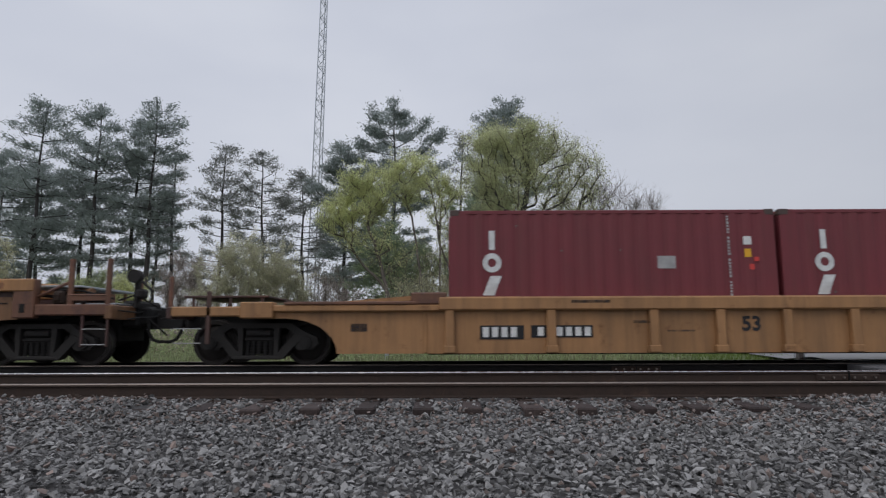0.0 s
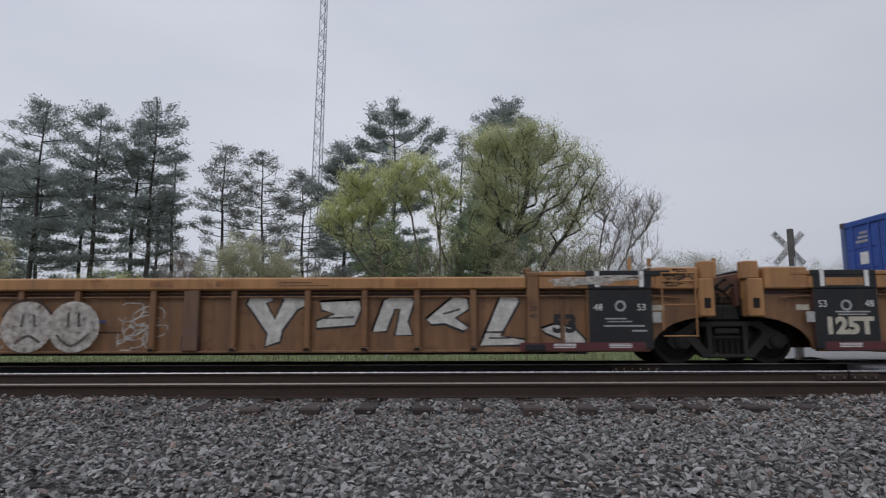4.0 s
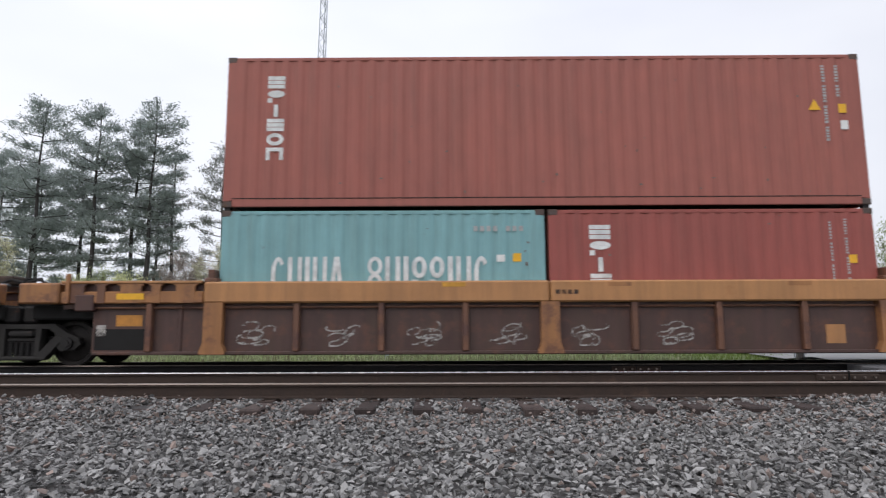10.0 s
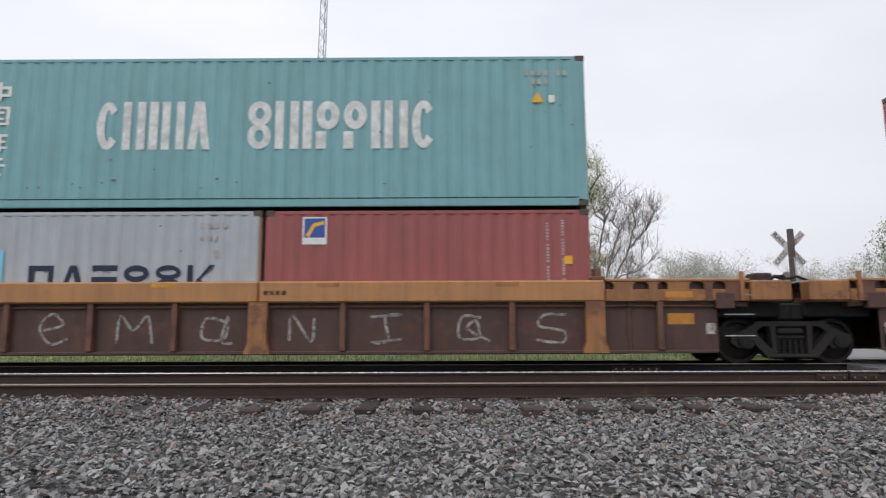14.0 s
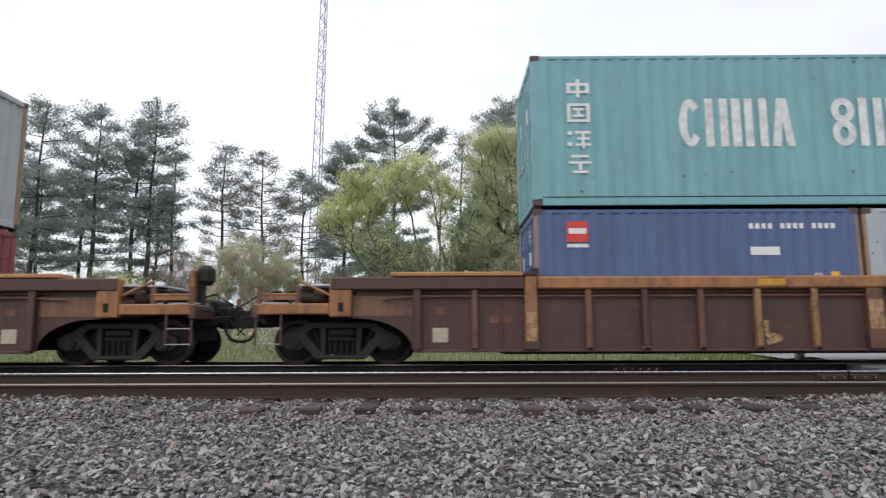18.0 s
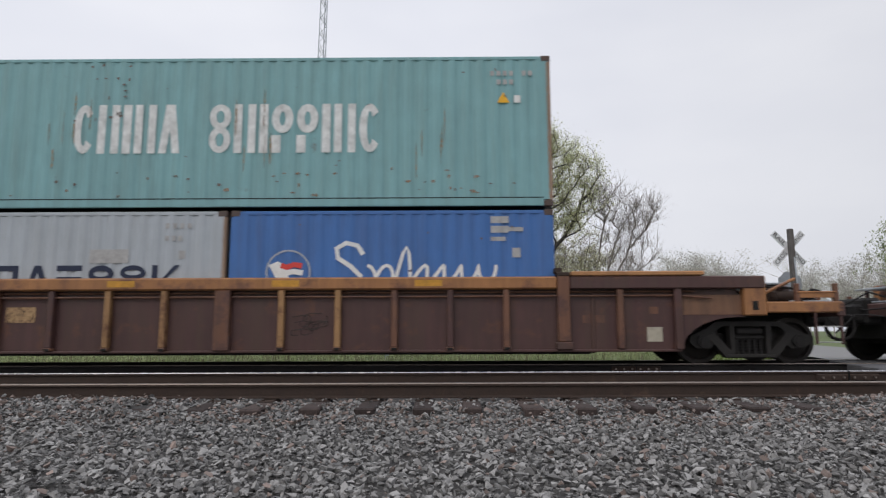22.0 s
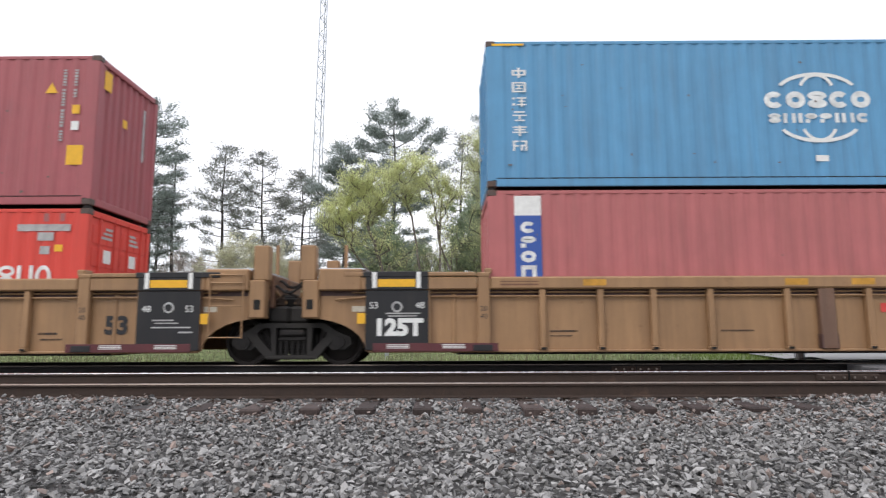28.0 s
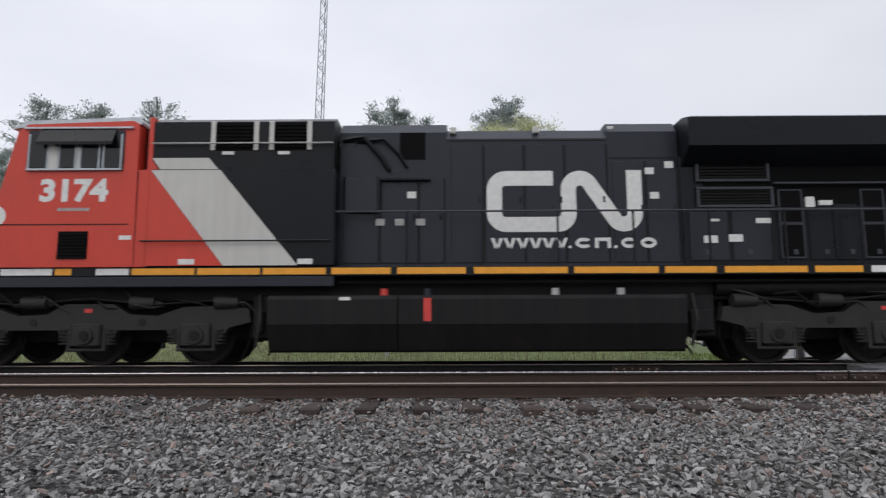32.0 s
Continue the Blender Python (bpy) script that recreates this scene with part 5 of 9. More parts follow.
rusty_grey = box_paint("rust_streaked_grey_container_paint", (0.50, 0.52, 0.51), 0.75, 0.12, streak_colour=(0.40, 0.31, 0.17), rust_colour=(0.30, 0.15, 0.07))
dull_blue = box_paint("dull_blue_container_paint", (0.085, 0.13, 0.26), 0.4, 0.02)
saf_blue = box_paint("mid_blue_container_paint", (0.055, 0.155, 0.40), 0.3)
deep_blue = box_paint("bright_blue_container_paint", (0.028, 0.22, 0.53), 0.2)
sea_blue = box_paint("sea_blue_container_paint", (0.10, 0.285, 0.48), 0.25)
faded_red = box_paint("faded_red_container_paint", (0.42, 0.13, 0.13), 0.25)
sea_green = box_paint("sea_green_container_paint", (0.14, 0.43, 0.37), 0.3)
wine = box_paint("wine_red_container_paint", (0.36, 0.098, 0.110), 0.25)
tarp_blue = box_paint("worn_blue_container_paint", (0.042, 0.165, 0.40), 0.4, 0.08)
brick = box_paint("brick_red_faded_container_paint", (0.32, 0.095, 0.092), 0.3)
dark_red_box = box_paint("dark_red_container_paint", (0.245, 0.062, 0.068), 0.3)
rust_post_dark = box_paint("deep_rusted_post_paint", (0.19, 0.10, 0.065), 0.5, 0.5, rust_colour=(0.11, 0.045, 0.025))
rust_post = box_paint("rusty_post_paint", (0.29, 0.19, 0.13), 0.5, 0.4)

L20, L40, H86, H96 = 6.058, 12.192, 2.591, 2.896
Z0 = 0.29
faded_navy = sprayed("faded_navy_field", (0.022, 0.026, 0.036), 0.9, 4.0)
faded_brown = sprayed("faded_brown_lettering", (0.16, 0.085, 0.062), 0.62, 5.0)


def ids(fx=0.86, top=0.9, low=0.05, second=True):
    out = [id_column(fx, low, top)]
    if second:
        out.append(id_column(fx + 0.047, 0.42, top + 0.02, dash=0.07, w=0.06))
    return out


BLOCK_TAG = [[(-6.95, 0.98), (-6.5, 1.0), (-6.3, 0.9)], [(-6.62, 0.98), (-6.6, 0.66), (-6.68, 0.52)], [(-6.2, 1.05), (-6.18, 0.66), (-5.85, 0.62)], [(-5.75, 0.98), (-5.4, 0.76), (-5.2, 0.92), (-4.95, 0.95)],
             [(-5.5, 0.62), (-5.2, 0.8), (-5.0, 0.72)], [(-4.9, 1.02), (-4.85, 0.7)], [(-4.4, 1.0), (-4.8, 0.85), (-4.4, 0.62), (-4.25, 0.46)]]

# cars
low_well(6.15, "ochre low-sided well car, worn paint, loaded with maroon boxes")
B = -17.37
ribbed_well(B, "rust-stained yellow well car with graffiti and ribbed sides", yellow_worn, yellow_chord, yellow_worn, "joint", "coupler", marks=[
    plate_marks(3.22), white_plate(-2.95 + 0.0, 0.5), cross_mark(-1.9),
    lambda c: scribble(c, spray_white, 1.25, 2.05, 0.30, 1.12, -1.286, 3, 9, 0.035),
    lambda c: [strokes(c, m, BLOCK_TAG, w, (lambda x, d=d: on_ribs(x) - d)) for m, w, d in ((spray_black, 0.22, 0.0), (spray_green, 0.13, 0.006))],
    lambda c: [tag(c, spray_black, -4.05, -3.2, 0.32, 0.60, -1.286, 8, 3, 0.04), tag(c, spray_black, -4.0, -3.3, 0.86, 1.05, -1.286, 18, 4, 0.03), tag(c, spray_black, -5.75, -4.9, 0.62, 0.95, -1.286, 19, 4, 0.03)],
    lambda c: [tag(c, spray_black, -2.0, -1.15, 0.55, 0.75, -1.286, 9, 5, 0.03), tag(c, spray_black, -1.9, -1.15, 0.34, 0.52, -1.286, 29, 5, 0.03)],
    lambda c: [tag(c, spray_black, -0.95, -0.2, 0.5, 0.85, -1.286, 10, 3, 0.035), tag(c, spray_black, -0.8, -0.25, 0.92, 1.05, -1.286, 11, 3, 0.025), tag(c, spray_black, 0.25, 0.98, 0.6, 1.1, -1.286, 12, 4, 0.035), strokes(c, spray_black, [[(-1.0, 0.45), (-0.5, 0.55), (-0.15, 0.5)], [(-0.6, 0.3), (-0.5, 0.75)]], 0.04, -1.286)],
    lambda c: bars(c, spray_white, [(-4.0 + 0.2 * k, -3.86 + 0.2 * k, 1.42, 1.55) for k in range(9)], -1.4225, "graffiti"),
    lambda c: part("data_plate", Shape().box(7.52, 7.95, -1.286, -1.282, 0.62, 0.88, 0.001), white_mark, c),
    lambda c: bars(c, black_panel, [(7.56, 7.91, 0.66, 0.84)], -1.2875)])
# outlines of the fat sprayed forms, one to a bay
WILD = [[(0.99, 1.12), (1.04, 1.25), (1.44, 1.25), (1.45, 1.19), (1.32, 1.14), (1.5, 0.83), (1.66, 1.18), (1.65, 1.24), (2.04, 1.24), (2.04, 1.09), (1.9, 1.03), (1.63, 0.65), (1.6, 0.45), (1.34, 0.36), (1.38, 0.59), (1.07, 1.03)],
        [(2.33, 1.15), (3.04, 1.18), (3.07, 1.03), (2.95, 0.74), (2.27, 0.69), (2.27, 0.8), (2.61, 0.94), (2.36, 1.02)],
        [(3.29, 0.61), (3.5, 1.18), (3.65, 1.25), (3.99, 1.25), (4.03, 1.15), (3.92, 0.8), (4.0, 0.56), (3.71, 0.55), (3.8, 1.03), (3.68, 1.03), (3.53, 0.63)],
        [(4.27, 0.83), (4.78, 1.25), (5.01, 1.21), (5.04, 1.03), (4.78, 0.86), (5.03, 0.68), (4.95, 0.63), (4.6, 0.77), (4.37, 0.75)],
        [(5.25, 0.36), (5.63, 1.24), (5.92, 1.25), (5.95, 1.15), (5.6, 0.53), (6.05, 0.45), (6.02, 0.38)],
        [(6.36, 0.65), (6.63, 0.74), (6.95, 0.65), (7.14, 0.45), (7.16, 0.24), (6.74, 0.24), (6.79, 0.45), (6.44, 0.59)]]
ribbed_well(-36.97, "rust-stained yellow well car with large white graffiti, empty", yellow_worn, yellow_chord, yellow_worn, "joint", "joint", ribs=MIDDLE_RIBS, marks=[
    white_plate(-2.95, 0.5), cross_mark(-1.9),
    lambda c: filled(c, WILD, -1.2785),
    lambda c: strokes(c, spray_black, [[(2.42, 0.86), (2.95, 0.88)], [(4.57, 0.93), (4.88, 1.02)]], 0.035, -1.2815),
    lambda c: scribble(c, spray_white, 6.5, 8.15, 1.43, 1.60, -1.4445, 31, 8, 0.035),
    lambda c: scribble(c, spray_black, 8.5, 9.1, 1.42, 1.72, -1.4225, 32, 6, 0.035),
    lambda c: [part("graffiti", Shape().ring(x, 0.72, 0.47, 0.46, 0.47, -1.4165 + 0.001 * k, 0, 360, 28), spray_white, c, "sprayed white disc") for k, x in enumerate((-2.95, -2.1))],
    lambda c: strokes(c, spray_black, [[(-3.4, 0.9), (-3.2, 1.16), (-2.8, 1.2), (-2.5, 0.95)], [(-3.02, 0.95), (-3.05, 0.72)], [(-2.83, 0.95), (-2.8, 0.72)], [(-3.15, 0.42), (-2.92, 0.56), (-2.68, 0.44)], [(-2.2, 0.98), (-2.2, 0.72)], [(-2.02, 0.98), (-2.0, 0.72)], [(-2.4, 0.58), (-2.12, 0.38), (-1.8, 0.6)]], 0.045, -1.4195),
    lambda c: scribble(c, spray_white, -1.35, -0.45, 0.30, 1.15, -1.286, 21, 9, 0.03),
    lambda c: scribble(c, spray_white, -3.8, -3.45, 0.30, 0.75, -1.286, 22, 5, 0.04),
    lambda c: tag(c, spray_black, -7.0, -6.35, 0.55, 0.9, -1.2845, 23, 4, 0.035),
    lambda c: [tag(c, spray_black, -5.9, -5.3, 0.60, 0.85, -1.286, 24, 3, 0.035), tag(c, spray_black, -5.9, -5.4, 0.9, 1.1, -1.286, 25, 3, 0.03)]])
ribbed_well(-56.68, "rust-stained yellow well car with blue graffiti, empty", yellow_worn, yellow_chord, yellow_worn, "coupler", "joint", marks=[
    plate_marks(-5.85), white_plate(2.55, 0.5), cross_mark(1.6),
    lambda c: strokes(c, spray_blue, [[(-1.95, 0.4), (-1.9, 1.05), (-1.4, 1.1), (-1.55, 0.8), (-1.85, 0.75), (-1.35, 0.65), (-1.4, 0.4), (-1.95, 0.45)],
                                      [(-1.05, 1.15), (-1.0, 0.5), (-0.7, 0.4), (-0.45, 1.0), (-0.4, 0.45)], [(-0.5, 0.75), (0.0, 1.1), (0.2, 0.7), (-0.2, 0.65), (-0.3, 0.9), (0.0, 0.4)],
                                      [(0.35, 0.4), (0.4, 1.1), (0.7, 0.85), (0.9, 0.45), (1.2, 0.38), (1.6, 0.7), (1.9, 1.1)], [(1.5, 0.6), (1.8, 0.4), (2.3, 0.38), (2.5, 0.7), (2.3, 0.95)],
                                      [(2.4, 0.5), (2.8, 0.6), (2.95, 1.05), (2.6, 0.95)], [(3.0, 0.4), (3.2, 1.1), (3.4, 0.55)], [(3.3, 0.6), (3.7, 0.7), (3.8, 1.05), (3.5, 0.9), (3.6, 0.5), (4.0, 0.42)],
                                      [(4.1, 0.5), (4.3, 1.1), (4.7, 1.05), (4.5, 0.7), (4.9, 0.38), (5.4, 0.55)]], 0.10, on_ribs),
    lambda c: scribble(c, spray_white, -3.0, -2.2, 0.30, 1.12, -1.286, 31, 9, 0.03),
    lambda c: scribble(c, spray_white, -7.0, -6.3, 0.45, 1.10, -1.286, 32, 7, 0.03),
    lambda c: bars(c, spray_white, [(-7.9 + 0.17 * k, -7.78 + 0.17 * k, 1.43, 1.56) for k in range(9)], -1.4225, "graffiti"),
    lambda c: [tag(c, black_mark, 4.28, 4.98, 0.72, 1.02, -1.2885, 33, 5, 0.045), tag(c, black_mark, 4.25, 5.0, 0.36, 0.66, -1.2885, 34, 3, 0.045)]])

C_LABEL = "dark brown well car, orange side beam"
beam_well(-80.37, C_LABEL + " and chalk tags", "joint", "coupler", True, [
    lambda c: [scribble(c, thin_white, x - 0.34, x + 0.34, 0.36, 0.80, -1.275, 40 + k, 4, 0.035) for k, x in enumerate((-5.35, -3.8, -2.25, -0.75, 0.75, 2.25))],
    lambda c: bars(c, orange_beam, [(5.0, 5.35, 0.38, 0.72)], -1.275)])
beam_well(-100.11, C_LABEL + " and faded painted lettering", "joint", "joint", False, [
    lambda c: [bars(c, faded_navy, [(0.4, 1.45, 0.32, 0.92), (1.62, 2.9, 0.32, 0.92)], -1.274),
               part("marking", Shape().patch(0.5, 1.35, 0.70, 0.83, -1.2765).patch(0.86, 1.02, 0.42, 0.70, -1.2765).patch(1.65, 2.05, 0.70, 0.83, -1.2765).patch(1.7, 1.84, 0.42, 0.70, -1.2765)
                    .stroke([(2.1, 0.42), (2.75, 0.83)], 0.15, -1.2765).stroke([(2.1, 0.83), (2.75, 0.42)], 0.15, -1.2775), faded_brown, c)],
    lambda c: lettering("53", 0.34, -5.2, 0.45, -1.275, black_mark, c, bold=0.01)])
SPRAYED = [[(-0.15, 0.22), (0.1, 0.2), (-0.2, 0.1), (-0.15, -0.25), (0.2, -0.2), (0.15, 0.05), (-0.05, 0.0)], [(-0.15, 0.0), (0.2, 0.1), (0.0, 0.3), (-0.22, 0.05), (0.0, -0.25), (0.3, -0.15)],
           [(-0.3, -0.25), (-0.25, 0.25), (0.0, 0.0), (0.25, 0.25), (0.35, -0.25)], [(0.15, 0.15), (-0.2, 0.2), (-0.25, -0.15), (0.15, -0.15), (0.2, 0.25), (0.1, -0.2), (0.3, -0.25)],
           [(-0.25, -0.2), (-0.2, 0.25), (0.15, -0.22), (0.2, 0.22)], [(-0.3, 0.22), (0.3, 0.26), (0.0, 0.22), (0.05, -0.2), (-0.25, -0.24), (0.3, -0.18)],
           [(0.2, 0.2), (-0.15, 0.22), (-0.2, -0.15), (0.15, -0.15), (0.1, 0.15), (-0.05, 0.0), (0.35, -0.22)], [(0.3, 0.25), (-0.1, 0.25), (-0.2, 0.05), (0.25, -0.05), (0.2, -0.25), (-0.25, -0.2)]]
beam_well(-119.74, C_LABEL + ", white sprayed letters", "coupler", "joint", False, [
    lambda c: [strokes(c, chalk, [[(x + p, 0.66 + q) for p, q in SPRAYED[k]]], 0.05, -1.278) for k, x in enumerate((-5.3, -3.8, -2.3, -0.78, 0.8, 2.3, 3.85, 5.3))]])

PLAIN = "brown single well car with rusty ribs"
ribbed_well(-143.35, PLAIN + " and a pale green tag", brown_paint, orange_beam, brown_rib, "coupler", "coupler", plain=True, marks=[
    lambda c: scribble(c, spray_green, 1.2, 1.95, 0.32, 1.15, -1.286, 51, 14, 0.06),
    lambda c: scribble(c, spray_white, 5.3, 6.0, 0.40, 1.15, -1.286, 52, 9, 0.03),
    lambda c: strokes(c, worn_tan, [[(-1.95, 0.40), (-1.70, 0.48), (-1.93, 0.56), (-1.93, 0.80)]], 0.10, -1.286, "worn_patch"),
    lambda c: bars(c, worn_tan, [(7.80, 8.17, 0.95, 1.15), (7.88, 8.16, 0.55, 0.95)], -1.286, "worn_patch"),
    lambda c: bars(c, worn_tan, [(-0.13, 0.13, 0.64, 1.17)], -1.4075, "worn_patch"),
    lambda c: bars(c, worn_tan, [(-6.29, -6.11, 0.44, 0.96)], -1.4125, "worn_patch")])
ribbed_well(-166.92, PLAIN + " and white scrawl", brown_paint, orange_beam, brown_rib, "coupler", "coupler", plain=True, marks=[
    lambda c: part("brake_stand", Shape().box(11.12, 11.22, -0.95, -0.75, 1.05, 1.62, 0.02).box(11.1, 11.4, -1.0, -0.7, 1.50, 1.88, 0.08), cast_steel, c),
    lambda c: part("stand_plate", Shape().box(11.04, 11.12, -1.12, -0.9, 1.1, 1.78, 0.02), dull_orange, c),
    lambda c: scribble(c, spray_white, -6.0, -5.35, 0.40, 1.10, -1.286, 53, 9, 0.03),
    lambda c: scribble(c, spray_black, -4.0, -3.4, 0.55, 0.95, -1.286, 54, 6, 0.03)])
ribbed_well(-190.47, PLAIN + ", yellow paint on posts", brown_paint, orange_beam, brown_rib, "coupler", "coupler", plain=True, marks=[
    lambda c: bars(c, worn_tan, [(-4.0, -3.45, 0.80, 1.08)], -1.286, "worn_patch"),
    lambda c: bars(c, worn_tan, [(-6.29, -6.11, 0.46, 1.30)], -1.4125, "worn_patch"),
    lambda c: scribble(c, spray_black, 1.25, 1.9, 0.55, 0.95, -1.286, 55, 6, 0.025)])

CLEAN = "clean ochre-yellow well car, black end panels"
ribbed_well(-213.95, CLEAN, yellow_fresh, yellow_fresh, yellow_fresh, "joint", "coupler", fresh=True, tall=2.2, marks=[
    plate_marks(3.72), white_plate(-2.8, 0.5, 0.66, 0.86), cross_mark(-1.7),
    lambda c: part("data_plate", Shape().box(7.52, 7.98, -1.286, -1.282, 0.60, 0.92, 0.001), white_mark, c),
    lambda c: bars(c, black_panel, [(7.57, 7.93, 0.65, 0.87)], -1.2875),
    lambda c: part("emblem", Shape().ring(8.12, 0.80, 0.11, 0.11, 0.06, -1.284), white_mark, c)])
ribbed_well(-233.50, CLEAN + " and red painted mark", yellow_fresh, yellow_fresh, yellow_fresh, "joint", "joint", fresh=True, tall=2.2,
            ribs=MIDDLE_RIBS, marks=[
    lambda c: part("marking", Shape().patch(1.02, 1.65, 0.94, 1.10, -1.287).patch(1.24, 1.42, 0.50, 0.94, -1.287).patch(1.68, 2.02, 0.94, 1.10, -1.287).patch(1.84, 2.02, 0.50, 0.94, -1.287)
                   .stroke([(2.28, 0.50), (2.86, 1.10)], 0.17, -1.287).stroke([(2.28, 1.10), (2.86, 0.50)], 0.17, -1.2885), red_mark, c),
    white_plate(3.6, 0.52, 0.68, 0.88)])
ribbed_well(-253.18, CLEAN + ", by the locomotive", yellow_fresh, yellow_fresh, yellow_fresh, "coupler", "joint", fresh=True, tall=2.2, marks=[
    plate_marks(-5.75), white_plate(2.75, 0.5, 0.66, 0.86), cross_mark(1.65),
    lambda c: part("emblem", Shape().ring(-7.95, 0.80, 0.11, 0.11, 0.06, -1.284), white_mark, c)])

# boxes
TEX = [forms("IOX", worn_white, 0.10, 0.158, 0.37, 0.86, 0.15, 0.28, down=True), mark(grey_mark, (0.635, 0.69, 0.57, 0.66)), id_column(0.855, 0.1, 0.95),
       mark(white_mark, (0.90, 0.925, 0.74, 0.80)), mark(yellow_mark, (0.902, 0.922, 0.65, 0.71)), mark(red_mark, (0.93, 0.945, 0.62, 0.65), (0.915, 0.93, 0.56, 0.6))]
container("maroon twenty-foot container with a white brand mark", L20, H86, 3.09, 0.28, tex_red, doors="left", marks=TEX)
container("maroon twenty-foot container with a white brand mark", L20, H86, 9.24, 0.28, tex_red, doors="left", marks=TEX)
container("plain royal-blue twenty-foot container", L20, H86, B - 3.06, 0.40, plain_blue, post_mat=dull_blue, doors="left",
          marks=[*ids(0.855, 0.88), mark(white_mark, (0.895, 0.925, 0.44, 0.5)), mark(grey_mark, (0.80, 0.815, 0.88, 0.91))])
container("navy twenty-foot container with large white brand mark", L20, H86, B + 3.06, 0.40, cma_navy, post_mat=black_panel, doors="right",
          marks=[forms("CUW", worn_white, 0.165, 0.49, 0.38, 0.64, 0.14, 0.27), forms("CCU", worn_white, 0.535, 0.86, 0.38, 0.64, 0.14, 0.27), crescent(white_mark, (0.275, 0.69), (0.36, 0.88), (0.515, 0.90), 0.15), *ids(0.88, 0.92),
                 mark(white_mark, (0.925, 0.95, 0.55, 0.6)), mark(yellow_mark, (0.955, 0.97, 0.56, 0.60))])
u, z = -80.37, Z0
container("teal twenty-foot container, white name painted out in part", L20, H86, u - 3.06, z, teal_worn, doors="left",
          marks=[forms("CPIPW", worn_white, 0.155, 0.385, 0.40, 0.66, 0.16, 0.3), forms("8PIQQIPC", worn_white, 0.45, 0.83, 0.40, 0.66, 0.16, 0.3), id_row(0.78, 0.94, 0.86), mark(yellow_mark, (0.90, 0.925, 0.62, 0.68)), mark(white_mark, (0.85, 0.875, 0.62, 0.67))])
container("brown-red twenty-foot container with a stacked white mark", L20, H86, u + 3.06, z, red_brown, marks=[forms("ZQIZ", worn_white, 0.125, 0.19, 0.42, 0.89, 0.12, 0.26, down=True), *ids(0.865, 0.9), mark(yellow_mark, (0.915, 0.94, 0.60, 0.66))])
container("brown-red forty-foot container with a stacked white mark", L40, H96, u, z + H86 + 0.14, triton_brown, doors="left",
          marks=[forms("ZQIZOU", worn_white, 0.065, 0.092, 0.30, 0.875, 0.14, 0.26, down=True), id_column(0.942, 0.42, 0.92, w=0.08), id_column(0.963, 0.72, 0.92, w=0.08), triangle(0.925, 0.62), mark(yellow_mark, (0.962, 0.974, 0.60, 0.66)), mark(white_mark, (0.963, 0.975, 0.49, 0.55)), end_label(yellow_mark, 0.52, 0.80, 0.10, 0.23), end_label(yellow_mark, -0.62, -0.46, 0.84, 0.91), end_label(grey_mark, 0.86, 0.93, 0.45, 0.92)])
u = -100.11
HAM = [forms("PWUQPQC", worn_white, 0.11, 0.48, 0.42, 0.54, 0.20, 0.20), arc_mark(white_mark, [(0.50, 0.64), (0.53, 0.58), (0.60, 0.48), (0.66, 0.45)], 0.085), arc_mark(white_mark, [(0.50, 0.64), (0.515, 0.52), (0.53, 0.42)], 0.045),
       forms("8PO", worn_white, 0.73, 0.90, 0.42, 0.58, 0.12, 0.25), mark(grey_mark, (0.78, 0.945, 0.83, 0.88), (0.845, 0.895, 0.76, 0.82), (0.855, 0.885, 0.66, 0.72)), mark(yellow_mark, (0.90, 0.925, 0.68, 0.73)),
       mark(triton_maroon, (0.05, 0.066, 0.90, 0.96), (0.098, 0.114, 0.90, 0.96), (0.86, 0.876, 0.90, 0.96), (0.91, 0.926, 0.90, 0.96))]
container("bright red twenty-foot container with white brand mark", L20, H86, u - 3.06, Z0, bright_red, doors="right", marks=HAM)
container("crimson twenty-foot container with white brand mark", L20, H86, u + 3.06, Z0, crimson, marks=[forms("CWI", worn_white, 0.11, 0.265, 0.66, 0.85, 0.1, 0.3), *ids(0.875, 0.88), mark(yellow_mark, (0.92, 0.94, 0.62, 0.67))])
container("maroon forty-foot container with a stacked white mark", L40, H96, u, Z0 + H86 + 0.14, triton_maroon, doors="right",
          marks=[forms("ZQIZOU", worn_white, 0.063, 0.09, 0.30, 0.87, 0.14, 0.26, down=True), mark(yellow_mark, (0.025, 0.043, 0.14, 0.21)), id_column(0.942, 0.42, 0.9, w=0.08), id_column(0.963, 0.72, 0.9, w=0.08), triangle(0.965, 0.42), mark(yellow_mark, (0.960, 0.971, 0.64, 0.69)), mark(white_mark, (0.960, 0.973, 0.53, 0.6))])
u = -119.74
STAR = [mark(sky_mark, (0.065, 0.205, 0.40, 0.72)), arc_mark(white_mark, [(0.09, 0.52), (0.18, 0.52)], 0.09), arc_mark(white_mark, [(0.135, 0.42), (0.135, 0.66)], 0.09), arc_mark(white_mark, [(0.105, 0.44), (0.165, 0.60)], 0.06), arc_mark(white_mark, [(0.105, 0.60), (0.165, 0.44)], 0.06)]
MAE = [*STAR, forms("UWZQ8K", navy_mark, 0.276, 0.863, 0.40, 0.605, 0.2, 0.22), id_row(0.81, 0.90, 0.89), id_row(0.81, 0.87, 0.80), mark(grey_mark, (0.855, 0.875, 0.65, 0.71))]
container("light grey twenty-foot container with a pale blue star mark", L20, H86, u - 3.06, Z0, pale_grey, post_mat=rust_post, doors="left", marks=MAE)
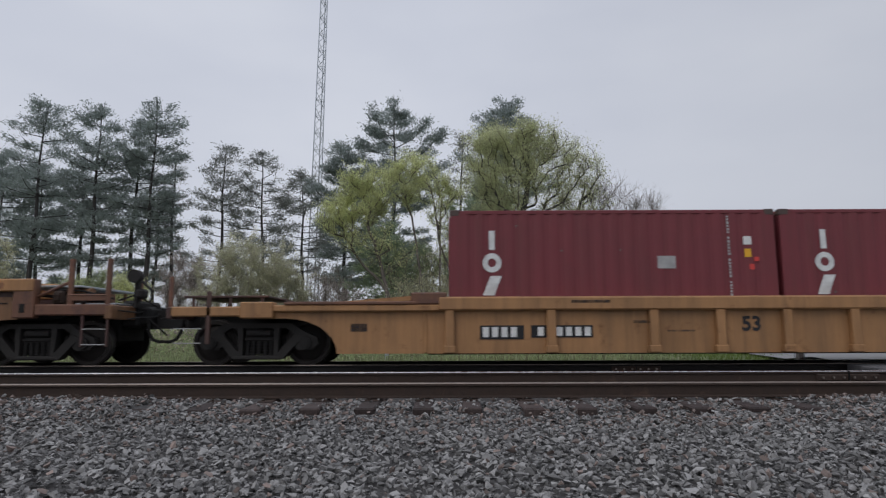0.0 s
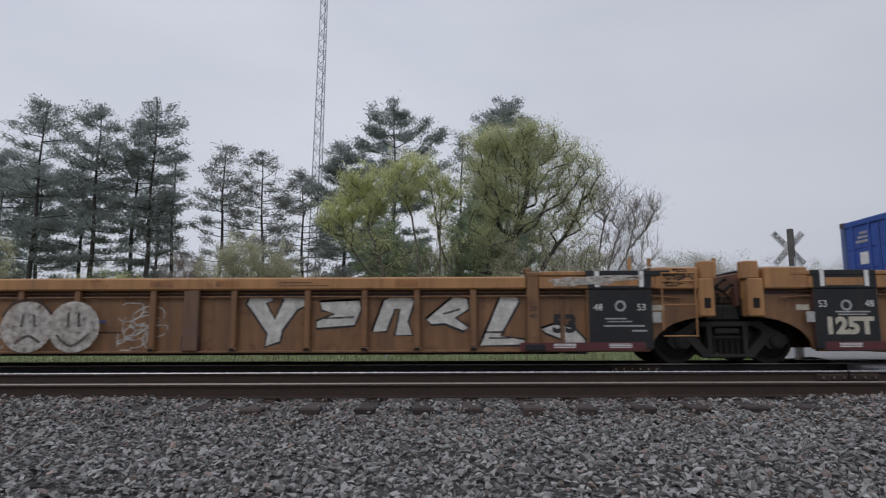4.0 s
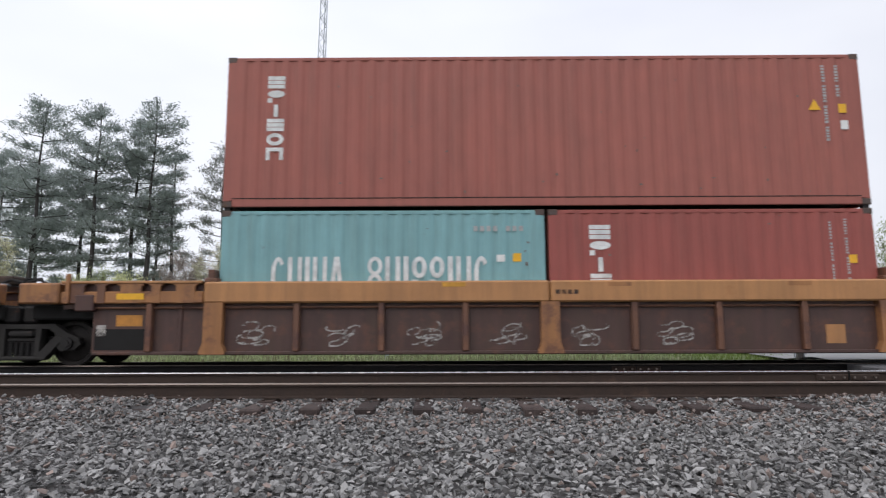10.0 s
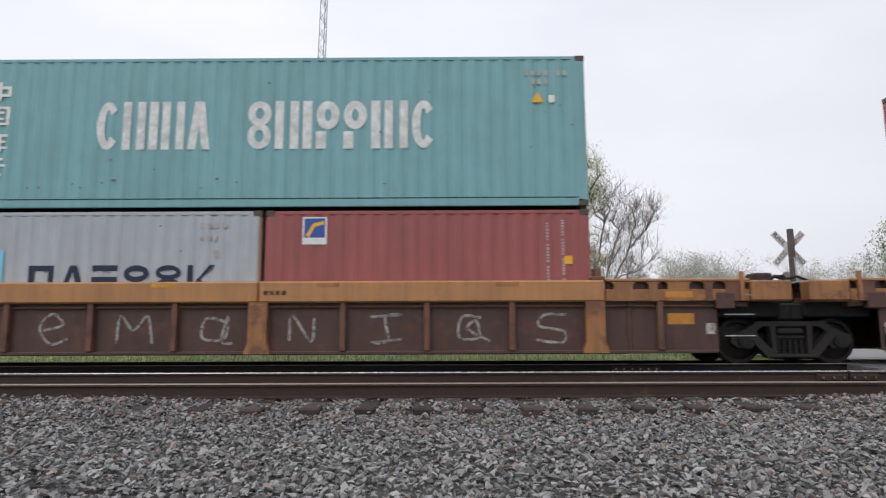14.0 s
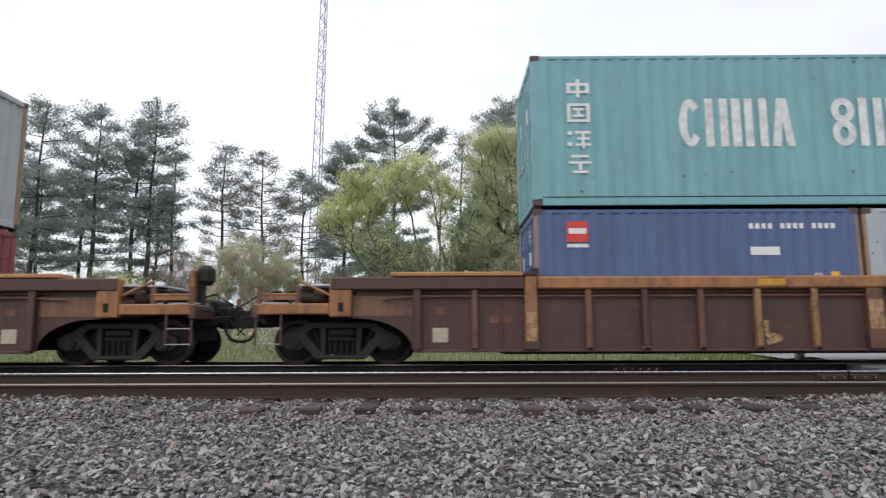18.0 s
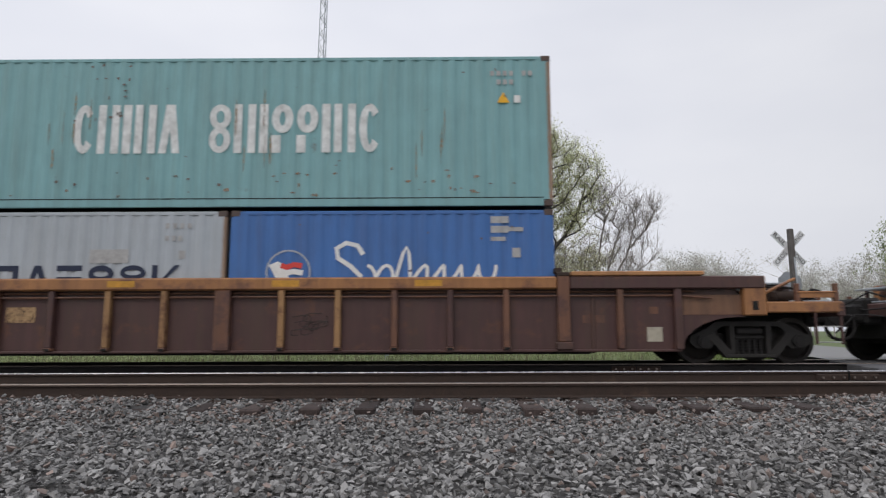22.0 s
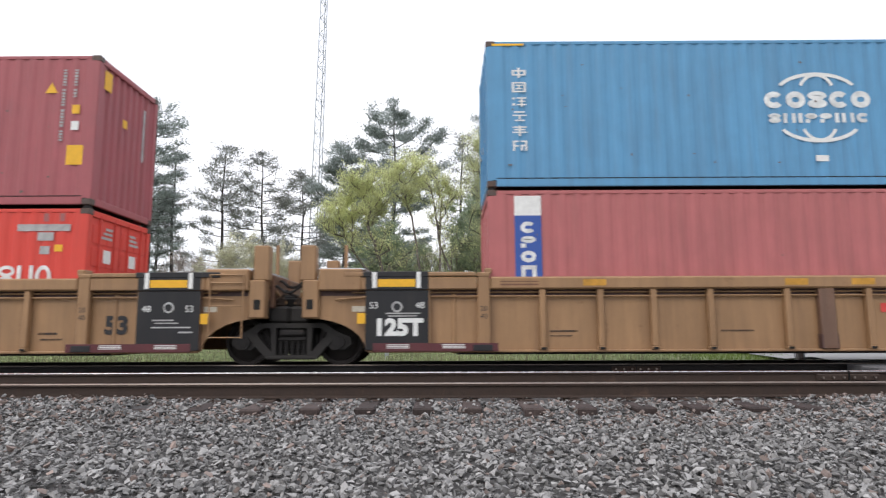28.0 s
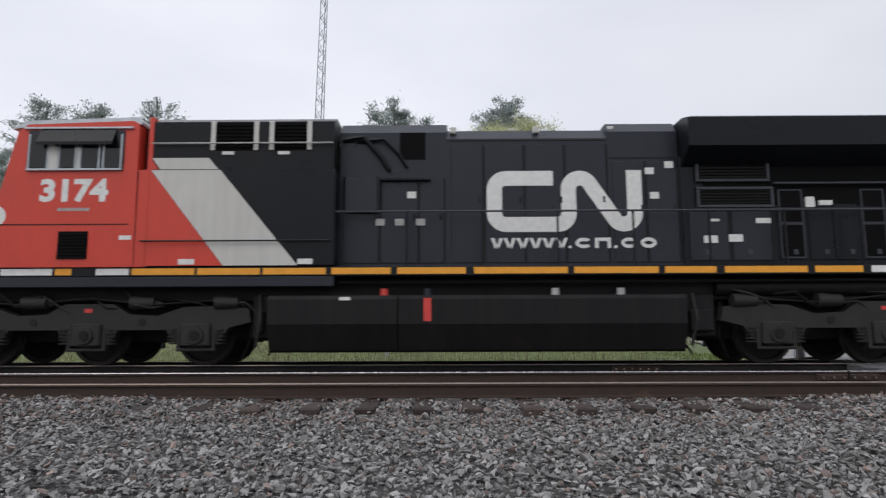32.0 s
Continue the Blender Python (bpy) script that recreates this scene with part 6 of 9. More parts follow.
container("brick-red twenty-foot container with a small blue label", L20, H86, u + 3.06, Z0, brick, marks=[mark(white_mark, (0.115, 0.19, 0.75, 0.95)), mark(blue_mark, (0.12, 0.185, 0.80, 0.94)), arc_mark(yellow_mark, [(0.13, 0.81), (0.15, 0.89), (0.18, 0.91)], 0.07), *ids(0.87, 0.9), mark(yellow_mark, (0.92, 0.945, 0.60, 0.66))])
CHINA = [forms("CPIPW", worn_white, 0.228, 0.413, 0.38, 0.70, 0.14, 0.36), forms("8PIQQIPC", worn_white, 0.466, 0.767, 0.38, 0.70, 0.14, 0.36), block_signs(white_mark, 0.056, 0.092, (0.775, 0.61, 0.435, 0.27), 0.125),
         id_row(0.905, 0.975, 0.88), id_row(0.915, 0.945, 0.82), triangle(0.925, 0.68), mark(white_mark, (0.942, 0.952, 0.68, 0.73))]
container("teal forty-foot container with white lettering in a row", L40, H96, u, Z0 + H86 + 0.14, teal, post_mat=teal_worn, doors="right", marks=CHINA)
u = -143.35
container("dull blue twenty-foot container with a red label", L20, H86, u - 3.06, Z0, dull_blue, post_mat=rust_post, doors="left", marks=[mark(red_mark, (0.10, 0.165, 0.76, 0.91)), mark(white_mark, (0.10, 0.165, 0.72, 0.745), (0.105, 0.16, 0.82, 0.86), (0.66, 0.75, 0.66, 0.72)), id_row(0.66, 0.93, 0.87, white_mark), mark(grey_mark, (0.85, 0.875, 0.47, 0.53)), mark(yellow_mark, (0.90, 0.925, 0.47, 0.54))])
container("light grey twenty-foot container with a pale blue star mark", L20, H86, u + 3.06, Z0, pale_grey, post_mat=rust_post, doors="right", marks=MAE)
container("teal forty-foot container with white lettering in a row", L40, H96, u, Z0 + H86 + 0.14, teal, post_mat=teal_worn, doors="left", marks=[*CHINA, mark(yellow_mark, (0.960, 0.972, 0.66, 0.72))])
u = -166.92
container("light grey twenty-foot container with a pale blue star mark", L20, H86, u - 3.06, Z0, pale_grey, post_mat=rust_post, doors="left", marks=MAE)
container("dark red twenty-foot container with slanted white marks", L20, H86, u + 3.06, Z0, dark_red_box, doors="right", marks=[arc_mark(white_mark, [(0.14, 0.70), (0.165, 0.90)], 0.26), arc_mark(white_mark, [(0.14, 0.42), (0.16, 0.58)], 0.16), *ids(0.865, 0.9), mark(yellow_mark, (0.915, 0.94, 0.62, 0.68))])
container("pale grey forty-foot container with five wide blue forms", L40, H96, u, Z0 + H86 + 0.14, grey_green, post_mat=rust_post, doors="left",
          marks=[forms("CO8CO", blue_mark, 0.25, 0.755, 0.385, 0.675, 0.42, 0.27), mark(blue_mark, *[(x, x + 0.018, 0.82, 0.90) for x in (0.112, 0.138, 0.165, 0.192)]), ring_mark(blue_mark, 0.075, 0.84, 0.20, 0.22, 0.04, 20, 330), mark(blue_mark, (0.048, 0.10, 0.745, 0.765), (0.073, 0.077, 0.76, 0.93)),
                 triangle(0.92, 0.74), mark(yellow_mark, (0.965, 0.975, 0.60, 0.65), (0.955, 0.98, 0.27, 0.39)), id_column(0.945, 0.4, 0.92, mat=pale_grey, w=0.07)])
u = -190.47
container("light grey twenty-foot container with dark lettering forms", L20, H86, u - 3.06, Z0, pale_grey, post_mat=rust_post, doors="left", marks=[*MAE[5:], mark(grey_mark, (0.58, 0.70, 0.62, 0.72))])
SCRIPT = [(0.425 + 0.395 * k / 70 + 0.010 * math.sin(2.15 * math.pi * k / 10), 0.535 + (0.062 if not 16 <= k <= 24 else 0.062 + 0.13 * math.sin(math.pi * (k - 16) / 8)) * math.cos(2.0 * math.pi * k / 10)) for k in range(71)]
container("mid-blue twenty-foot container with a white script mark", L20, H86, u + 3.06, Z0, saf_blue, doors="right",
          marks=[ring_mark(pale_grey, 0.183, 0.55, 0.42, 0.42, 0.03), arc_mark(white_mark, [(0.135, 0.550), (0.150, 0.570), (0.165, 0.550), (0.178, 0.560)], 0.30), arc_mark(red_mark, [(0.160, 0.600), (0.180, 0.585), (0.200, 0.605), (0.225, 0.595)], 0.10), arc_mark(red_mark, [(0.150, 0.490), (0.180, 0.475), (0.200, 0.495), (0.225, 0.485)], 0.08), arc_mark(white_mark, [(0.178, 0.545), (0.200, 0.555), (0.228, 0.545)], 0.10),
                 arc_mark(white_mark, [(0.412, 0.675), (0.395, 0.740), (0.360, 0.760), (0.330, 0.720), (0.335, 0.650), (0.375, 0.590), (0.405, 0.520), (0.395, 0.440), (0.355, 0.410), (0.318, 0.440)], 0.085), arc_mark(white_mark, SCRIPT, 0.062),
                 mark(grey_mark, (0.805, 0.86, 0.90, 0.95), (0.805, 0.86, 0.83, 0.88), (0.86, 0.905, 0.84, 0.87), (0.805, 0.85, 0.77, 0.8), (0.87, 0.895, 0.65, 0.72))])
container("weathered teal forty-foot container with white lettering in a row", L40, H96, u, Z0 + H86 + 0.14, teal_worn, post_mat=rust_post, doors="left", marks=[forms("CPIPW", worn_white, 0.246, 0.420, 0.355, 0.68, 0.14, 0.36), forms("8PIQQIPC", worn_white, 0.460, 0.735, 0.355, 0.68, 0.14, 0.36), block_signs(white_mark, 0.0565, 0.093, (0.855, 0.71, 0.565, 0.45, 0.275, 0.135)), *CHINA[3:],
          stains(rust_run, 71, 7, 0.20, 0.30, 0.25, 0.7, 0.03, 0.10, 5.0), stains(rust_run, 72, 5, 0.50, 0.56, 0.3, 0.75, 0.028, 0.10, 7.0), stains(rust_run, 73, 5, 0.78, 0.84, 0.25, 0.6, 0.022, 0.10, 5.0),
          stains(rust_spot, 74, 26, 0.2, 0.9, 0.06, 0.25, 0.07, 0.04), stains(scuff, 75, 16, 0.27, 0.34, 0.55, 0.95, 0.05, 0.05)])
u = -213.95
container("sea-green twenty-foot container with a white vertical label", L20, H86, u - 3.06, 0.36, sea_green, doors="left", marks=[mark(white_mark, (0.105, 0.175, 0.38, 0.86)), forms("OOPZO", grey_mark, 0.118, 0.162, 0.40, 0.80, 0.2, 0.2, down=True), id_column(0.81, 0.05, 0.9), id_column(0.855, 0.45, 0.62)])
container("bright blue twenty-foot container with a white arched mark", L20, H86, u + 3.06, 0.36, deep_blue, doors="left",
          marks=[forms("CO8CO", worn_white, 0.345, 0.70, 0.41, 0.56, 0.12, 0.3), ring_mark(white_mark, 0.525, 0.58, 0.80, 0.50, 0.07, 15, 165), ring_mark(white_mark, 0.525, 0.58, 0.42, 0.48, 0.06, 15, 165), block_signs(white_mark, 0.090, 0.136, (0.80, 0.665, 0.53, 0.40), 0.10), *ids(0.885, 0.9), mark(yellow_mark, (0.93, 0.952, 0.60, 0.67))])
container("rust-streaked grey forty-foot container with a small red mark", L40, H96, u, 0.36 + H86 + 0.14, rusty_grey, post_mat=rust_post_dark, rail_mat=grey_green, doors="left",
          marks=[forms("OOCI", red_mark, 0.092, 0.21, 0.72, 0.86, 0.06, 0.3), mark(scuff, (0.82, 0.905, 0.686, 0.691)), stains(rust_spot, 81, 15, 0.52, 0.80, 0.805, 0.825, 0.14, 0.055, even=True), stains(rust_spot, 82, 44, 0.10, 0.97, 0.06, 0.26, 0.035, 0.035, 1.8), stains(rust_run, 89, 30, 0.05, 0.98, 0.90, 0.965, 0.10, 0.05, 1.6), stains(rust_run, 83, 26, 0.38, 0.64, 0.05, 0.24, 0.06, 0.08),
                 stains(rust_run, 84, 12, 0.955, 0.985, 0.1, 0.9, 0.05, 0.10, 3.0), stains(rust_run, 85, 8, 0.50, 0.56, 0.35, 0.75, 0.02, 0.1, 3.0), stains(rust_spot, 86, 8, 0.90, 0.97, 0.78, 0.9, 0.12, 0.05), mark(patch_paint, (0.36, 0.48, 0.22, 0.37), (0.82, 0.90, 0.70, 0.95))])
u = -233.5
container("faded red forty-foot container with a blue and white label", L40, H96, u, 0.36, faded_red, doors="right",
          marks=[mark(white_mark, (0.041, 0.082, 0.83, 0.96)), mark(blue_mark, (0.041, 0.082, 0.40, 0.83)), forms("CQOU", worn_white, 0.050, 0.073, 0.42, 0.80, 0.2, 0.28, down=True), id_column(0.955, 0.42, 0.9), id_column(0.978, 0.6, 0.92), mark(white_mark, (0.98, 0.99, 0.5, 0.56)), triangle(0.985, 0.40)])
container("sea-blue forty-foot container with a white globe mark", L40, H96, u, 0.36 + H96 + 0.07, sea_blue, gap=0.072, doors="left",
          marks=[forms("CO8CO", worn_white, 0.435, 0.605, 0.52, 0.635, 0.10, 0.3), forms("8PIQQIPC", worn_white, 0.44, 0.60, 0.42, 0.485, 0.15, 0.3), ring_mark(white_mark, 0.52, 0.62, 0.80, 0.42, 0.07, 25, 155), ring_mark(white_mark, 0.52, 0.62, 0.36, 0.40, 0.06, 25, 155),
                 ring_mark(white_mark, 0.52, 0.43, 0.80, 0.42, 0.07, 205, 335), ring_mark(white_mark, 0.52, 0.43, 0.36, 0.40, 0.06, 205, 335), block_signs(white_mark, 0.041, 0.063, (0.775, 0.675, 0.575, 0.475, 0.375, 0.275), 0.07), mark(white_mark, (0.51, 0.53, 0.16, 0.20)),
                 id_column(0.945, 0.42, 0.9, w=0.07), id_column(0.965, 0.66, 0.9, w=0.07), mark(yellow_mark, (0.968, 0.980, 0.62, 0.68)), triangle(0.975, 0.42), mark(yellow_mark, (0.01, 0.06, 0.965, 0.98), (0.94, 0.99, 0.965, 0.98))])
u = -253.18
container("worn blue twenty-foot container with a white bar mark", L20, H86, u - 3.06, 0.36, tarp_blue, doors="left", marks=[mark(white_mark, (0.07, 0.235, 0.70, 0.75), (0.07, 0.235, 0.64, 0.67)), mark(red_mark, (0.12, 0.19, 0.75, 0.78)), *ids(0.86, 0.85), mark(yellow_mark, (0.905, 0.93, 0.32, 0.40))])
container("bright red twenty-foot container with white brand mark", L20, H86, u + 3.06, 0.36, bright_red, doors="right", marks=HAM)
container("wine-red forty-foot container with a small blue and yellow label", L40, H96, u, 0.36 + H86 + 0.14, wine, doors="left",
          marks=[mark(white_mark, (0.060, 0.092, 0.76, 0.91)), mark(blue_mark, (0.062, 0.090, 0.79, 0.90)), arc_mark(yellow_mark, [(0.067, 0.80), (0.073, 0.86), (0.088, 0.875)], 0.08), triangle(0.925, 0.74), id_column(0.945, 0.42, 0.9, w=0.08), id_column(0.963, 0.72, 0.9, w=0.08),
                 mark(yellow_mark, (0.960, 0.972, 0.60, 0.66), (0.956, 0.982, 0.26, 0.39)), mark(white_mark, (0.960, 0.972, 0.49, 0.55)),
                 end_label(yellow_mark, -0.98, -0.72, 0.80, 0.93), end_label(yellow_mark, -0.22, -0.05, 0.62, 0.68), end_label(grey_mark, 0.62, 0.70, 0.45, 0.85)])


# ---------------------------------------------------------------- ground and tracks
def rail(y, z, top_mat, label, side_mat=None):
    r = thing("rail", pose(0, y, z), label, "rail", "rails of the two tracks")
    half = [(0.070, -0.180), (0.070, -0.168), (0.012, -0.150), (0.009, -0.045), (0.036, -0.036), (0.036, -0.010)]
    prof = half + [(-a, b) for a, b in half[::-1]]
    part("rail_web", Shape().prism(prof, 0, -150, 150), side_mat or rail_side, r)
    part("rail_head", Shape().prism([(0.037, -0.012), (0.034, -0.003), (0.026, 0.0), (-0.026, 0.0), (-0.034, -0.003), (-0.037, -0.012)], 0, -150, 150), top_mat, r)
    return r


def joint_bar(r, x):
    b = part("joint_bar", Shape().box(x - 0.46, x + 0.46, -0.045, -0.012, -0.145, -0.045, 0.01), rail_side, r)
    for k in range(6):
        xx = x - 0.38 + 0.152 * k
        part("bolt", Shape().tube([(xx, -0.045, -0.095), (xx, -0.075, -0.095)], 0.017, sides=6), rail_top_dull, b)
    part("rail_gap", Shape().box(x - 0.004, x + 0.004, -0.078, -0.044, -0.15, 0.001, 0.001), dark_gap, b)


NEAR_RAILS = [rail(NEAR_Y - 0.75, -0.02, rail_top_dull, "rusty rail with a dull worn head, on wooden ties"),
              rail(NEAR_Y + 0.75, 0.02, rail_top, "rail with a bright polished head, on wooden ties")]
# webs near black, heads dull: the train's shade is in their colour
FAR_RAILS = [rail(TRACK_Y - 0.75, 0.0, rail_top_dull, "rail under the train, its shade put into the dark web and head", dark_gap),
             rail(TRACK_Y + 0.75, 0.0, rail_top_dull, "rail under the train, its shade put into the dark web and head", dark_gap)]
joint_bar(NEAR_RAILS[1], 5.88)
joint_bar(FAR_RAILS[0], 3.55)

soil = material("grassy_soil", (0.095, 0.125, 0.045), 0.95, vary=0.4, scale=0.35, grain=0.03, rust=0.3, rust_colour=(0.16, 0.14, 0.09), fine=12.0)
# bed much darker than the stones: shade of the crevices is in its colour
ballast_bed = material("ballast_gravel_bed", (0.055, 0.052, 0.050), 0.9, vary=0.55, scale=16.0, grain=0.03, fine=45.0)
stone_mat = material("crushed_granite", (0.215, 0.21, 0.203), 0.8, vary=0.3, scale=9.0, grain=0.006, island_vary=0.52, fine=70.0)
stone_mat_pink = material("brownish_crushed_stone", (0.20, 0.155, 0.135), 0.8, vary=0.25, scale=9.0, grain=0.006, island_vary=0.4, fine=70.0)
tie_wood = material("weathered_tie_wood", (0.052, 0.037, 0.033), 0.85, vary=0.45, scale=5.0, grain=0.01, object_vary=0.3, fine=30.0)
asphalt = material("worn_asphalt", (0.115, 0.115, 0.12), 0.9, vary=0.25, scale=1.5, grain=0.01, fine=80.0)
concrete = material("worn_road_surface", (0.20, 0.198, 0.195), 0.85, vary=0.12, scale=2.0, grain=0.004)

g = Shape()
xs = [-2500, -300, -90, -40, -20, -10, 0, 10, 20, 40, 90, 300, 2500]
ys = [-2500, -30, -6, 0, 3, 5, 7, 15.2, 16.2, 18, 24, 40, 90, 300, 4500]
zs = [-1.2, -1.2, -0.95, -0.80, -0.75, -0.72, -0.72, -0.72, -0.52, -0.42, -0.36, -0.5, -0.7, -0.7, -0.7]
g.v = [(x, y, z) for y, z in zip(ys, zs) for x in xs]
nx = len(xs)
g.f = [[j * nx + i, j * nx + i + 1, (j + 1) * nx + i + 1, (j + 1) * nx + i] for j in range(len(ys) - 1) for i in range(nx - 1)]
solid("ground", g, soil, "grassy ground sloping up to the tracks", "ground", "structure")


def bed_height(x, y):
    """The top of the ballast: a shoulder that falls away toward the camera, a little higher where it hides the tie ends."""
    rise = 0.075 * min(1.0, max(0.0, (abs(x - 0.6) - 2.6) / 1.6))
    if y < 7.12:
        base = -0.312 - 0.036 * (7.12 - y) - 0.036 * min(1.0, max(0.0, (7.0 - y) / 0.5))
        return base + rise * max(0.0, 1 - (7.02 - y) / 1.2) + 0.025 * noise.noise((x * 0.5, y * 0.5, 3.0))
    if y > 14.3:
        return -0.27 - 0.13 * (y - 14.3)
    return (-0.288 if y < 8.2 else -0.262) + 0.9 * rise * (1 if y < 7.6 else 0.0)


b = Shape()
gx = [-150, -60, -30, -16] + [-10 + 0.5 * k for k in range(41)] + [16, 30, 60, 150]
gy = [-4, -1, 1.0] + [2 + 0.4 * k for k in range(12)] + [6.6, 6.8, 7.0, 7.12, 7.22, 8.19, 8.3, 9.0, 11.0, 13.0, 14.3, 15.4, 16.4]
b.v = [(x, y, bed_height(x, y)) for y in gy for x in gx]
nx = len(gx)
b.f = [[j * nx + i, j * nx + i + 1, (j + 1) * nx + i + 1, (j + 1) * nx + i] for j in range(len(gy) - 1) for i in range(nx - 1)]
bed = solid("ballast_bed", b, ballast_bed, "crushed-stone ballast bed under both tracks, dark grey for shade between stones", "ballast", "structure")


def stone_forms(count, seed, points=11):
    out = []
    r = random.Random(seed)
    for _ in range(count):
        bm = bmesh.new()
        for _k in range(points):
            v = Vector((r.gauss(0, 1), r.gauss(0, 1), r.gauss(0, 1))).normalized() * r.uniform(0.82, 1.06)
            bm.verts.new(v)
        bmesh.ops.convex_hull(bm, input=bm.verts)
        loose = [v for v in bm.verts if not v.link_faces]
        for v in loose:
            bm.verts.remove(v)
        bm.verts.index_update()
        out.append((np.array([v.co[:] for v in bm.verts]), [[v.index for v in f.verts] for f in bm.faces]))
        bm.free()
    return out


STONES = stone_forms(16, 5, 9)
PLAIN_STONES = stone_forms(8, 6, 7)


def scatter_stones(name, spots, sizes, mat, label, seed, forms_of=STONES):
    rng = np.random.default_rng(seed)
    verts, faces, n = [], [], 0
    for (x, y, z), size in zip(spots, sizes):
        v, f = forms_of[rng.integers(len(forms_of))]
        q = rng.normal(size=4)
        q /= np.linalg.norm(q)
        w, a, bb, c = q
        R = np.array([[1 - 2 * (bb * bb + c * c), 2 * (a * bb - c * w), 2 * (a * c + bb * w)], [2 * (a * bb + c * w), 1 - 2 * (a * a + c * c), 2 * (bb * c - a * w)], [2 * (a * c - bb * w), 2 * (bb * c + a * w), 1 - 2 * (a * a + bb * bb)]])
        k = size * np.array([rng.uniform(0.95, 1.6), rng.uniform(0.7, 1.15), rng.uniform(0.42, 0.8)])
        tilt = rng.uniform(-0.5, 0.5, 2)
        p = (v * k) @ R.T if rng.random() < 0.22 else (v * k) @ np.array([[math.cos(q[0] * 3), -math.sin(q[0] * 3), 0], [math.sin(q[0] * 3), math.cos(q[0] * 3), 0], [tilt[0] * 0.7, tilt[1] * 0.7, 1]]).T
        verts.append(p + np.array([x, y, z]))
        faces += [[i + n for i in t] for t in f]
        n += len(v)
    me = bpy.data.meshes.new(name)
    me.from_pydata(np.concatenate(verts).tolist(), [], faces)
    me.materials.append(mat)
    return tagged(new(name, me), label, "gravel", "", "stuff")


def stone_spots(seed, density, y0, y1, wide, lift=0.012):
    r = random.Random(seed)
    spots, sizes = [], []
    y = y0
    cell = 1 / math.sqrt(density)
    while y < y1:
        w = wide(y)
        x = -w
        while x < w:
            px, py = x + r.uniform(-0.5, 0.5) * cell, y + r.uniform(-0.5, 0.5) * cell
            spots.append((px, py, bed_height(px, py) + lift * r.uniform(-2.0, 4.2)))
            sizes.append(0.0236 * r.uniform(0.55, 1.5) * (1.35 if r.random() < 0.2 else 1.0))
            x += cell
        y += cell
    return spots, sizes


sp, sz = stone_spots(11, 600, 2.55, 7.00, lambda y: 0.76 * y + 0.5)
keep = [i for i, p in enumerate(sp) if p[1] < 6.90 or abs((p[0] - 0.32 + 0.31) % 0.62 - 0.31) > 0.12 or abs(p[0] - 0.3) > 3.9]
sp, sz = [sp[i] for i in keep], [sz[i] for i in keep]
scatter_stones("ballast", sp, sz, stone_mat, "loose angular grey ballast stones along the track", 1)
sp, sz = stone_spots(12, 26, 2.55, 7.20, lambda y: 0.76 * y + 0.5, 0.03)
sp2, sz2 = stone_spots(14, 200, 6.45, 7.75, lambda y: 6.6, 0.02)
keep = [i for i, p in enumerate(sp2) if p[1] < 6.85 or abs((p[0] - 0.32 + 0.31) % 0.62 - 0.31) > 0.14 or abs(p[0] - 0.3) > 3.9]
sp2, sz2 = [sp2[i] for i in keep], [sz2[i] for i in keep]
sp, sz = sp + [(a, b2, c + 0.012) for a, b2, c in sp2], sz + [q * 0.85 for q in sz2]
scatter_stones("ballast", sp, sz, stone_mat_pink, "scattered brownish ballast stones", 2)
sp, sz = stone_spots(13, 640, 6.72, 7.74, lambda y: 6.6)
keep = [i for i, p in enumerate(sp) if p[1] < 6.90 or (i % 9 == 0 and p[1] > 7.15) or abs((p[0] - 0.32 + 0.31) % 0.62 - 0.31) > 0.125 or abs(p[0] - 0.3) > 3.9]
sp, sz = [(sp[i][0], sp[i][1], sp[i][2] + (0.045 if i % 9 == 0 and sp[i][1] > 7.1 else 0.004)) for i in keep], [sz[i] for i in keep]
scatter_stones("ballast", sp, sz, stone_mat, "ballast stones heaped between the tie ends", 3)

# the bed goes on to both sides and between the tracks
r = random.Random(31)
sp, sz = [], []
while len(sp) < 4500:
    x, y = r.uniform(-15, 15), r.uniform(0.0, 7.0)
    if y < 2.55 or abs(x) > 0.76 * y + 0.5:
        sp.append((x, y, bed_height(x, y) + r.uniform(-0.015, 0.03)))
        sz.append(0.036 * r.uniform(0.6, 1.4))
while len(sp) < 10500:
    x, y = r.uniform(-13, 6.0), r.uniform(7.95, 15.6)
    if min(abs(y - q) for q in (NEAR_Y + 0.75, TRACK_Y - 0.75, TRACK_Y + 0.75)) > 0.12:
        sp.append((x, y, bed_height(x, y) + r.uniform(-0.02, 0.015)))
        sz.append(0.036 * r.uniform(0.6, 1.3))
scatter_stones("ballast", sp, sz, stone_mat, "grey ballast stones beyond the near shoulder", 4, PLAIN_STONES)

# ties, with a plate under each rail
tie_me = Shape().box(-0.115, 0.115, -1.53, 1.36, -0.19, 0.0, 0.018).mesh("tie")
tie_me.materials.append(tie_wood)
plate_me = Shape().box(-0.09, 0.09, -0.17, 0.17, 0.0, 0.014, 0.004).box(-0.05, -0.02, -0.13, -0.10, 0.012, 0.035, 0.004).box(0.02, 0.05, 0.10, 0.13, 0.012, 0.035, 0.004).mesh("tie_plate")
plate_me.materials.append(rail_side)
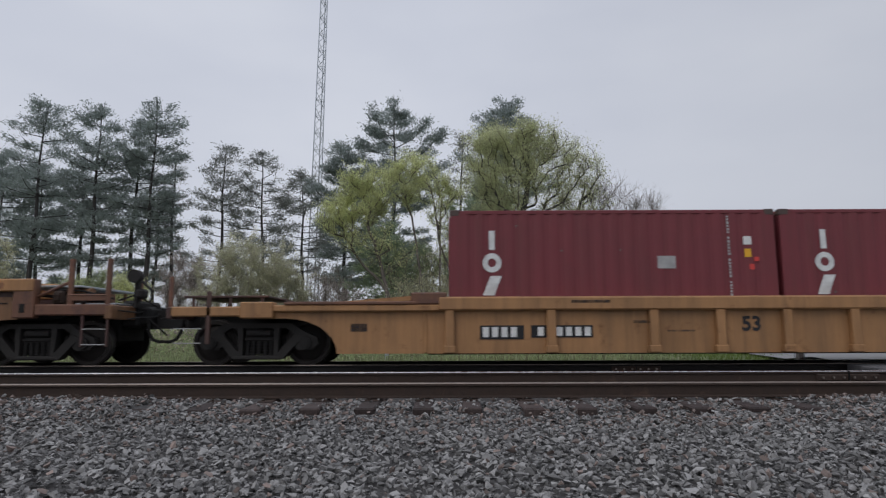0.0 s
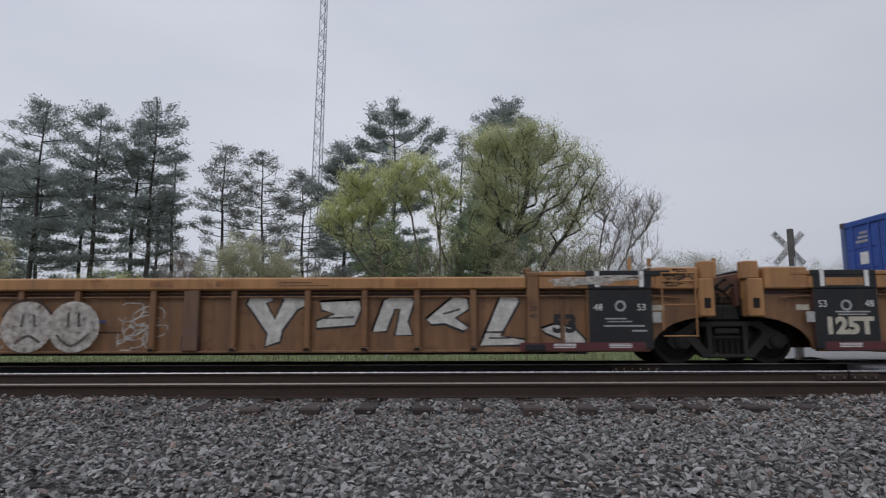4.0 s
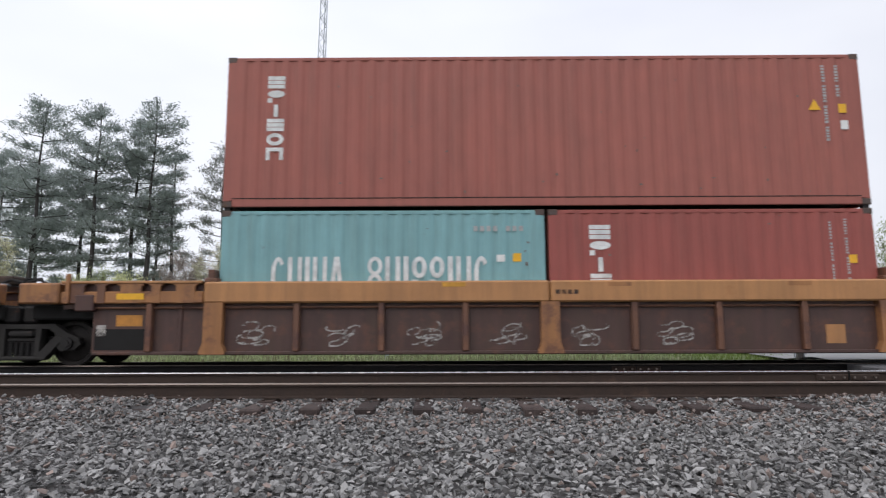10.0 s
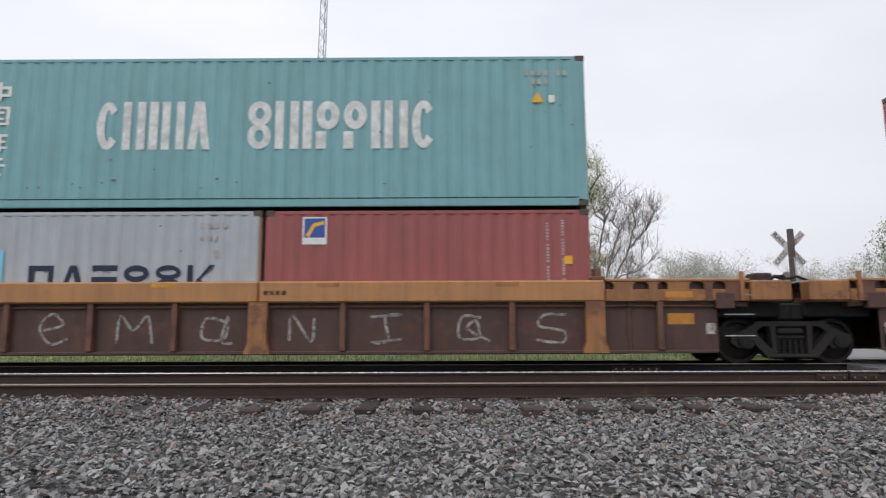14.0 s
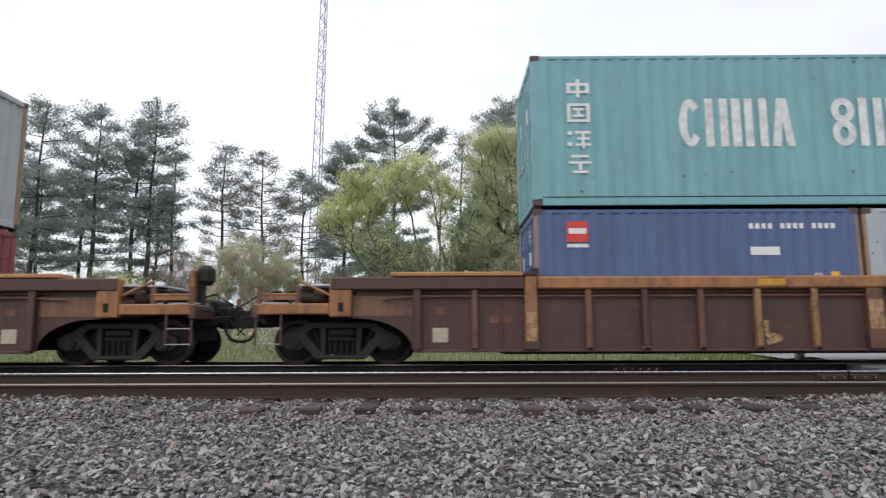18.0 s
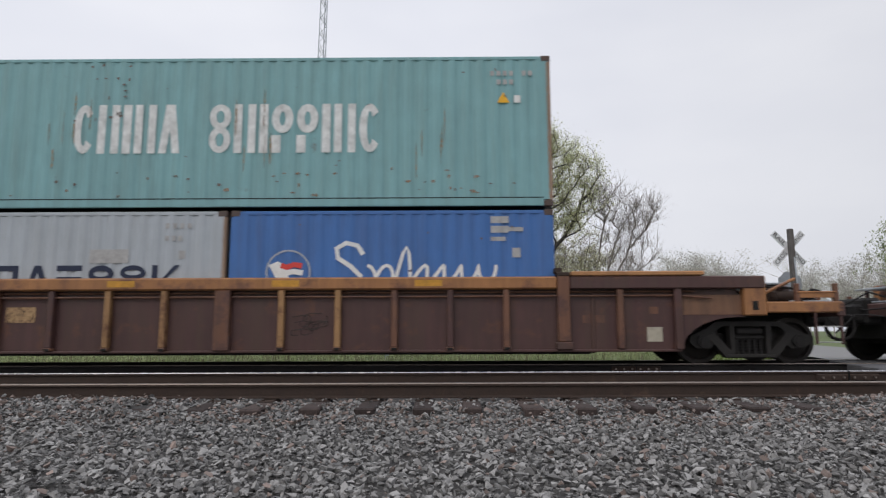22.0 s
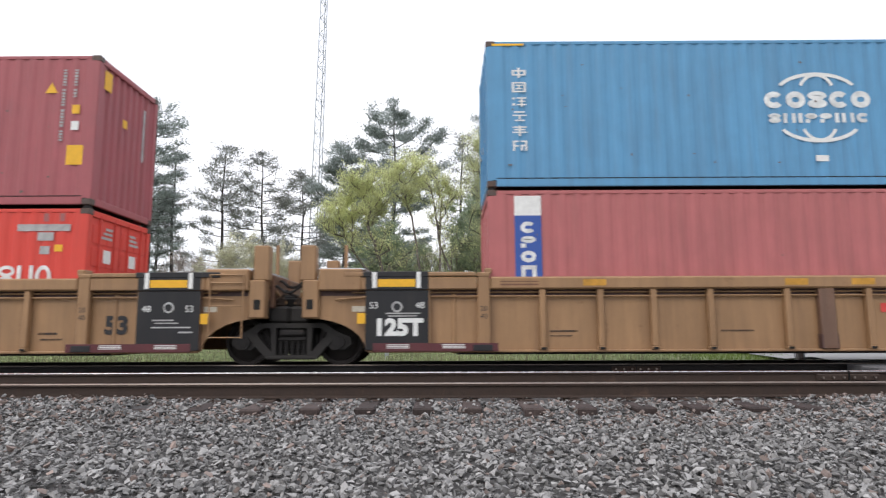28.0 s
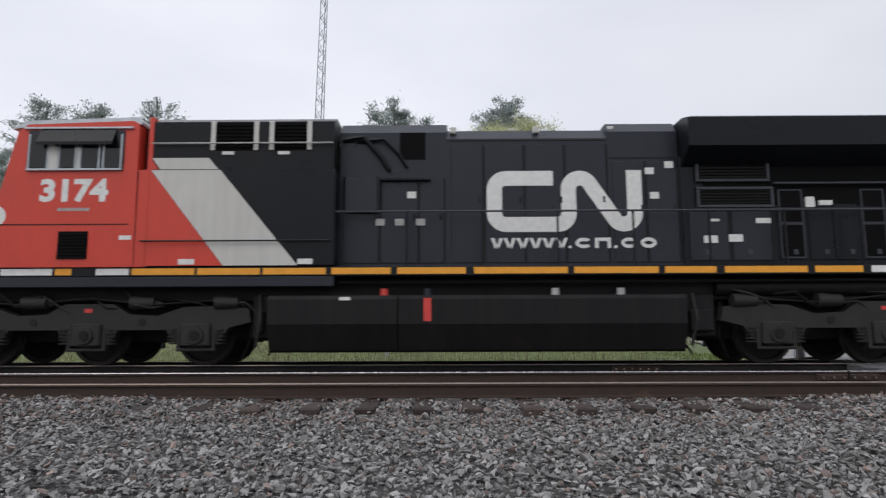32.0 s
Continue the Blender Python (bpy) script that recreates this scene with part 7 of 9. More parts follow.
for ty, zz in ((NEAR_Y, -0.214), (TRACK_Y, -0.196)):
    for k in range(-26, 27):
        r = random.Random(k * 3 + int(ty))
        t = new("tie", tie_me)
        t.parent = bed
        t.matrix_basis = pose(0.32 + 0.62 * k + r.uniform(-0.03, 0.03), ty + r.uniform(-0.10, 0.02), zz, 0.8 if ty == NEAR_Y else 0, 0, r.uniform(-1.5, 1.5))
        for sy in (-0.75, 0.75):
            q = new("tie_plate", plate_me)
            q.parent = t
            q.matrix_basis = pose(0, sy, 0)

# road and level crossing
rd = Shape()
edge = [(-20, -3.0), (4.0, 5.2), (7.0, 6.2), (15.6, 9.0), (19, 10.2), (29, 13.3), (60, 24), (140, 50)]
zz = [-0.5, -0.30, -0.03, -0.03, -0.22, -0.33, -0.44, -0.6]
for (y, x), z in zip(edge, zz):
    rd.v += [(x, y, z), (x + 7.4, y, z)]
rd.f = [[2 * i, 2 * i + 1, 2 * i + 3, 2 * i + 2] for i in range(len(edge) - 1)]
solid("road", rd, concrete, "pale worn road leading over the level crossing", "road", "structure")
for yy, (a, bb) in {0: (NEAR_Y - 0.66, NEAR_Y + 0.66), 1: (TRACK_Y - 0.66, TRACK_Y + 0.66), 2: (NEAR_Y + 0.86, TRACK_Y - 0.86)}.items():
    for k in range(3):
        w = (bb - a) / 3
        x0 = 6.35 + 0.32 * (a + w * k - 7.6)
        part("crossing_panel", Shape().box(x0, x0 + 7.0, a + w * k + 0.01, a + w * (k + 1) - 0.01, -0.2, -0.012, 0.012), asphalt, bed)

# ---------------------------------------------------------------- trackside things
post_wood = material("grey_weathered_wood", (0.12, 0.11, 0.105), 0.85, vary=0.3, scale=6.0, grain=0.006, streak=0.3)
sign_white = material("white_sign_sheeting", (0.80, 0.81, 0.82), 0.5, vary=0.06, scale=5.0, grain=0.0)
cb = thing("crossbuck_sign", pose(9.42, 17.0, 0), "white crossbuck with black words on a grey wooden post", "sign")
part("post", Shape().box(-0.067, 0.067, -0.22, -0.09, -0.5, 3.38, 0.012), post_wood, cb)
for turn, words in ((-47, ("RAIL", "ROAD")), (47, ("CROS", "SING"))):
    bl = part("blade", Shape().box(-0.60, 0.60, -0.02 - (0.012 if turn > 0 else 0), 0.0 - (0.012 if turn > 0 else 0), -0.095, 0.095, 0.004), sign_white, cb, at=pose(0, -0.01, 2.86) @ pose(0, 0, 0, 0, -turn, 0))
    for sx, word in zip((-0.36, 0.36), words):
        lettering(word, 0.17, sx, -0.06, -0.036, black_mark, bl, "word", width=0.42, bold=0.0)
part("backing_post", Shape().tube([(0.10, -0.2, -0.5), (0.03, -0.2, 2.6)], 0.03, sides=8), galvanised, cb)
st = thing("stop_sign", pose(10.5, 19.0, 0), "octagonal stop sign seen from its grey back", "sign")
part("plate", Shape().prism([(0.38 * math.cos(radians(22.5 + 45 * k)), 2.05 + 0.38 * math.sin(radians(22.5 + 45 * k))) for k in range(8)], 1, -0.006, 0.0), galvanised, st)
part("post", Shape().box(-0.03, 0.03, 0.0, 0.04, -0.5, 2.4, 0.006), galvanised, st)
eb = thing("equipment_box", pose(-2.0, 20.0, 0), "pale grey metal trackside equipment box on a post", "cabinet")
part("case", Shape().box(-0.29, 0.29, -0.2, 0.2, 0.55, 1.52, 0.03), galvanised, eb)
part("lid", Shape().box(-0.32, 0.32, -0.23, 0.23, 1.52, 1.58, 0.02), galvanised, eb)
part("post", Shape().box(0.02, 0.14, -0.06, 0.06, -0.6, 0.56, 0.012), galvanised, eb)
part("door", Shape().box(-0.25, 0.25, -0.215, -0.2, 0.62, 1.46, 0.006), sign_white, eb)

tw = thing("radio_tower", pose(-13.45, 62, -0.5, 0, 0.85, 0), "tall galvanised lattice radio tower", "tower")
WIDE = lambda z: 0.72 - 0.0087 * z
corners = [(math.cos(radians(a)), math.sin(radians(a))) for a in (-150, -30, 90)]
TOP = 52.0
for cx, cy in corners:
    part("leg", Shape().tube([(cx * WIDE(0), cy * WIDE(0), 0), (cx * WIDE(TOP), cy * WIDE(TOP), TOP)], 0.06, 0.045, 6), galvanised, tw)
part("footing", Shape().box(-1.1, 1.1, -1.1, 1.1, -0.4, 0.15, 0.04), concrete, tw)
for k in range(58):
    z0, z1 = 0.9 * k, 0.9 * (k + 1)
    if z1 > TOP:
        break
    for i in range(3):
        a, c2 = corners[i], corners[(i + 1) % 3]
        if k % 2:
            a, c2 = c2, a
        part("brace", Shape().tube([(a[0] * WIDE(z0), a[1] * WIDE(z0), z0), (c2[0] * WIDE(z1), c2[1] * WIDE(z1), z1)], 0.028, sides=4), galvanised, tw)
        if k % 2 == 0:
            part("brace", Shape().tube([(a[0] * WIDE(z0), a[1] * WIDE(z0), z0), (c2[0] * WIDE(z0), c2[1] * WIDE(z0), z0)], 0.024, sides=4), galvanised, tw)

# ---------------------------------------------------------------- trees
bark_dark = material("dark_pine_bark", (0.06, 0.054, 0.052), 0.9, vary=0.35, scale=3.0, grain=0.02, fine=20.0)
bark_grey = material("grey_brown_bark", (0.14, 0.12, 0.105), 0.9, vary=0.35, scale=3.0, grain=0.02, fine=20.0)
limb_grey = material("pale_grey_limb_bark", (0.25, 0.225, 0.21), 0.9, vary=0.3, scale=3.0, grain=0.0)
twig_grey = material("bare_twig_bark", (0.38, 0.35, 0.33), 0.9, vary=0.3, scale=3.0, grain=0.0)


def leaf_material(name, colour, island=0.2):
    return material(name, colour, 0.65, vary=0.25, scale=0.5, grain=0.0, island_vary=island, spec=0.2, fine=3.0, through_light=0.58)


# needles and far buds have the distance haze mixed into their colours
needle_mat = leaf_material("haze_paled_pine_needles", (0.31, 0.35, 0.33))
needle_green = leaf_material("fresh_pine_needles", (0.30, 0.36, 0.24))
needle_thin = leaf_material("sparse_pine_needles", (0.30, 0.31, 0.29))
leaf_bright = leaf_material("yellow_green_spring_leaves", (0.63, 0.655, 0.35))
leaf_green = leaf_material("fresh_green_spring_leaves", (0.33, 0.38, 0.20))
leaf_olive = leaf_material("olive_spring_buds", (0.52, 0.51, 0.34))
leaf_crown = leaf_material("pale_olive_young_leaves", (0.58, 0.60, 0.36))
leaf_pale = leaf_material("pale_blossom_buds", (0.54, 0.53, 0.38))
leaf_far = leaf_material("haze_paled_far_buds", (0.46, 0.45, 0.40), 0.1)
leaf_bare = leaf_material("reddish_grey_buds", (0.38, 0.33, 0.30))
grass_mat = leaf_material("spring_grass", (0.15, 0.20, 0.06))
weed_mat = leaf_material("dry_weeds", (0.20, 0.18, 0.11))


def quads(name, centres, lengths, widths, rng, up=0.0, flat=0.0):
    """Many small leaves: one bent-free quad each, turned at random."""
    n = len(centres)
    a = rng.normal(size=(n, 3))
    a[:, 2] = a[:, 2] * (1 - flat) + up
    a /= np.linalg.norm(a, axis=1)[:, None] + 1e-9
    b2 = np.cross(a, rng.normal(size=(n, 3)))
    b2 /= np.linalg.norm(b2, axis=1)[:, None] + 1e-9
    a *= lengths[:, None] / 2
    b2 *= widths[:, None] / 2
    v = np.stack([centres - a, centres + b2 - 0.1 * a, centres + a, centres - b2 - 0.1 * a], 1).reshape(-1, 3)
    me = bpy.data.meshes.new(name)
    me.vertices.add(4 * n)
    me.vertices.foreach_set("co", v.ravel())
    me.loops.add(4 * n)
    me.loops.foreach_set("vertex_index", np.arange(4 * n, dtype=np.int32))
    me.polygons.add(n)
    me.polygons.foreach_set("loop_start", np.arange(0, 4 * n, 4, dtype=np.int32))
    me.polygons.foreach_set("loop_total", np.full(n, 4, dtype=np.int32))
    me.update(calc_edges=True)
    return me


def sprays(name, centres, ways, lengths, widths, rng):
    """Needle tufts: one narrow blade each, pointing along its own way."""
    n = len(centres)
    a = ways + rng.normal(0, 0.55, (n, 3))
    a /= np.linalg.norm(a, axis=1)[:, None] + 1e-9
    b2 = np.cross(a, rng.normal(size=(n, 3)))
    b2 /= np.linalg.norm(b2, axis=1)[:, None] + 1e-9
    a *= lengths[:, None] / 2
    b2 *= widths[:, None] / 2
    v = np.stack([centres - a, centres + b2, centres + a, centres - b2], 1).reshape(-1, 3)
    me = bpy.data.meshes.new(name)
    me.vertices.add(4 * n)
    me.vertices.foreach_set("co", v.ravel())
    me.loops.add(4 * n)
    me.loops.foreach_set("vertex_index", np.arange(4 * n, dtype=np.int32))
    me.polygons.add(n)
    me.polygons.foreach_set("loop_start", np.arange(0, 4 * n, 4, dtype=np.int32))
    me.polygons.foreach_set("loop_total", np.full(n, 4, dtype=np.int32))
    me.update(calc_edges=True)
    return me


def pine(x, y, h, spread, start, seed, density=1.0, thin=False, label="tall dark green pine with layered boughs", ground=-0.55, needles=None):
    """A white pine: long level boughs that turn up at their ends into soft plumes of needles."""
    rng = np.random.default_rng(seed)
    t = thing("pine_tree", pose(x, y, ground, 0, 0, 0), label, "tree", "trees behind the track")
    lean = rng.normal(0, 0.25, 2)
    trunk = [(lean[0] * (k / 8) ** 2 + 0.1 * math.sin(k * 1.7 + seed), lean[1] * (k / 8) ** 2, h * k / 8) for k in range(9)]
    part("trunk", Shape().tube(trunk, 0.010 * h + 0.06, 0.03, 7), bark_dark, t)
    limbs, cen, way = Shape(), [], []
    z = h * start
    turn = rng.uniform(0, 6.28)

    def axis(z):
        f = min(z / h * 8, 7.999)
        i = int(f)
        p, q = Vector(trunk[i]), Vector(trunk[i + 1])
        return p + (q - p) * (f - i)

    def plume(p, d, n, size):
        c = np.array(p) + rng.normal(size=(n, 3)) * np.array([0.33, 0.33, 0.17]) * size
        cen.append(c)
        way.append(np.tile(np.array((d.x, d.y, d.z + 0.4)), (n, 1)))

    while z < h * 0.975:
        f = max(0.0, (z / h - start) / (1 - start))
        reach = spread * (0.60 + 0.40 * math.sin(math.pi * min(1.0, 0.1 + 0.75 * f))) * (1 - 0.80 * f ** 3.4) + 0.2
        for k in range(int(rng.integers(3, 6)) if not thin else int(rng.integers(2, 5))):
            turn += 2.4 + rng.normal(0, 0.4)
            if rng.random() < 0.2:
                continue
            r = reach * rng.uniform(0.45, 1.06)
            o = axis(z + rng.normal(0, 0.12))
            d = Vector((math.cos(turn), math.sin(turn), 0))
            rise = r * (rng.uniform(0.02, 0.28) + 0.55 * f ** 2)
            mid = o + d * r * 0.55 + Vector((0, 0, rise * 0.22))
            e = o + d * r + Vector((0, 0, rise))
            limbs.tube([o, mid, e], 0.014 + 0.010 * r, 0.008, 4, cap=False)
            side = d.cross(Vector((0, 0, 1)))
            m = max(4, int(r * (7.0 if not thin else 5.0) * density))
            tufts = [(rng.uniform(0.16 - 0.12 * f if not thin else 0.22, 1.0) ** 0.75, rng.normal(0, 0.26)) for _ in range(max(3, int(r * 1.7)))]
            for q in range(m):
                u, lean_ = tufts[q % len(tufts)]
                u = min(1.0, max(0.08, u + rng.normal(0, 0.05)))
                p = o + (mid - o) * (u / 0.55) if u < 0.55 else mid + (e - mid) * ((u - 0.55) / 0.45)
                off = (lean_ + rng.normal(0, 0.07)) * r * (1.15 - u)
                up = abs(off) * 0.18 + rng.uniform(0, 0.12)
                plume(p + side * off + Vector((0, 0, up)), (d + side * (1.2 if off > 0 else -1.2) * min(1.0, abs(off))).normalized(), 14 if not thin else 11, 0.8 + 0.35 * rng.random())
        z += rng.uniform(0.034, 0.060) * h * (1.0 - 0.42 * f)
    for q in range(7):
        plume(axis(h * rng.uniform(0.93, 1.0)), Vector((0, 0, 1)), 22, 0.6)
    tagged(part("branchwork", limbs, bark_dark, t), kind="stuff")
    cen, way = np.concatenate(cen), np.concatenate(way)
    me = sprays("crown", cen, way, rng.uniform(0.20, 0.42, len(cen)), rng.uniform(0.060, 0.110, len(cen)) * (1.0 if not thin else 0.85), rng)
    part("crown", me, needles or (needle_thin if thin else needle_mat), t)
    return t


def grown_tree(x, y, label, stems, lobes, leaf, leaves, size, seed, bark=None, base_r=0.16, twigs=5, ground=-0.45, name="tree", twig_len=0.7, leaf_spread=0.10, lift=0.4):
    """A tree whose limbs reach out from its stems into a few lobes of crown.
    stems: paths of points from the ground up; lobes: (x, y, z, rx, ry, rz, boughs, share of leaves)."""
    rng = np.random.default_rng(seed)
    t = thing(name, pose(x, y, ground), label, name, "trees behind the track")
    pos, par, way, far_ = [], [], [], []

    def add(p, parent):
        pos.append(np.array(p, float))
        par.append(parent)
        if parent < 0:
            way.append(np.array((0.0, 0.0, 1.0)))
            far_.append(0.0)
        else:
            d = pos[-1] - pos[parent]
            n = np.linalg.norm(d) + 1e-6
            way.append(d / n)
            far_.append(far_[parent] + n)
        return len(pos) - 1

    def run(start, goal, step, wander):
        """A limb that leaves along its parent's way and bends over to the goal."""
        p0, g = pos[start], np.array(goal, float)
        span = np.linalg.norm(g - p0)
        n = max(2, int(span / step))
        c = p0 + 0.5 * (g - p0) + (way[start] - (g - p0) / (span + 1e-6) + np.array((0, 0, 0.0))) * span * 0.17
        last = start
        for k in range(1, n + 1):
            u = k / n
            q = (1 - u) ** 2 * p0 + 2 * u * (1 - u) * c + u * u * g
            if k < n:
                q = q + rng.normal(0, wander * 0.6, 3)
            last = add(q, last)
        return last

    for path in stems:
        last = add(path[0], -1)
        for g in path[1:]:
            last = run(last, g, 0.5, 0.05)
    ends, share = [], []
    goals = []
    for lx, ly, lz, rx, ry, rz, count, amount in lobes:
        v = rng.normal(size=(count, 3))
        v /= np.linalg.norm(v, axis=1)[:, None]
        v *= rng.uniform(0.25, 1.12, count)[:, None]
        for q in v:
            goals.append((np.array((lx, ly, lz)) + q * np.array((rx, ry, rz)), amount))
    root = np.array(stems[0][0])
    goals.sort(key=lambda g: np.linalg.norm(g[0] - root))
    for g, amount in goals:
        P = np.array(pos)
        d = np.linalg.norm(P - g, axis=1)
        flat_d = np.hypot(P[:, 0] - g[0], P[:, 1] - g[1])
        cost = d + 0.25 * np.array(far_) + 2.2 * np.maximum(0, P[:, 2] - g[2] + 0.45 * flat_d) + 50 * (P[:, 2] < 1.4)
        ends.append(run(int(np.argmin(cost)), g, 0.55, 0.07))
        share.append(amount)
    n = len(pos)
    load = np.zeros(n)
    load[ends] += 1.0
    for i in range(n - 1, -1, -1):
        if par[i] >= 0:
            load[par[i]] += load[i]
    rad = np.maximum(0.009, base_r * (np.maximum(load, 0.6) / load.max()) ** 0.47)
    thick, thin_ = Shape(), Shape()
    kids = {}
    for i, q in enumerate(par):
        kids.setdefault(q, []).append(i)
    todo = list(kids.get(-1, []))
    while todo:
        i = todo.pop()
        chain = [i] if par[i] < 0 else [par[i], i]
        while True:
            nxt = kids.get(chain[-1], [])
            if not nxt:
                break
            nxt = sorted(nxt, key=lambda k: -load[k])
            todo += nxt[1:]
            chain.append(nxt[0])
        r0 = rad[chain[1] if len(chain) > 1 else i]
        (thick if r0 > 0.05 else thin_).tube([pos[k] for k in chain], r0, max(0.008, rad[chain[-1]] * 0.8), 7 if r0 > 0.05 else 4, cap=False)
    cen = []
    for e, amount in zip(ends, share):
        for q in range(twigs):
            up = e
            for _ in range(int(rng.integers(0, 4))):
                up = par[up] if par[up] > 0 else up
            d = rng.normal(size=3) * 0.62 + way[up] * 0.8 + np.array((0, 0, lift))
            d /= np.linalg.norm(d)
            L = twig_len * rng.uniform(0.5, 1.2)
            p0 = pos[up]
            p1 = p0 + d * L * 0.5 + rng.normal(0, 0.05, 3)
            p2 = p1 + (d + np.array((0, 0, 0.2))) * L * 0.5
            thin_.tube([p0, p2], 0.007, 0.0035, 3, cap=False)
            k = rng.poisson(leaves * amount)
            u = rng.uniform(0.15, 1.1, k)[:, None]
            cen.append(p0 + (p2 - p0) * u + rng.normal(size=(k, 3)) * leaf_spread)
    part("trunk", thick, bark or bark_grey, t)
    tagged(part("branchwork", thin_, bark_grey if bark is bark_dark else bark or bark_grey, t), kind="stuff")
    cen = np.concatenate(cen)
    if len(cen):
        part("crown", quads("crown", cen, rng.uniform(0.6, 1.1, len(cen)) * size, rng.uniform(0.35, 0.65, len(cen)) * size, rng), leaf, t)
    return t


# dark pines
for x, y, h, sp_, st_, sd in ((-37.3, 55, 22.6, 5.2, 0.34, 1), (-31.9, 55, 22.2, 4.9, 0.34, 2), (-26.9, 55, 22.6, 3.7, 0.36, 3), (-29.4, 57, 21.2, 3.9, 0.30, 17), (-42.6, 58, 18.6, 4.6, 0.2, 4), (-34.6, 58, 18.0, 3.2, 0.3, 5),
                              (-40.2, 60, 18.0, 4.4, 0.22, 16), (-27.6, 58, 15.0, 2.6, 0.34, 6)):
    pine(x, y, h, sp_, st_, sd, 0.95)
for x, y, h, sp_, st_, sd in ((-22.1, 60, 19.7, 4.0, 0.26, 7), (-17.9, 60, 19.1, 3.9, 0.25, 8), (-26.0, 58, 18.7, 1.6, 0.46, 9), (-14.0, 60, 17.0, 4.0, 0.3, 10)):
    pine(x, y, h, sp_, st_, sd, 1.6, True, "slender open pine with sparse grey-green needles")
for x, y, h, sp_, st_, sd in ((-5.0, 58, 23.4, 6.6, 0.24, 11), (-9.6, 58, 19.0, 4.6, 0.3, 12), (5.5, 58, 23.0, 5.4, 0.3, 13)):
    pine(x, y, h, sp_, st_, sd, 1.75)
pine(1.4, 60, 20.6, 2.9, 0.3, 14, 1.1, True, "slender open pine with sparse grey-green needles")
pine(3.3, 48, 12.8, 3.9, 0.16, 15, 1.5, label="low broad green pine behind the forked tree", needles=needle_green)
pine(-4.4, 47, 9.0, 3.6, 0.2, 18, 1.1, label="low broad green pine behind the bright tree", needles=needle_green)
# spring broadleaf trees: stems and crown lobes from the foot of each tree
grown_tree(-3.4, 38, "small tree with bright yellow-green spring leaves", [[(0, 0, 0), (-0.1, 0, 2.6), (-0.6, 0, 5.0), (-1.5, 0, 7.6)], [(0.3, 0.5, 0), (-0.2, 0.6, 3.4), (-1.6, 0.6, 5.0), (-2.8, 0.5, 6.8)]],
           [(-1.6, 0, 10.4, 1.5, 1.5, 0.9, 40, 1.3), (-2.9, 0, 8.7, 1.5, 1.6, 1.1, 50, 1.3), (-1.0, 0.4, 8.9, 1.3, 1.5, 1.0, 34, 1.1), (-3.7, 0, 7.6, 0.9, 1.2, 0.9, 20, 0.8), (-1.9, 0, 6.9, 1.8, 1.6, 1.1, 26, 0.6), (-0.1, 0, 6.0, 1.4, 1.4, 1.2, 22, 0.35)],
           leaf_bright, 25, 0.115, 21, base_r=0.13)
grown_tree(-0.5, 39, "tall tree with loose yellow-green spring leaves", [[(0, 0, 0), (0.1, 0, 4.0), (-0.1, 0, 8.0), (-0.6, 0, 10.4)], [(1.2, 0.4, 0), (0.9, 0.4, 4.4), (0.1, 0.3, 6.6), (0.2, 0, 9.2)], [(-1.2, -0.3, 0), (-1.1, -0.3, 4.4), (-1.7, 0, 8.4)]],
           [(-1.8, 0, 11.8, 1.5, 1.5, 0.8, 40, 1.25), (-3.0, 0, 10.9, 1.0, 1.3, 0.7, 24, 1.2), (-0.5, 0, 10.5, 1.6, 1.6, 1.1, 46, 1.1), (0.9, 0, 9.9, 1.0, 1.3, 1.1, 24, 0.8), (-2.0, 0, 9.9, 1.3, 1.4, 0.8, 26, 1.0), (-0.2, 0, 8.4, 1.5, 1.4, 1.0, 20, 0.6), (0.9, 0, 6.7, 1.3, 1.3, 1.3, 18, 0.55)],
           leaf_bright, 22, 0.11, 22, base_r=0.10)
grown_tree(4.8, 42, "large forked tree with olive spring buds", [[(0, 0, 0), (0.1, 0, 3.2), (-0.3, 0, 7.6), (-0.9, 0, 9.6), (-1.3, 0, 12.2)], [(1.2, 0.3, 0), (1.3, 0.3, 3.4), (2.0, 0.3, 6.2), (2.7, 0.2, 9.0), (3.3, 0, 12.0)], [(1.7, 0.3, 5.2), (3.2, 0.2, 7.4), (4.3, 0.1, 9.4), (5.0, 0, 11.4)], [(-0.2, 0, 7.2), (0.6, -0.3, 9.8), (0.9, -0.3, 13.0)]],
           [(-1.6, 0, 14.0, 1.7, 1.8, 1.2, 56, 1.2), (0.7, 0, 14.3, 1.8, 1.8, 1.2, 56, 1.1), (-2.3, 0, 11.8, 1.5, 1.7, 1.5, 46, 1.1), (0.5, 0, 11.8, 2.0, 2.0, 1.6, 60, 0.9), (2.9, 0, 13.4, 1.9, 1.8, 1.7, 54, 0.6), (4.2, 0, 12.0, 2.0, 1.8, 1.9, 56, 0.42), (5.3, 0, 11.0, 1.6, 1.5, 1.7, 40, 0.38), (-1.2, 0, 9.5, 1.8, 1.7, 1.3, 40, 0.9), (2.8, 0, 10.0, 2.0, 1.8, 1.2, 44, 0.45), (1.2, 0, 8.0, 2.2, 1.7, 1.2, 30, 0.7), (4.2, 0.4, 8.4, 1.8, 1.5, 1.1, 28, 0.6), (-1.8, 0.4, 7.6, 1.5, 1.5, 1.2, 26, 0.9)],
           leaf_crown, 28, 0.125, 24, bark_dark, base_r=0.30, twigs=6, twig_len=0.9, leaf_spread=0.16)
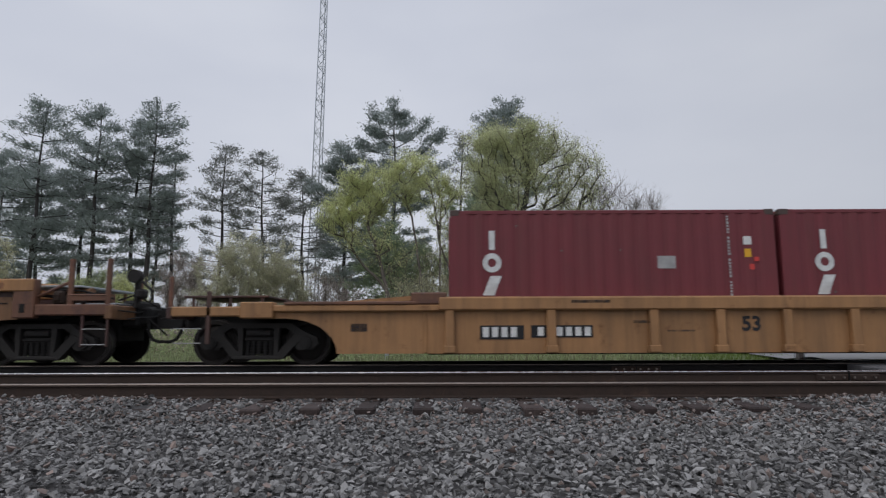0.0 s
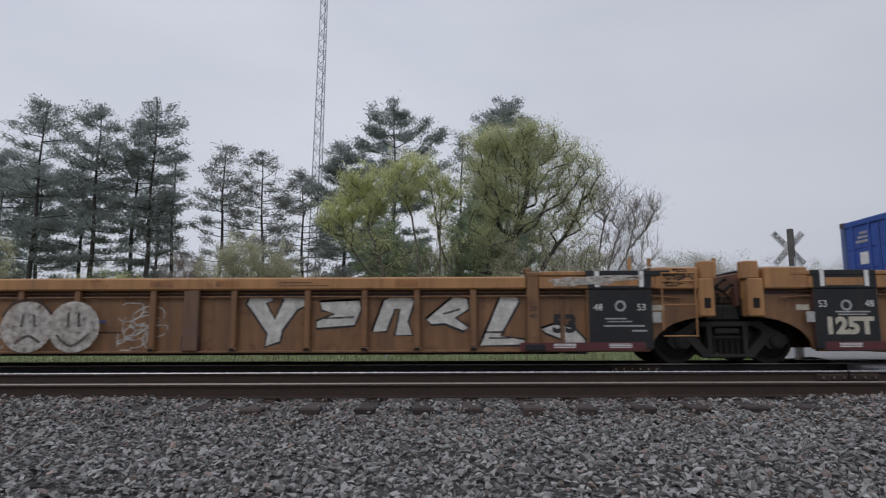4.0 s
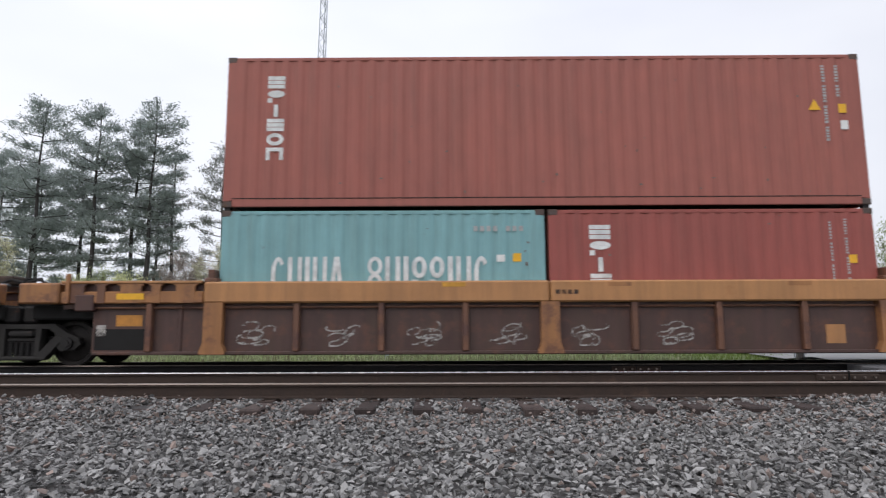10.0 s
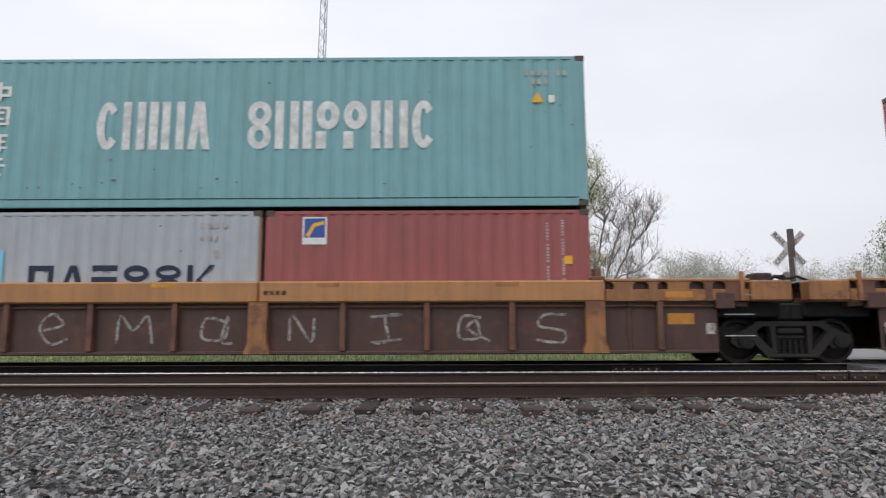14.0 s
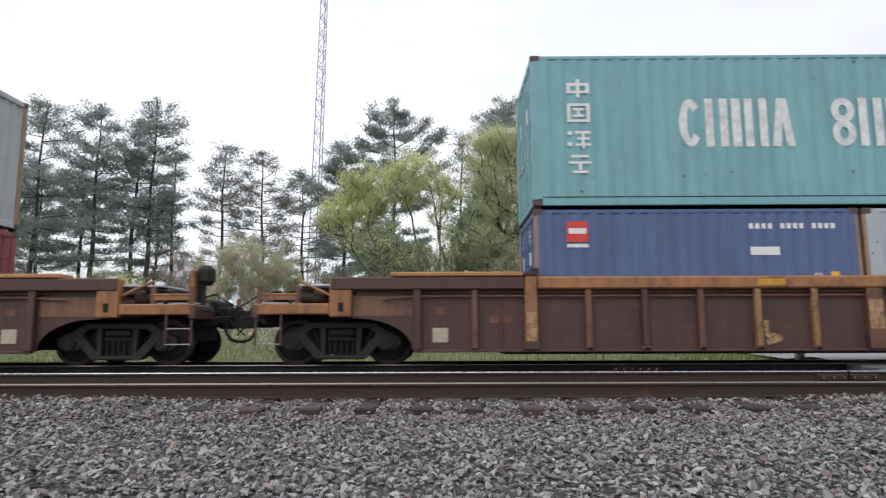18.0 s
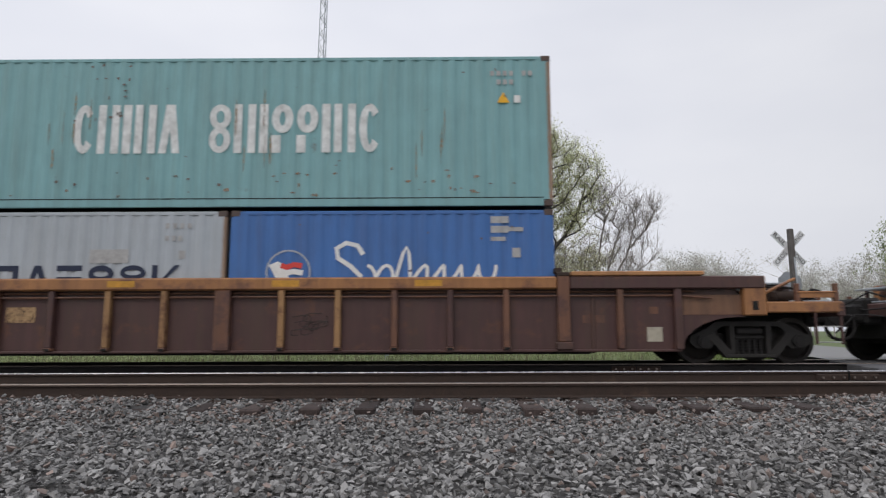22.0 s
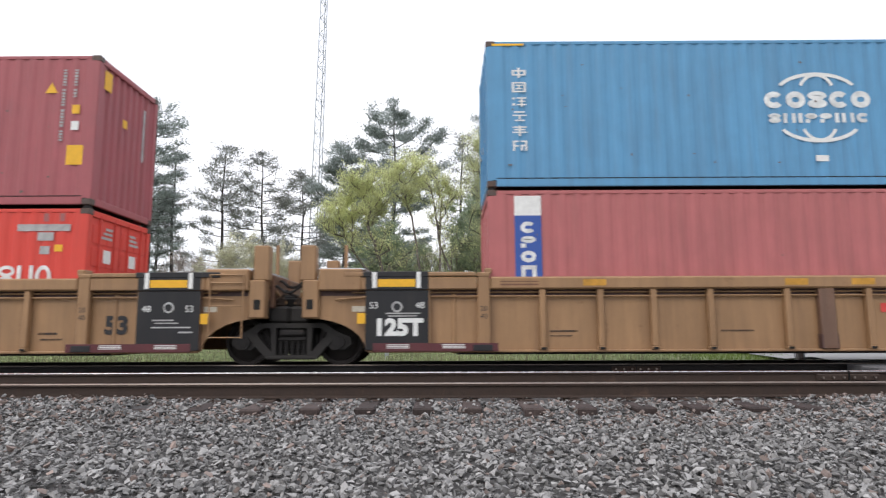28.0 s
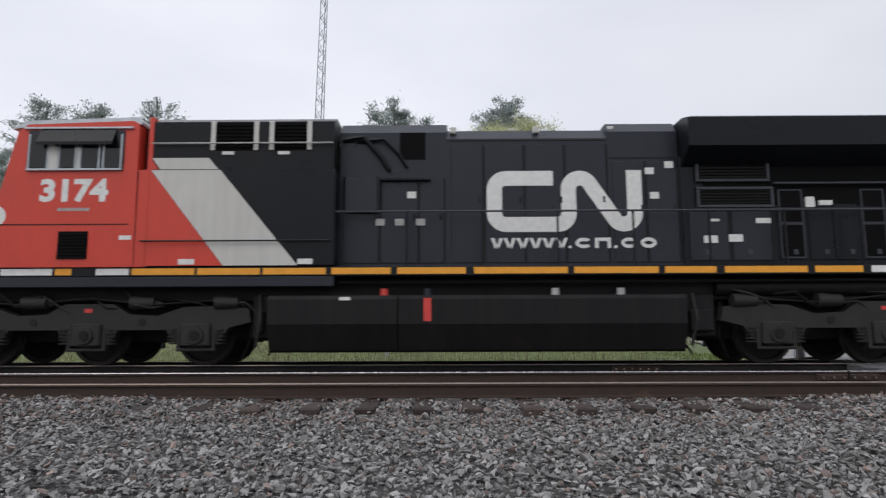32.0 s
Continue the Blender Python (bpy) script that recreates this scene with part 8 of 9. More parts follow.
grown_tree(8.6, 46, "slender understorey tree coming into leaf", [[(0, 0, 0), (0.1, 0, 4.0), (0.3, 0, 7.6)], [(-1.2, 0, 0), (-1.3, 0, 4.0), (-1.6, 0, 8.0)]],
           [(0.1, 0, 7.1, 1.7, 1.6, 1.6, 30, 1.0), (1.4, 0, 5.8, 1.2, 1.3, 1.0, 20, 1.0), (-1.6, 0, 7.6, 1.2, 1.4, 1.7, 26, 1.0), (0.6, 0, 4.4, 2.2, 1.6, 0.9, 20, 1.0)], leaf_olive, 10, 0.12, 25, base_r=0.08)
grown_tree(11.0, 44, "bare spreading tree with reddish buds", [[(-0.5, 0, 0), (-0.5, 0, 4.2), (0.1, 0, 7.8), (0.9, 0, 10.2)], [(0.2, 0.2, 0), (0.3, 0.2, 4.4), (1.5, 0.2, 8.2), (2.6, 0.2, 10.0)], [(0.1, -0.2, 0), (0.8, -0.2, 4.6), (2.6, 0, 7.6)]],
           [(1.0, 0, 9.9, 2.0, 2.0, 2.0, 70, 1), (0.0, 0, 10.6, 1.2, 1.5, 1.3, 34, 1), (2.7, 0, 9.0, 1.7, 1.8, 2.0, 56, 1), (3.6, 0, 10.2, 1.1, 1.2, 1.2, 24, 1), (1.8, 0, 7.0, 2.3, 1.8, 1.6, 46, 1)], leaf_bare, 3.5, 0.07, 26, limb_grey, base_r=0.11, twigs=8, twig_len=1.15, lift=0.55)
grown_tree(12.4, 48, "bare grey thicket with reddish buds", [[(0, 0, 0), (0.1, 0, 4.0), (0.3, 0, 6.6)], [(-1.6, 0, 0), (-1.8, 0, 5.5)], [(1.7, 0.3, 0), (2.0, 0.3, 5.0)]],
           [(-1.4, 0, 6.6, 1.8, 1.7, 1.9, 50, 1), (0.9, 0, 6.4, 1.9, 1.7, 1.7, 50, 1), (2.4, 0, 5.2, 1.6, 1.5, 1.4, 40, 1)], leaf_bare, 8, 0.08, 30, twig_grey, base_r=0.07, twigs=8, lift=0.1)
grown_tree(0.4, 41, "thin saplings with fresh green leaves", [[(0, 0, 0), (0.2, 0, 3.0), (0.3, 0, 6.4)], [(-2.0, 0.3, 0), (-2.2, 0.3, 5.0)], [(1.6, 0, 0), (1.5, 0, 5.0)]],
           [(-2.0, 0, 5.4, 1.6, 1.5, 1.7, 34, 1), (0.2, 0, 5.8, 1.4, 1.5, 1.8, 34, 0.8), (1.8, 0, 6.4, 1.3, 1.4, 2.0, 34, 1.2), (-4.0, 0, 5.0, 1.3, 1.4, 1.3, 26, 0.8)], leaf_green, 9, 0.11, 28, base_r=0.06)
grown_tree(4.2, 39, "understorey tree with olive buds", [[(0, 0, 0), (-0.3, 0, 3.4), (-0.4, 0, 6.0)], [(2.4, 0, 0), (2.5, 0, 5.0)], [(4.6, 0.4, 0), (4.6, 0.3, 5.0)]],
           [(-0.6, 0, 5.6, 1.5, 1.5, 1.8, 40, 1), (1.6, 0.5, 5.4, 1.6, 1.5, 1.6, 34, 0.8), (3.6, 0, 5.2, 1.6, 1.5, 1.4, 34, 0.7), (5.2, 0, 5.6, 1.2, 1.4, 1.6, 26, 0.7)], leaf_olive, 9, 0.11, 29, base_r=0.06)
for x, leaf, sd in ((6.6, leaf_green, 33), (10.6, leaf_olive, 34), (2.6, leaf_green, 35), (-3.0, leaf_olive, 36), (-0.2, leaf_olive, 37)):
    grown_tree(x, 50, "dense understorey saplings coming into leaf", [[(0, 0, 0), (0.2, 0, 4.0), (0.1, 0, 7.0)], [(-1.4, 0.3, 0), (-1.6, 0.3, 6.0)], [(1.5, 0, 0), (1.6, 0, 6.0)]],
               [(-1.2, 0, 6.6, 1.9, 1.8, 2.0, 40, 1), (1.0, 0, 6.8, 1.9, 1.8, 2.2, 40, 1), (0.0, 0, 4.6, 2.8, 1.8, 1.4, 36, 1)], leaf, 17, 0.13, sd, base_r=0.08)
grown_tree(25.6, 34, "young tree with fresh leaves by the road", [[(0, 0, 0), (0, 0, 3.0), (0.3, 0, 6.0)], [(0.4, 0.2, 0), (0.8, 0.2, 4.0)]],
           [(0.2, 0, 6.6, 1.6, 1.6, 1.5, 40, 1), (-0.6, 0, 4.6, 1.4, 1.5, 1.4, 36, 1), (1.6, 0, 5.0, 1.8, 1.6, 1.6, 36, 1)], leaf_green, 20, 0.12, 27, base_r=0.08)
# shrubs and saplings along the edge of the wood
SHRUBS = ((-27.6, 36, 7.6, 2.6, leaf_olive, 20, "tall thin shrub with olive buds"), (-24.2, 40, 4.6, 2.0, leaf_bright, 22, "shrub with bright yellow-green leaves"), (-21.6, 38, 4.8, 2.0, leaf_green, 20, "shrub with fresh green leaves"), (-19.6, 38, 4.6, 1.7, leaf_bright, 22, "shrub with bright yellow-green leaves"),
          (-16.9, 40, 6.6, 2.4, leaf_bare, 12, "bare dark grey shrub by the wood"), (-12.9, 38, 7.4, 2.9, leaf_pale, 34, "shrub covered in pale buds"), (-10.6, 39, 6.7, 2.3, leaf_pale, 30, "shrub covered in pale buds"),
          (-7.4, 40, 5.2, 2.4, leaf_bare, 9, "bare twiggy grey shrub"), (3.4, 36, 4.9, 2.4, leaf_olive, 12, "low twiggy shrub with olive buds"), (-1.4, 37, 4.7, 2.4, leaf_olive, 11, "low twiggy shrub with olive buds"), (8.0, 38, 5.0, 2.6, leaf_olive, 11, "low twiggy shrub with olive buds"), (15.5, 46, 4.8, 2.6, leaf_bare, 9, "bare reddish-grey shrub by the wood"))
for k, (x, y, h, s_, leaf, amt, lab) in enumerate(SHRUBS):
    grown_tree(x, y, lab, [[(0.25 * math.cos(a), 0.25 * math.sin(a), 0), (0.25 * s_ * math.cos(a), 0.25 * s_ * math.sin(a), h * 0.38)] for a in (0.3, 1.6, 2.8, 4.1, 5.4)],
               [(0, 0, h * 0.72, s_ * 0.85, s_ * 0.7, h * 0.25, 46, 1), (-s_ * 0.4, 0, h * 0.5, s_ * 0.6, s_ * 0.6, h * 0.25, 26, 1), (s_ * 0.45, 0, h * 0.48, s_ * 0.6, s_ * 0.6, h * 0.25, 26, 1)],
               leaf, amt, 0.105, 60 + k, twig_grey if leaf is leaf_pale else bark_grey, base_r=0.045, twigs=9, name="shrub", twig_len=0.7)

# far wood on the horizon
rng = np.random.default_rng(77)
cen, twg = [], Shape()
FAR_N = 1500
for k in range(90):
    d = rng.uniform(125, 175)
    a = rng.uniform(0.36, 0.485) if k % 5 < 2 else rng.uniform(0.57, 0.85) if k % 5 < 4 else rng.uniform(-0.9, 0.6)
    x = a * d
    hh = rng.uniform(9.5, 16.8) * d / 130
    w = hh * rng.uniform(0.20, 0.34)
    twg.tube([(x, d, -0.8), (x + rng.normal(0, 0.3), d, hh * 0.8)], 0.16, 0.05, 4, cap=False)
    tips = []
    for q in range(20):
        b2 = rng.uniform(0.3, 0.9)
        tip = (x + rng.normal(0, w * 0.75), d + rng.normal(0, w * 0.5), hh * min(1, b2 + rng.uniform(0.08, 0.2)))
        twg.tube([(x, d, hh * b2 * 0.8), tip], 0.06, 0.03, 3, cap=False)
        tips.append(tip)
    at = np.array(tips)[rng.integers(0, 20, FAR_N)]
    cen.append(at + rng.normal(size=(FAR_N, 3)) * np.array([w * 0.2, w * 0.2, hh * 0.042]))
far = solid("far_wood", twg, twig_grey, "distant line of bare and budding trees", "trees", "stuff")
me = quads("far_crowns", np.concatenate(cen), rng.uniform(0.16, 0.32, FAR_N * 90), rng.uniform(0.12, 0.24, FAR_N * 90), rng)
part("crowns", me, leaf_far, far)
tagged(far.children[0], "", "", "", "stuff")

# undergrowth at the foot of the wood, from the grass up to the trees
rng = np.random.default_rng(92)
for k, (leaf, lab, y0, y1, tall) in enumerate(((leaf_green, "dense green undergrowth at the foot of the wood", 27, 46, 1.5), (leaf_olive, "olive brambles at the foot of the wood", 30, 50, 2.0), (leaf_bare, "bare brown brushwood under the trees", 32, 52, 2.3))):
    clumps = np.stack([rng.uniform(-40, 17, 700), rng.uniform(y0, y1, 700)], 1)
    clumps[:, 0] = np.minimum(clumps[:, 0], 0.37 * clumps[:, 1] - rng.uniform(0, 3, 700))     # clear of the road
    high = tall * rng.uniform(0.35, 1.25, 700)
    n = 24000
    which = rng.integers(0, 700, n)
    cen = np.concatenate([clumps[which] + rng.normal(0, 0.55, (n, 2)), -0.5 + high[which, None] * rng.uniform(0, 1, (n, 1)) ** 0.8], 1)
    me = quads("undergrowth", cen, rng.uniform(0.12, 0.27, n), rng.uniform(0.07, 0.16, n), rng, up=0.5)
    me.materials.append(leaf)
    tagged(new("undergrowth", me), lab, "undergrowth", "", "stuff")

# grass and weeds beyond the train
def blades(name, count, x0, x1, y0, y1, tall, mat, seed, label, width=0.03, level=-0.46):
    rng = np.random.default_rng(seed)
    x, y = rng.uniform(x0, x1, count), rng.uniform(y0, y1, count)
    clump = np.array([0.55 + 0.45 * noise.noise((a * 0.45, b3 * 0.45, seed)) for a, b3 in zip(x, y)])
    h = tall * rng.uniform(0.35, 1.0, count) * (0.45 + clump)
    w = width * rng.uniform(0.6, 1.4, count)
    a = rng.uniform(0, math.pi, count)
    lx, ly = rng.normal(0, 0.22, count) * h, rng.normal(0, 0.22, count) * h
    z = level + 0.05 * np.clip((y - 16) / 6, 0, 1) - np.clip(16.4 - y, 0, 1) * 0.02
    v = np.empty((count, 3, 3))
    v[:, 0] = np.stack([x - np.cos(a) * w, y - np.sin(a) * w, z - 0.05], 1)
    v[:, 1] = np.stack([x + np.cos(a) * w, y + np.sin(a) * w, z - 0.05], 1)
    v[:, 2] = np.stack([x + lx, y + ly, z + h], 1)
    me = bpy.data.meshes.new(name)
    me.from_pydata(v.reshape(-1, 3).tolist(), [], np.arange(3 * count).reshape(-1, 3).tolist())
    me.materials.append(mat)
    return tagged(new(name, me), label, "grass", "", "stuff")


blades("grass", 26000, -24, 12.5, 15.7, 27, 0.20, grass_mat, 5, "rough spring grass beside the track")
blades("weeds", 9000, -22, 7.0, 16.3, 24, 0.42, leaf_green, 6, "leafy green weeds beside the track", 0.05)
blades("weeds", 5000, -22, 7.0, 16.5, 26, 0.6, weed_mat, 7, "dry straw-coloured weeds beside the track", 0.02)
blades("weeds", 5000, -22, 7.0, 15.9, 22, 0.32, leaf_pale, 8, "pale budding weeds beside the track", 0.04)
rng = np.random.default_rng(91)
spots = np.stack([rng.uniform(-20, 7.0, 900), rng.uniform(16.6, 23, 900)], 1)
which = rng.integers(0, 900, 26000)
cen = np.concatenate([spots[which] + rng.normal(0, 0.16, (26000, 2)), -0.42 + np.abs(rng.normal(0, 0.22, (26000, 1)))], 1)
me = quads("low_plants", cen, rng.uniform(0.05, 0.12, 26000), rng.uniform(0.03, 0.08, 26000), rng)
me.materials.append(leaf_green)
tagged(new("low_plants", me), "leafy low plants along the far side of the track", "plants", "", "stuff")
blades("weeds", 4000, -22, 7.4, 15.8, 20, 0.26, leaf_bright, 9, "bright low weeds beside the track", 0.06)


# ---------------------------------------------------------------- locomotive at the rear
loco_black = paint("black_locomotive_paint", (0.006, 0.0068, 0.0092), 0.08, 0.0, rough=0.33, spec=0.22, streak_colour=(0.03, 0.028, 0.026))
# black lightened towards blue: the hood's reflections averaged into the base colour
loco_grey = paint("dusty_sheen_locomotive_paint", (0.0165, 0.0195, 0.029), 0.2, 0.0, rough=0.36, spec=0.32, streak_colour=(0.03, 0.029, 0.029))
loco_dusty = paint("dust_grey_locomotive_paint", (0.046, 0.050, 0.060), 0.2, 0.0, rough=0.5, spec=0.3, streak_colour=(0.07, 0.065, 0.06))
loco_red = paint("red_locomotive_paint", (0.60, 0.055, 0.035), 0.12, 0.0, rough=0.42, vary=0.06)
loco_white = paint("white_locomotive_paint", (0.56, 0.55, 0.52), 0.15, 0.0, rough=0.5, vary=0.05)
loco_frame = paint("sooty_locomotive_frame", (0.009, 0.009, 0.0098), 0.15, 0.0, rough=0.6, spec=0.22)
glass = material("tinted_cab_glass", (0.008, 0.010, 0.010), 0.08, vary=0.05, scale=2.0, grain=0.0, spec=0.4)
truck_cast = material("dusty_truck_casting", (0.025, 0.0235, 0.0225), 0.7, 0.1, vary=0.4, scale=4.0, grain=0.006, rust=0.1, rust_colour=(0.04, 0.034, 0.03))
louvre_mat = material("dark_louvre_steel", (0.005, 0.005, 0.0055), 0.85, 0.0, vary=0.3, scale=8.0, grain=0.002, spec=0.1)
stripe_orange = material("orange_reflective_stripe", (0.80, 0.345, 0.035), 0.5, vary=0.1, scale=5.0, grain=0.0)
LOCO_U = -276.35
HOOD = -0.98     # near face of the engine hood


def three_axle_truck(c, x):
    # the long near-black box is a filler, added for the darkness between the wheels
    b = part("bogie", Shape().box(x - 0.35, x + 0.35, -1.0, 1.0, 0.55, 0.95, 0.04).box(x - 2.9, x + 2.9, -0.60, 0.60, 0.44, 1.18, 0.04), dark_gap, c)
    for sy in (-1, 1):
        y0, y1 = sy * 0.98, sy * 1.22
        o = [(x - 3.0, 0.80), (x - 2.95, 1.05), (x - 2.5, 1.10), (x - 1.75, 1.08), (x - 1.3, 0.92), (x - 0.75, 0.95), (x - 0.45, 1.14), (x + 0.45, 1.14), (x + 0.75, 0.95), (x + 1.3, 0.92), (x + 1.75, 1.08), (x + 2.5, 1.10), (x + 2.95, 1.05), (x + 3.0, 0.80),
             (x + 2.6, 0.70), (x + 2.4, 0.42), (x + 1.6, 0.42), (x + 1.45, 0.66), (x + 0.55, 0.66), (x + 0.42, 0.40), (x - 0.42, 0.40), (x - 0.55, 0.66), (x - 1.45, 0.66), (x - 1.6, 0.42), (x - 2.4, 0.42), (x - 2.6, 0.70)]
        part("side_frame", Shape().prism(o, 1, y0, y1), truck_cast, b, "sooty cast steel truck frame")
        for dx in (-1.0, 1.0):
            part("frame_eye", Shape().tube([(x + dx, y1 - sy * 0.01, 0.80), (x + dx, y1 + sy * 0.012, 0.80)], 0.07, sides=14), dark_gap, b)
        for dx in (-2.01, 0.0, 2.01):
            xx = x + dx
            part("journal_box", Shape().box(xx - 0.27, xx + 0.27, y1 - sy * 0.02, y1 + sy * 0.07, 0.36, 0.78, 0.04).tube([(xx, y1 + sy * 0.06, 0.56), (xx, y1 + sy * 0.11, 0.56)], 0.17, 0.15, 18), truck_cast, b, smooth=35)
            part("axle_cap", Shape().tube([(xx, y1 + sy * 0.10, 0.56), (xx, y1 + sy * 0.13, 0.56)], 0.10, 0.09, 14), loco_frame, b, smooth=35)
            part("pedestal_leg", Shape().box(xx - 0.36, xx - 0.28, y1 - sy * 0.2, y1 + sy * 0.02, 0.30, 0.62, 0.02).box(xx + 0.28, xx + 0.36, y1 - sy * 0.2, y1 + sy * 0.02, 0.30, 0.62, 0.02).box(xx - 0.36, xx + 0.36, y1 - sy * 0.2, y1 + sy * 0.03, 0.27, 0.33, 0.02), truck_cast, b)
            for sx in (-1, 1):
                s = Shape()
                for q in range(5):
                    s.tube([(xx + sx * 0.43, y1 - sy * 0.06, 0.40 + 0.062 * q), (xx + sx * 0.43, y1 - sy * 0.06, 0.43 + 0.062 * q)], 0.10, sides=10)
                part("spring", s, cast_steel, b)
        for dx in (-2.55, -1.0, 1.0, 2.55):
            part("brake_cylinder", Shape().tube([(x + dx - 0.22, y1 - sy * 0.03, 1.16), (x + dx + 0.22, y1 - sy * 0.03, 1.16)], 0.13, 0.11, sides=14).tube([(x + dx + 0.22, y1 - sy * 0.03, 1.16), (x + dx + 0.34, y1 - sy * 0.03, 1.12)], 0.05, sides=8), truck_cast, b, smooth=40)
        for k in range(7):
            r = random.Random(k * 5 + int(x * 3) + sy)
            xx = x - 2.8 + 0.85 * k
            pts = [(xx, sy * 1.1, r.uniform(1.2, 1.42)), (xx + 0.3, sy * (1.2 + r.uniform(0, 0.1)), r.uniform(1.1, 1.35)), (xx + 0.6, sy * 1.24, r.uniform(1.05, 1.2)), (xx + 0.8, sy * 1.2, r.uniform(0.95, 1.15))]
            part("brake_hose", Shape().tube(pts, r.uniform(0.016, 0.03), sides=6), loco_frame if k % 2 else truck_cast, b)
        for d in (-1, 1):
            part("sand_pipe", Shape().tube([(x + d * 2.9, sy * 1.0, 1.15), (x + d * 2.95, sy * 0.98, 0.5), (x + d * 2.75, sy * 0.85, 0.12)], 0.025, sides=6), loco_frame, b)
        part("air_pipe", Shape().tube([(x - 2.4, y1, 1.20), (x - 1.2, y1 + sy * 0.03, 1.12), (x, y1 + sy * 0.03, 1.24), (x + 1.2, y1 + sy * 0.03, 1.12), (x + 2.4, y1, 1.20)], 0.02, sides=6), loco_frame, b)
    part("marker", Shape().box(x - 0.07, x + 0.07, -1.228, -1.22, 0.98, 1.05, 0.003), red_mark, b)
    for dx in (-2.01, 0.0, 2.01):
        w = new("wheelset", wheel_mesh(0.52))
        w.parent = b
        w.matrix_basis = pose(x + dx, 0, 0.52)
        WHEELSETS.append((w, (x + dx, 0, 0.52), 0.52))


def locomotive():
    c = thing("locomotive", pose(LOCO_U, TRACK_Y, 0), "black diesel locomotive with a red cab and white stripe", "locomotive")
    Y = HOOD
    # frame, deck, stripe
    part("underframe", Shape().box(-10.6, 10.6, -1.0, 1.0, 1.18, 1.62, 0.03), loco_frame, c)
    part("deck", Shape().box(-10.4, 10.25, -1.42, 1.42, 1.62, 1.80, 0.015), loco_black, c)
    for sy in (-1, 1):
        part("side_sill", Shape().box(-10.0, -2.75, sy * 1.30, sy * 1.44, 1.43, 1.62, 0.015), loco_grey, c)
        part("main_reservoir", Shape().tube([(4.3, sy * 1.0, 1.42), (9.2, sy * 1.0, 1.42)], 0.17, sides=14), loco_frame, c, smooth=40)
        part("air_pipe", Shape().tube([(-2.7, sy * 1.25, 1.52), (3.0, sy * 1.25, 1.52), (9.9, sy * 1.28, 1.54)], 0.03, sides=6), loco_frame, c)
    segs = [(-9.6, -8.95), (-8.85, -7.9), (-7.85, -7.55), (-7.1, -6.5), (-6.45, -5.3), (-5.25, -4.1), (-4.05, -2.9), (-2.8, -1.72), (-1.6, -0.35), (-0.2, 1.5), (1.62, 3.15), (3.27, 4.2), (4.35, 5.85), (5.98, 6.85), (7.0, 7.5), (8.15, 8.6), (8.7, 10.15)]
    for k, (a, b2) in enumerate(segs):
        part("reflector_stripe", Shape().patch(a, b2, 1.655, 1.775, -1.4245), white_mark if k in (1, 3, 14) else stripe_orange, c)
    # fuel tank
    tank = [(-1.36, 1.27), (-1.40, 1.20), (-1.40, 0.75), (-1.22, 0.28), (-1.15, 0.24), (1.15, 0.24), (1.22, 0.28), (1.40, 0.75), (1.40, 1.20), (1.36, 1.27)]
    part("fuel_tank", Shape().prism([(a, z) for a, z in tank], 0, -3.95, -1.6), loco_frame, c)
    part("fuel_tank", Shape().prism([(a, z) for a, z in tank], 0, -1.58, 3.64), loco_frame, c)
    for x0, x1 in ((3.66, 4.25), (-4.30, -3.97)):
        part("equipment_case", Shape().box(x0, x1, -1.15, 1.15, 0.50, 1.30, 0.03).box(x0 + 0.08, x1 - 0.08, -1.28, -1.1, 0.60, 1.0, 0.03), loco_frame, c)
        part("drain_pipe", Shape().tube([(x0 + 0.15, -1.2, 1.3), (x0 + 0.2, -1.3, 0.8), (x0 + 0.1, -1.2, 0.35)], 0.03, sides=6), truck_cast, c)
    part("fuel_gauge", Shape().box(-1.12, -0.98, -1.412, -1.40, 0.80, 1.22, 0.004), red_mark, c)
    part("tank_label", Shape().box(-2.65, -2.45, -1.412, -1.40, 1.18, 1.24, 0.002), white_mark, c)
    for x, m in ((-1.85, red_mark), (1.3, grey_mark), (2.5, grey_mark), (-1.05, loco_grey)):
        part("filler_cap", Shape().tube([(x, -1.22, 1.27), (x, -1.22, 1.40)], 0.08, 0.07, 10), m, c)
    three_axle_truck(c, -7.30)
    three_axle_truck(c, 7.31)
    # cab
    half = [(-9.3, 1.80), (-9.3, 3.0), (-9.0, 3.1), (-8.72, 4.36), (-8.55, 4.50), (-6.56, 4.56), (-6.45, 4.50), (-6.42, 1.80)]
    part("cab", Shape().prism(half, 1, -1.46, 1.46), loco_red, c)
    part("nose", Shape().prism([(-10.2, 1.80), (-10.15, 2.7), (-9.9, 2.95), (-9.25, 3.05), (-9.25, 1.80)], 1, -0.95, 0.95), loco_red, c)
    part("cab_roof", Shape().prism([(-8.85, 4.42), (-8.6, 4.58), (-6.5, 4.64), (-6.42, 4.56), (-6.42, 4.50), (-8.6, 4.46)], 1, -1.44, 1.44), galvanised, c)
    part("horn_cluster", Shape().box(-7.6, -6.95, -0.5, 0.3, 4.6, 4.78, 0.03).tube([(-7.9, -0.2, 4.74), (-7.3, -0.2, 4.74)], 0.07, 0.04, 8), loco_grey, c)
    part("window_surround", Shape().box(-8.52, -6.70, -1.475, -1.458, 3.60, 4.38, 0.01), loco_grey, c)
    for a, b2, m in ((-8.46, -8.13, "w"), (-7.89, -7.61, "w"), (-7.49, -7.17, "w"), (-7.06, -6.76, "w")):
        w = part("window", Shape().box(a, b2, -1.492, -1.478, 3.66, 4.28 if b2 > -7.1 or a < -8.4 else 4.04, 0.004), glass, c, "tinted cab window")
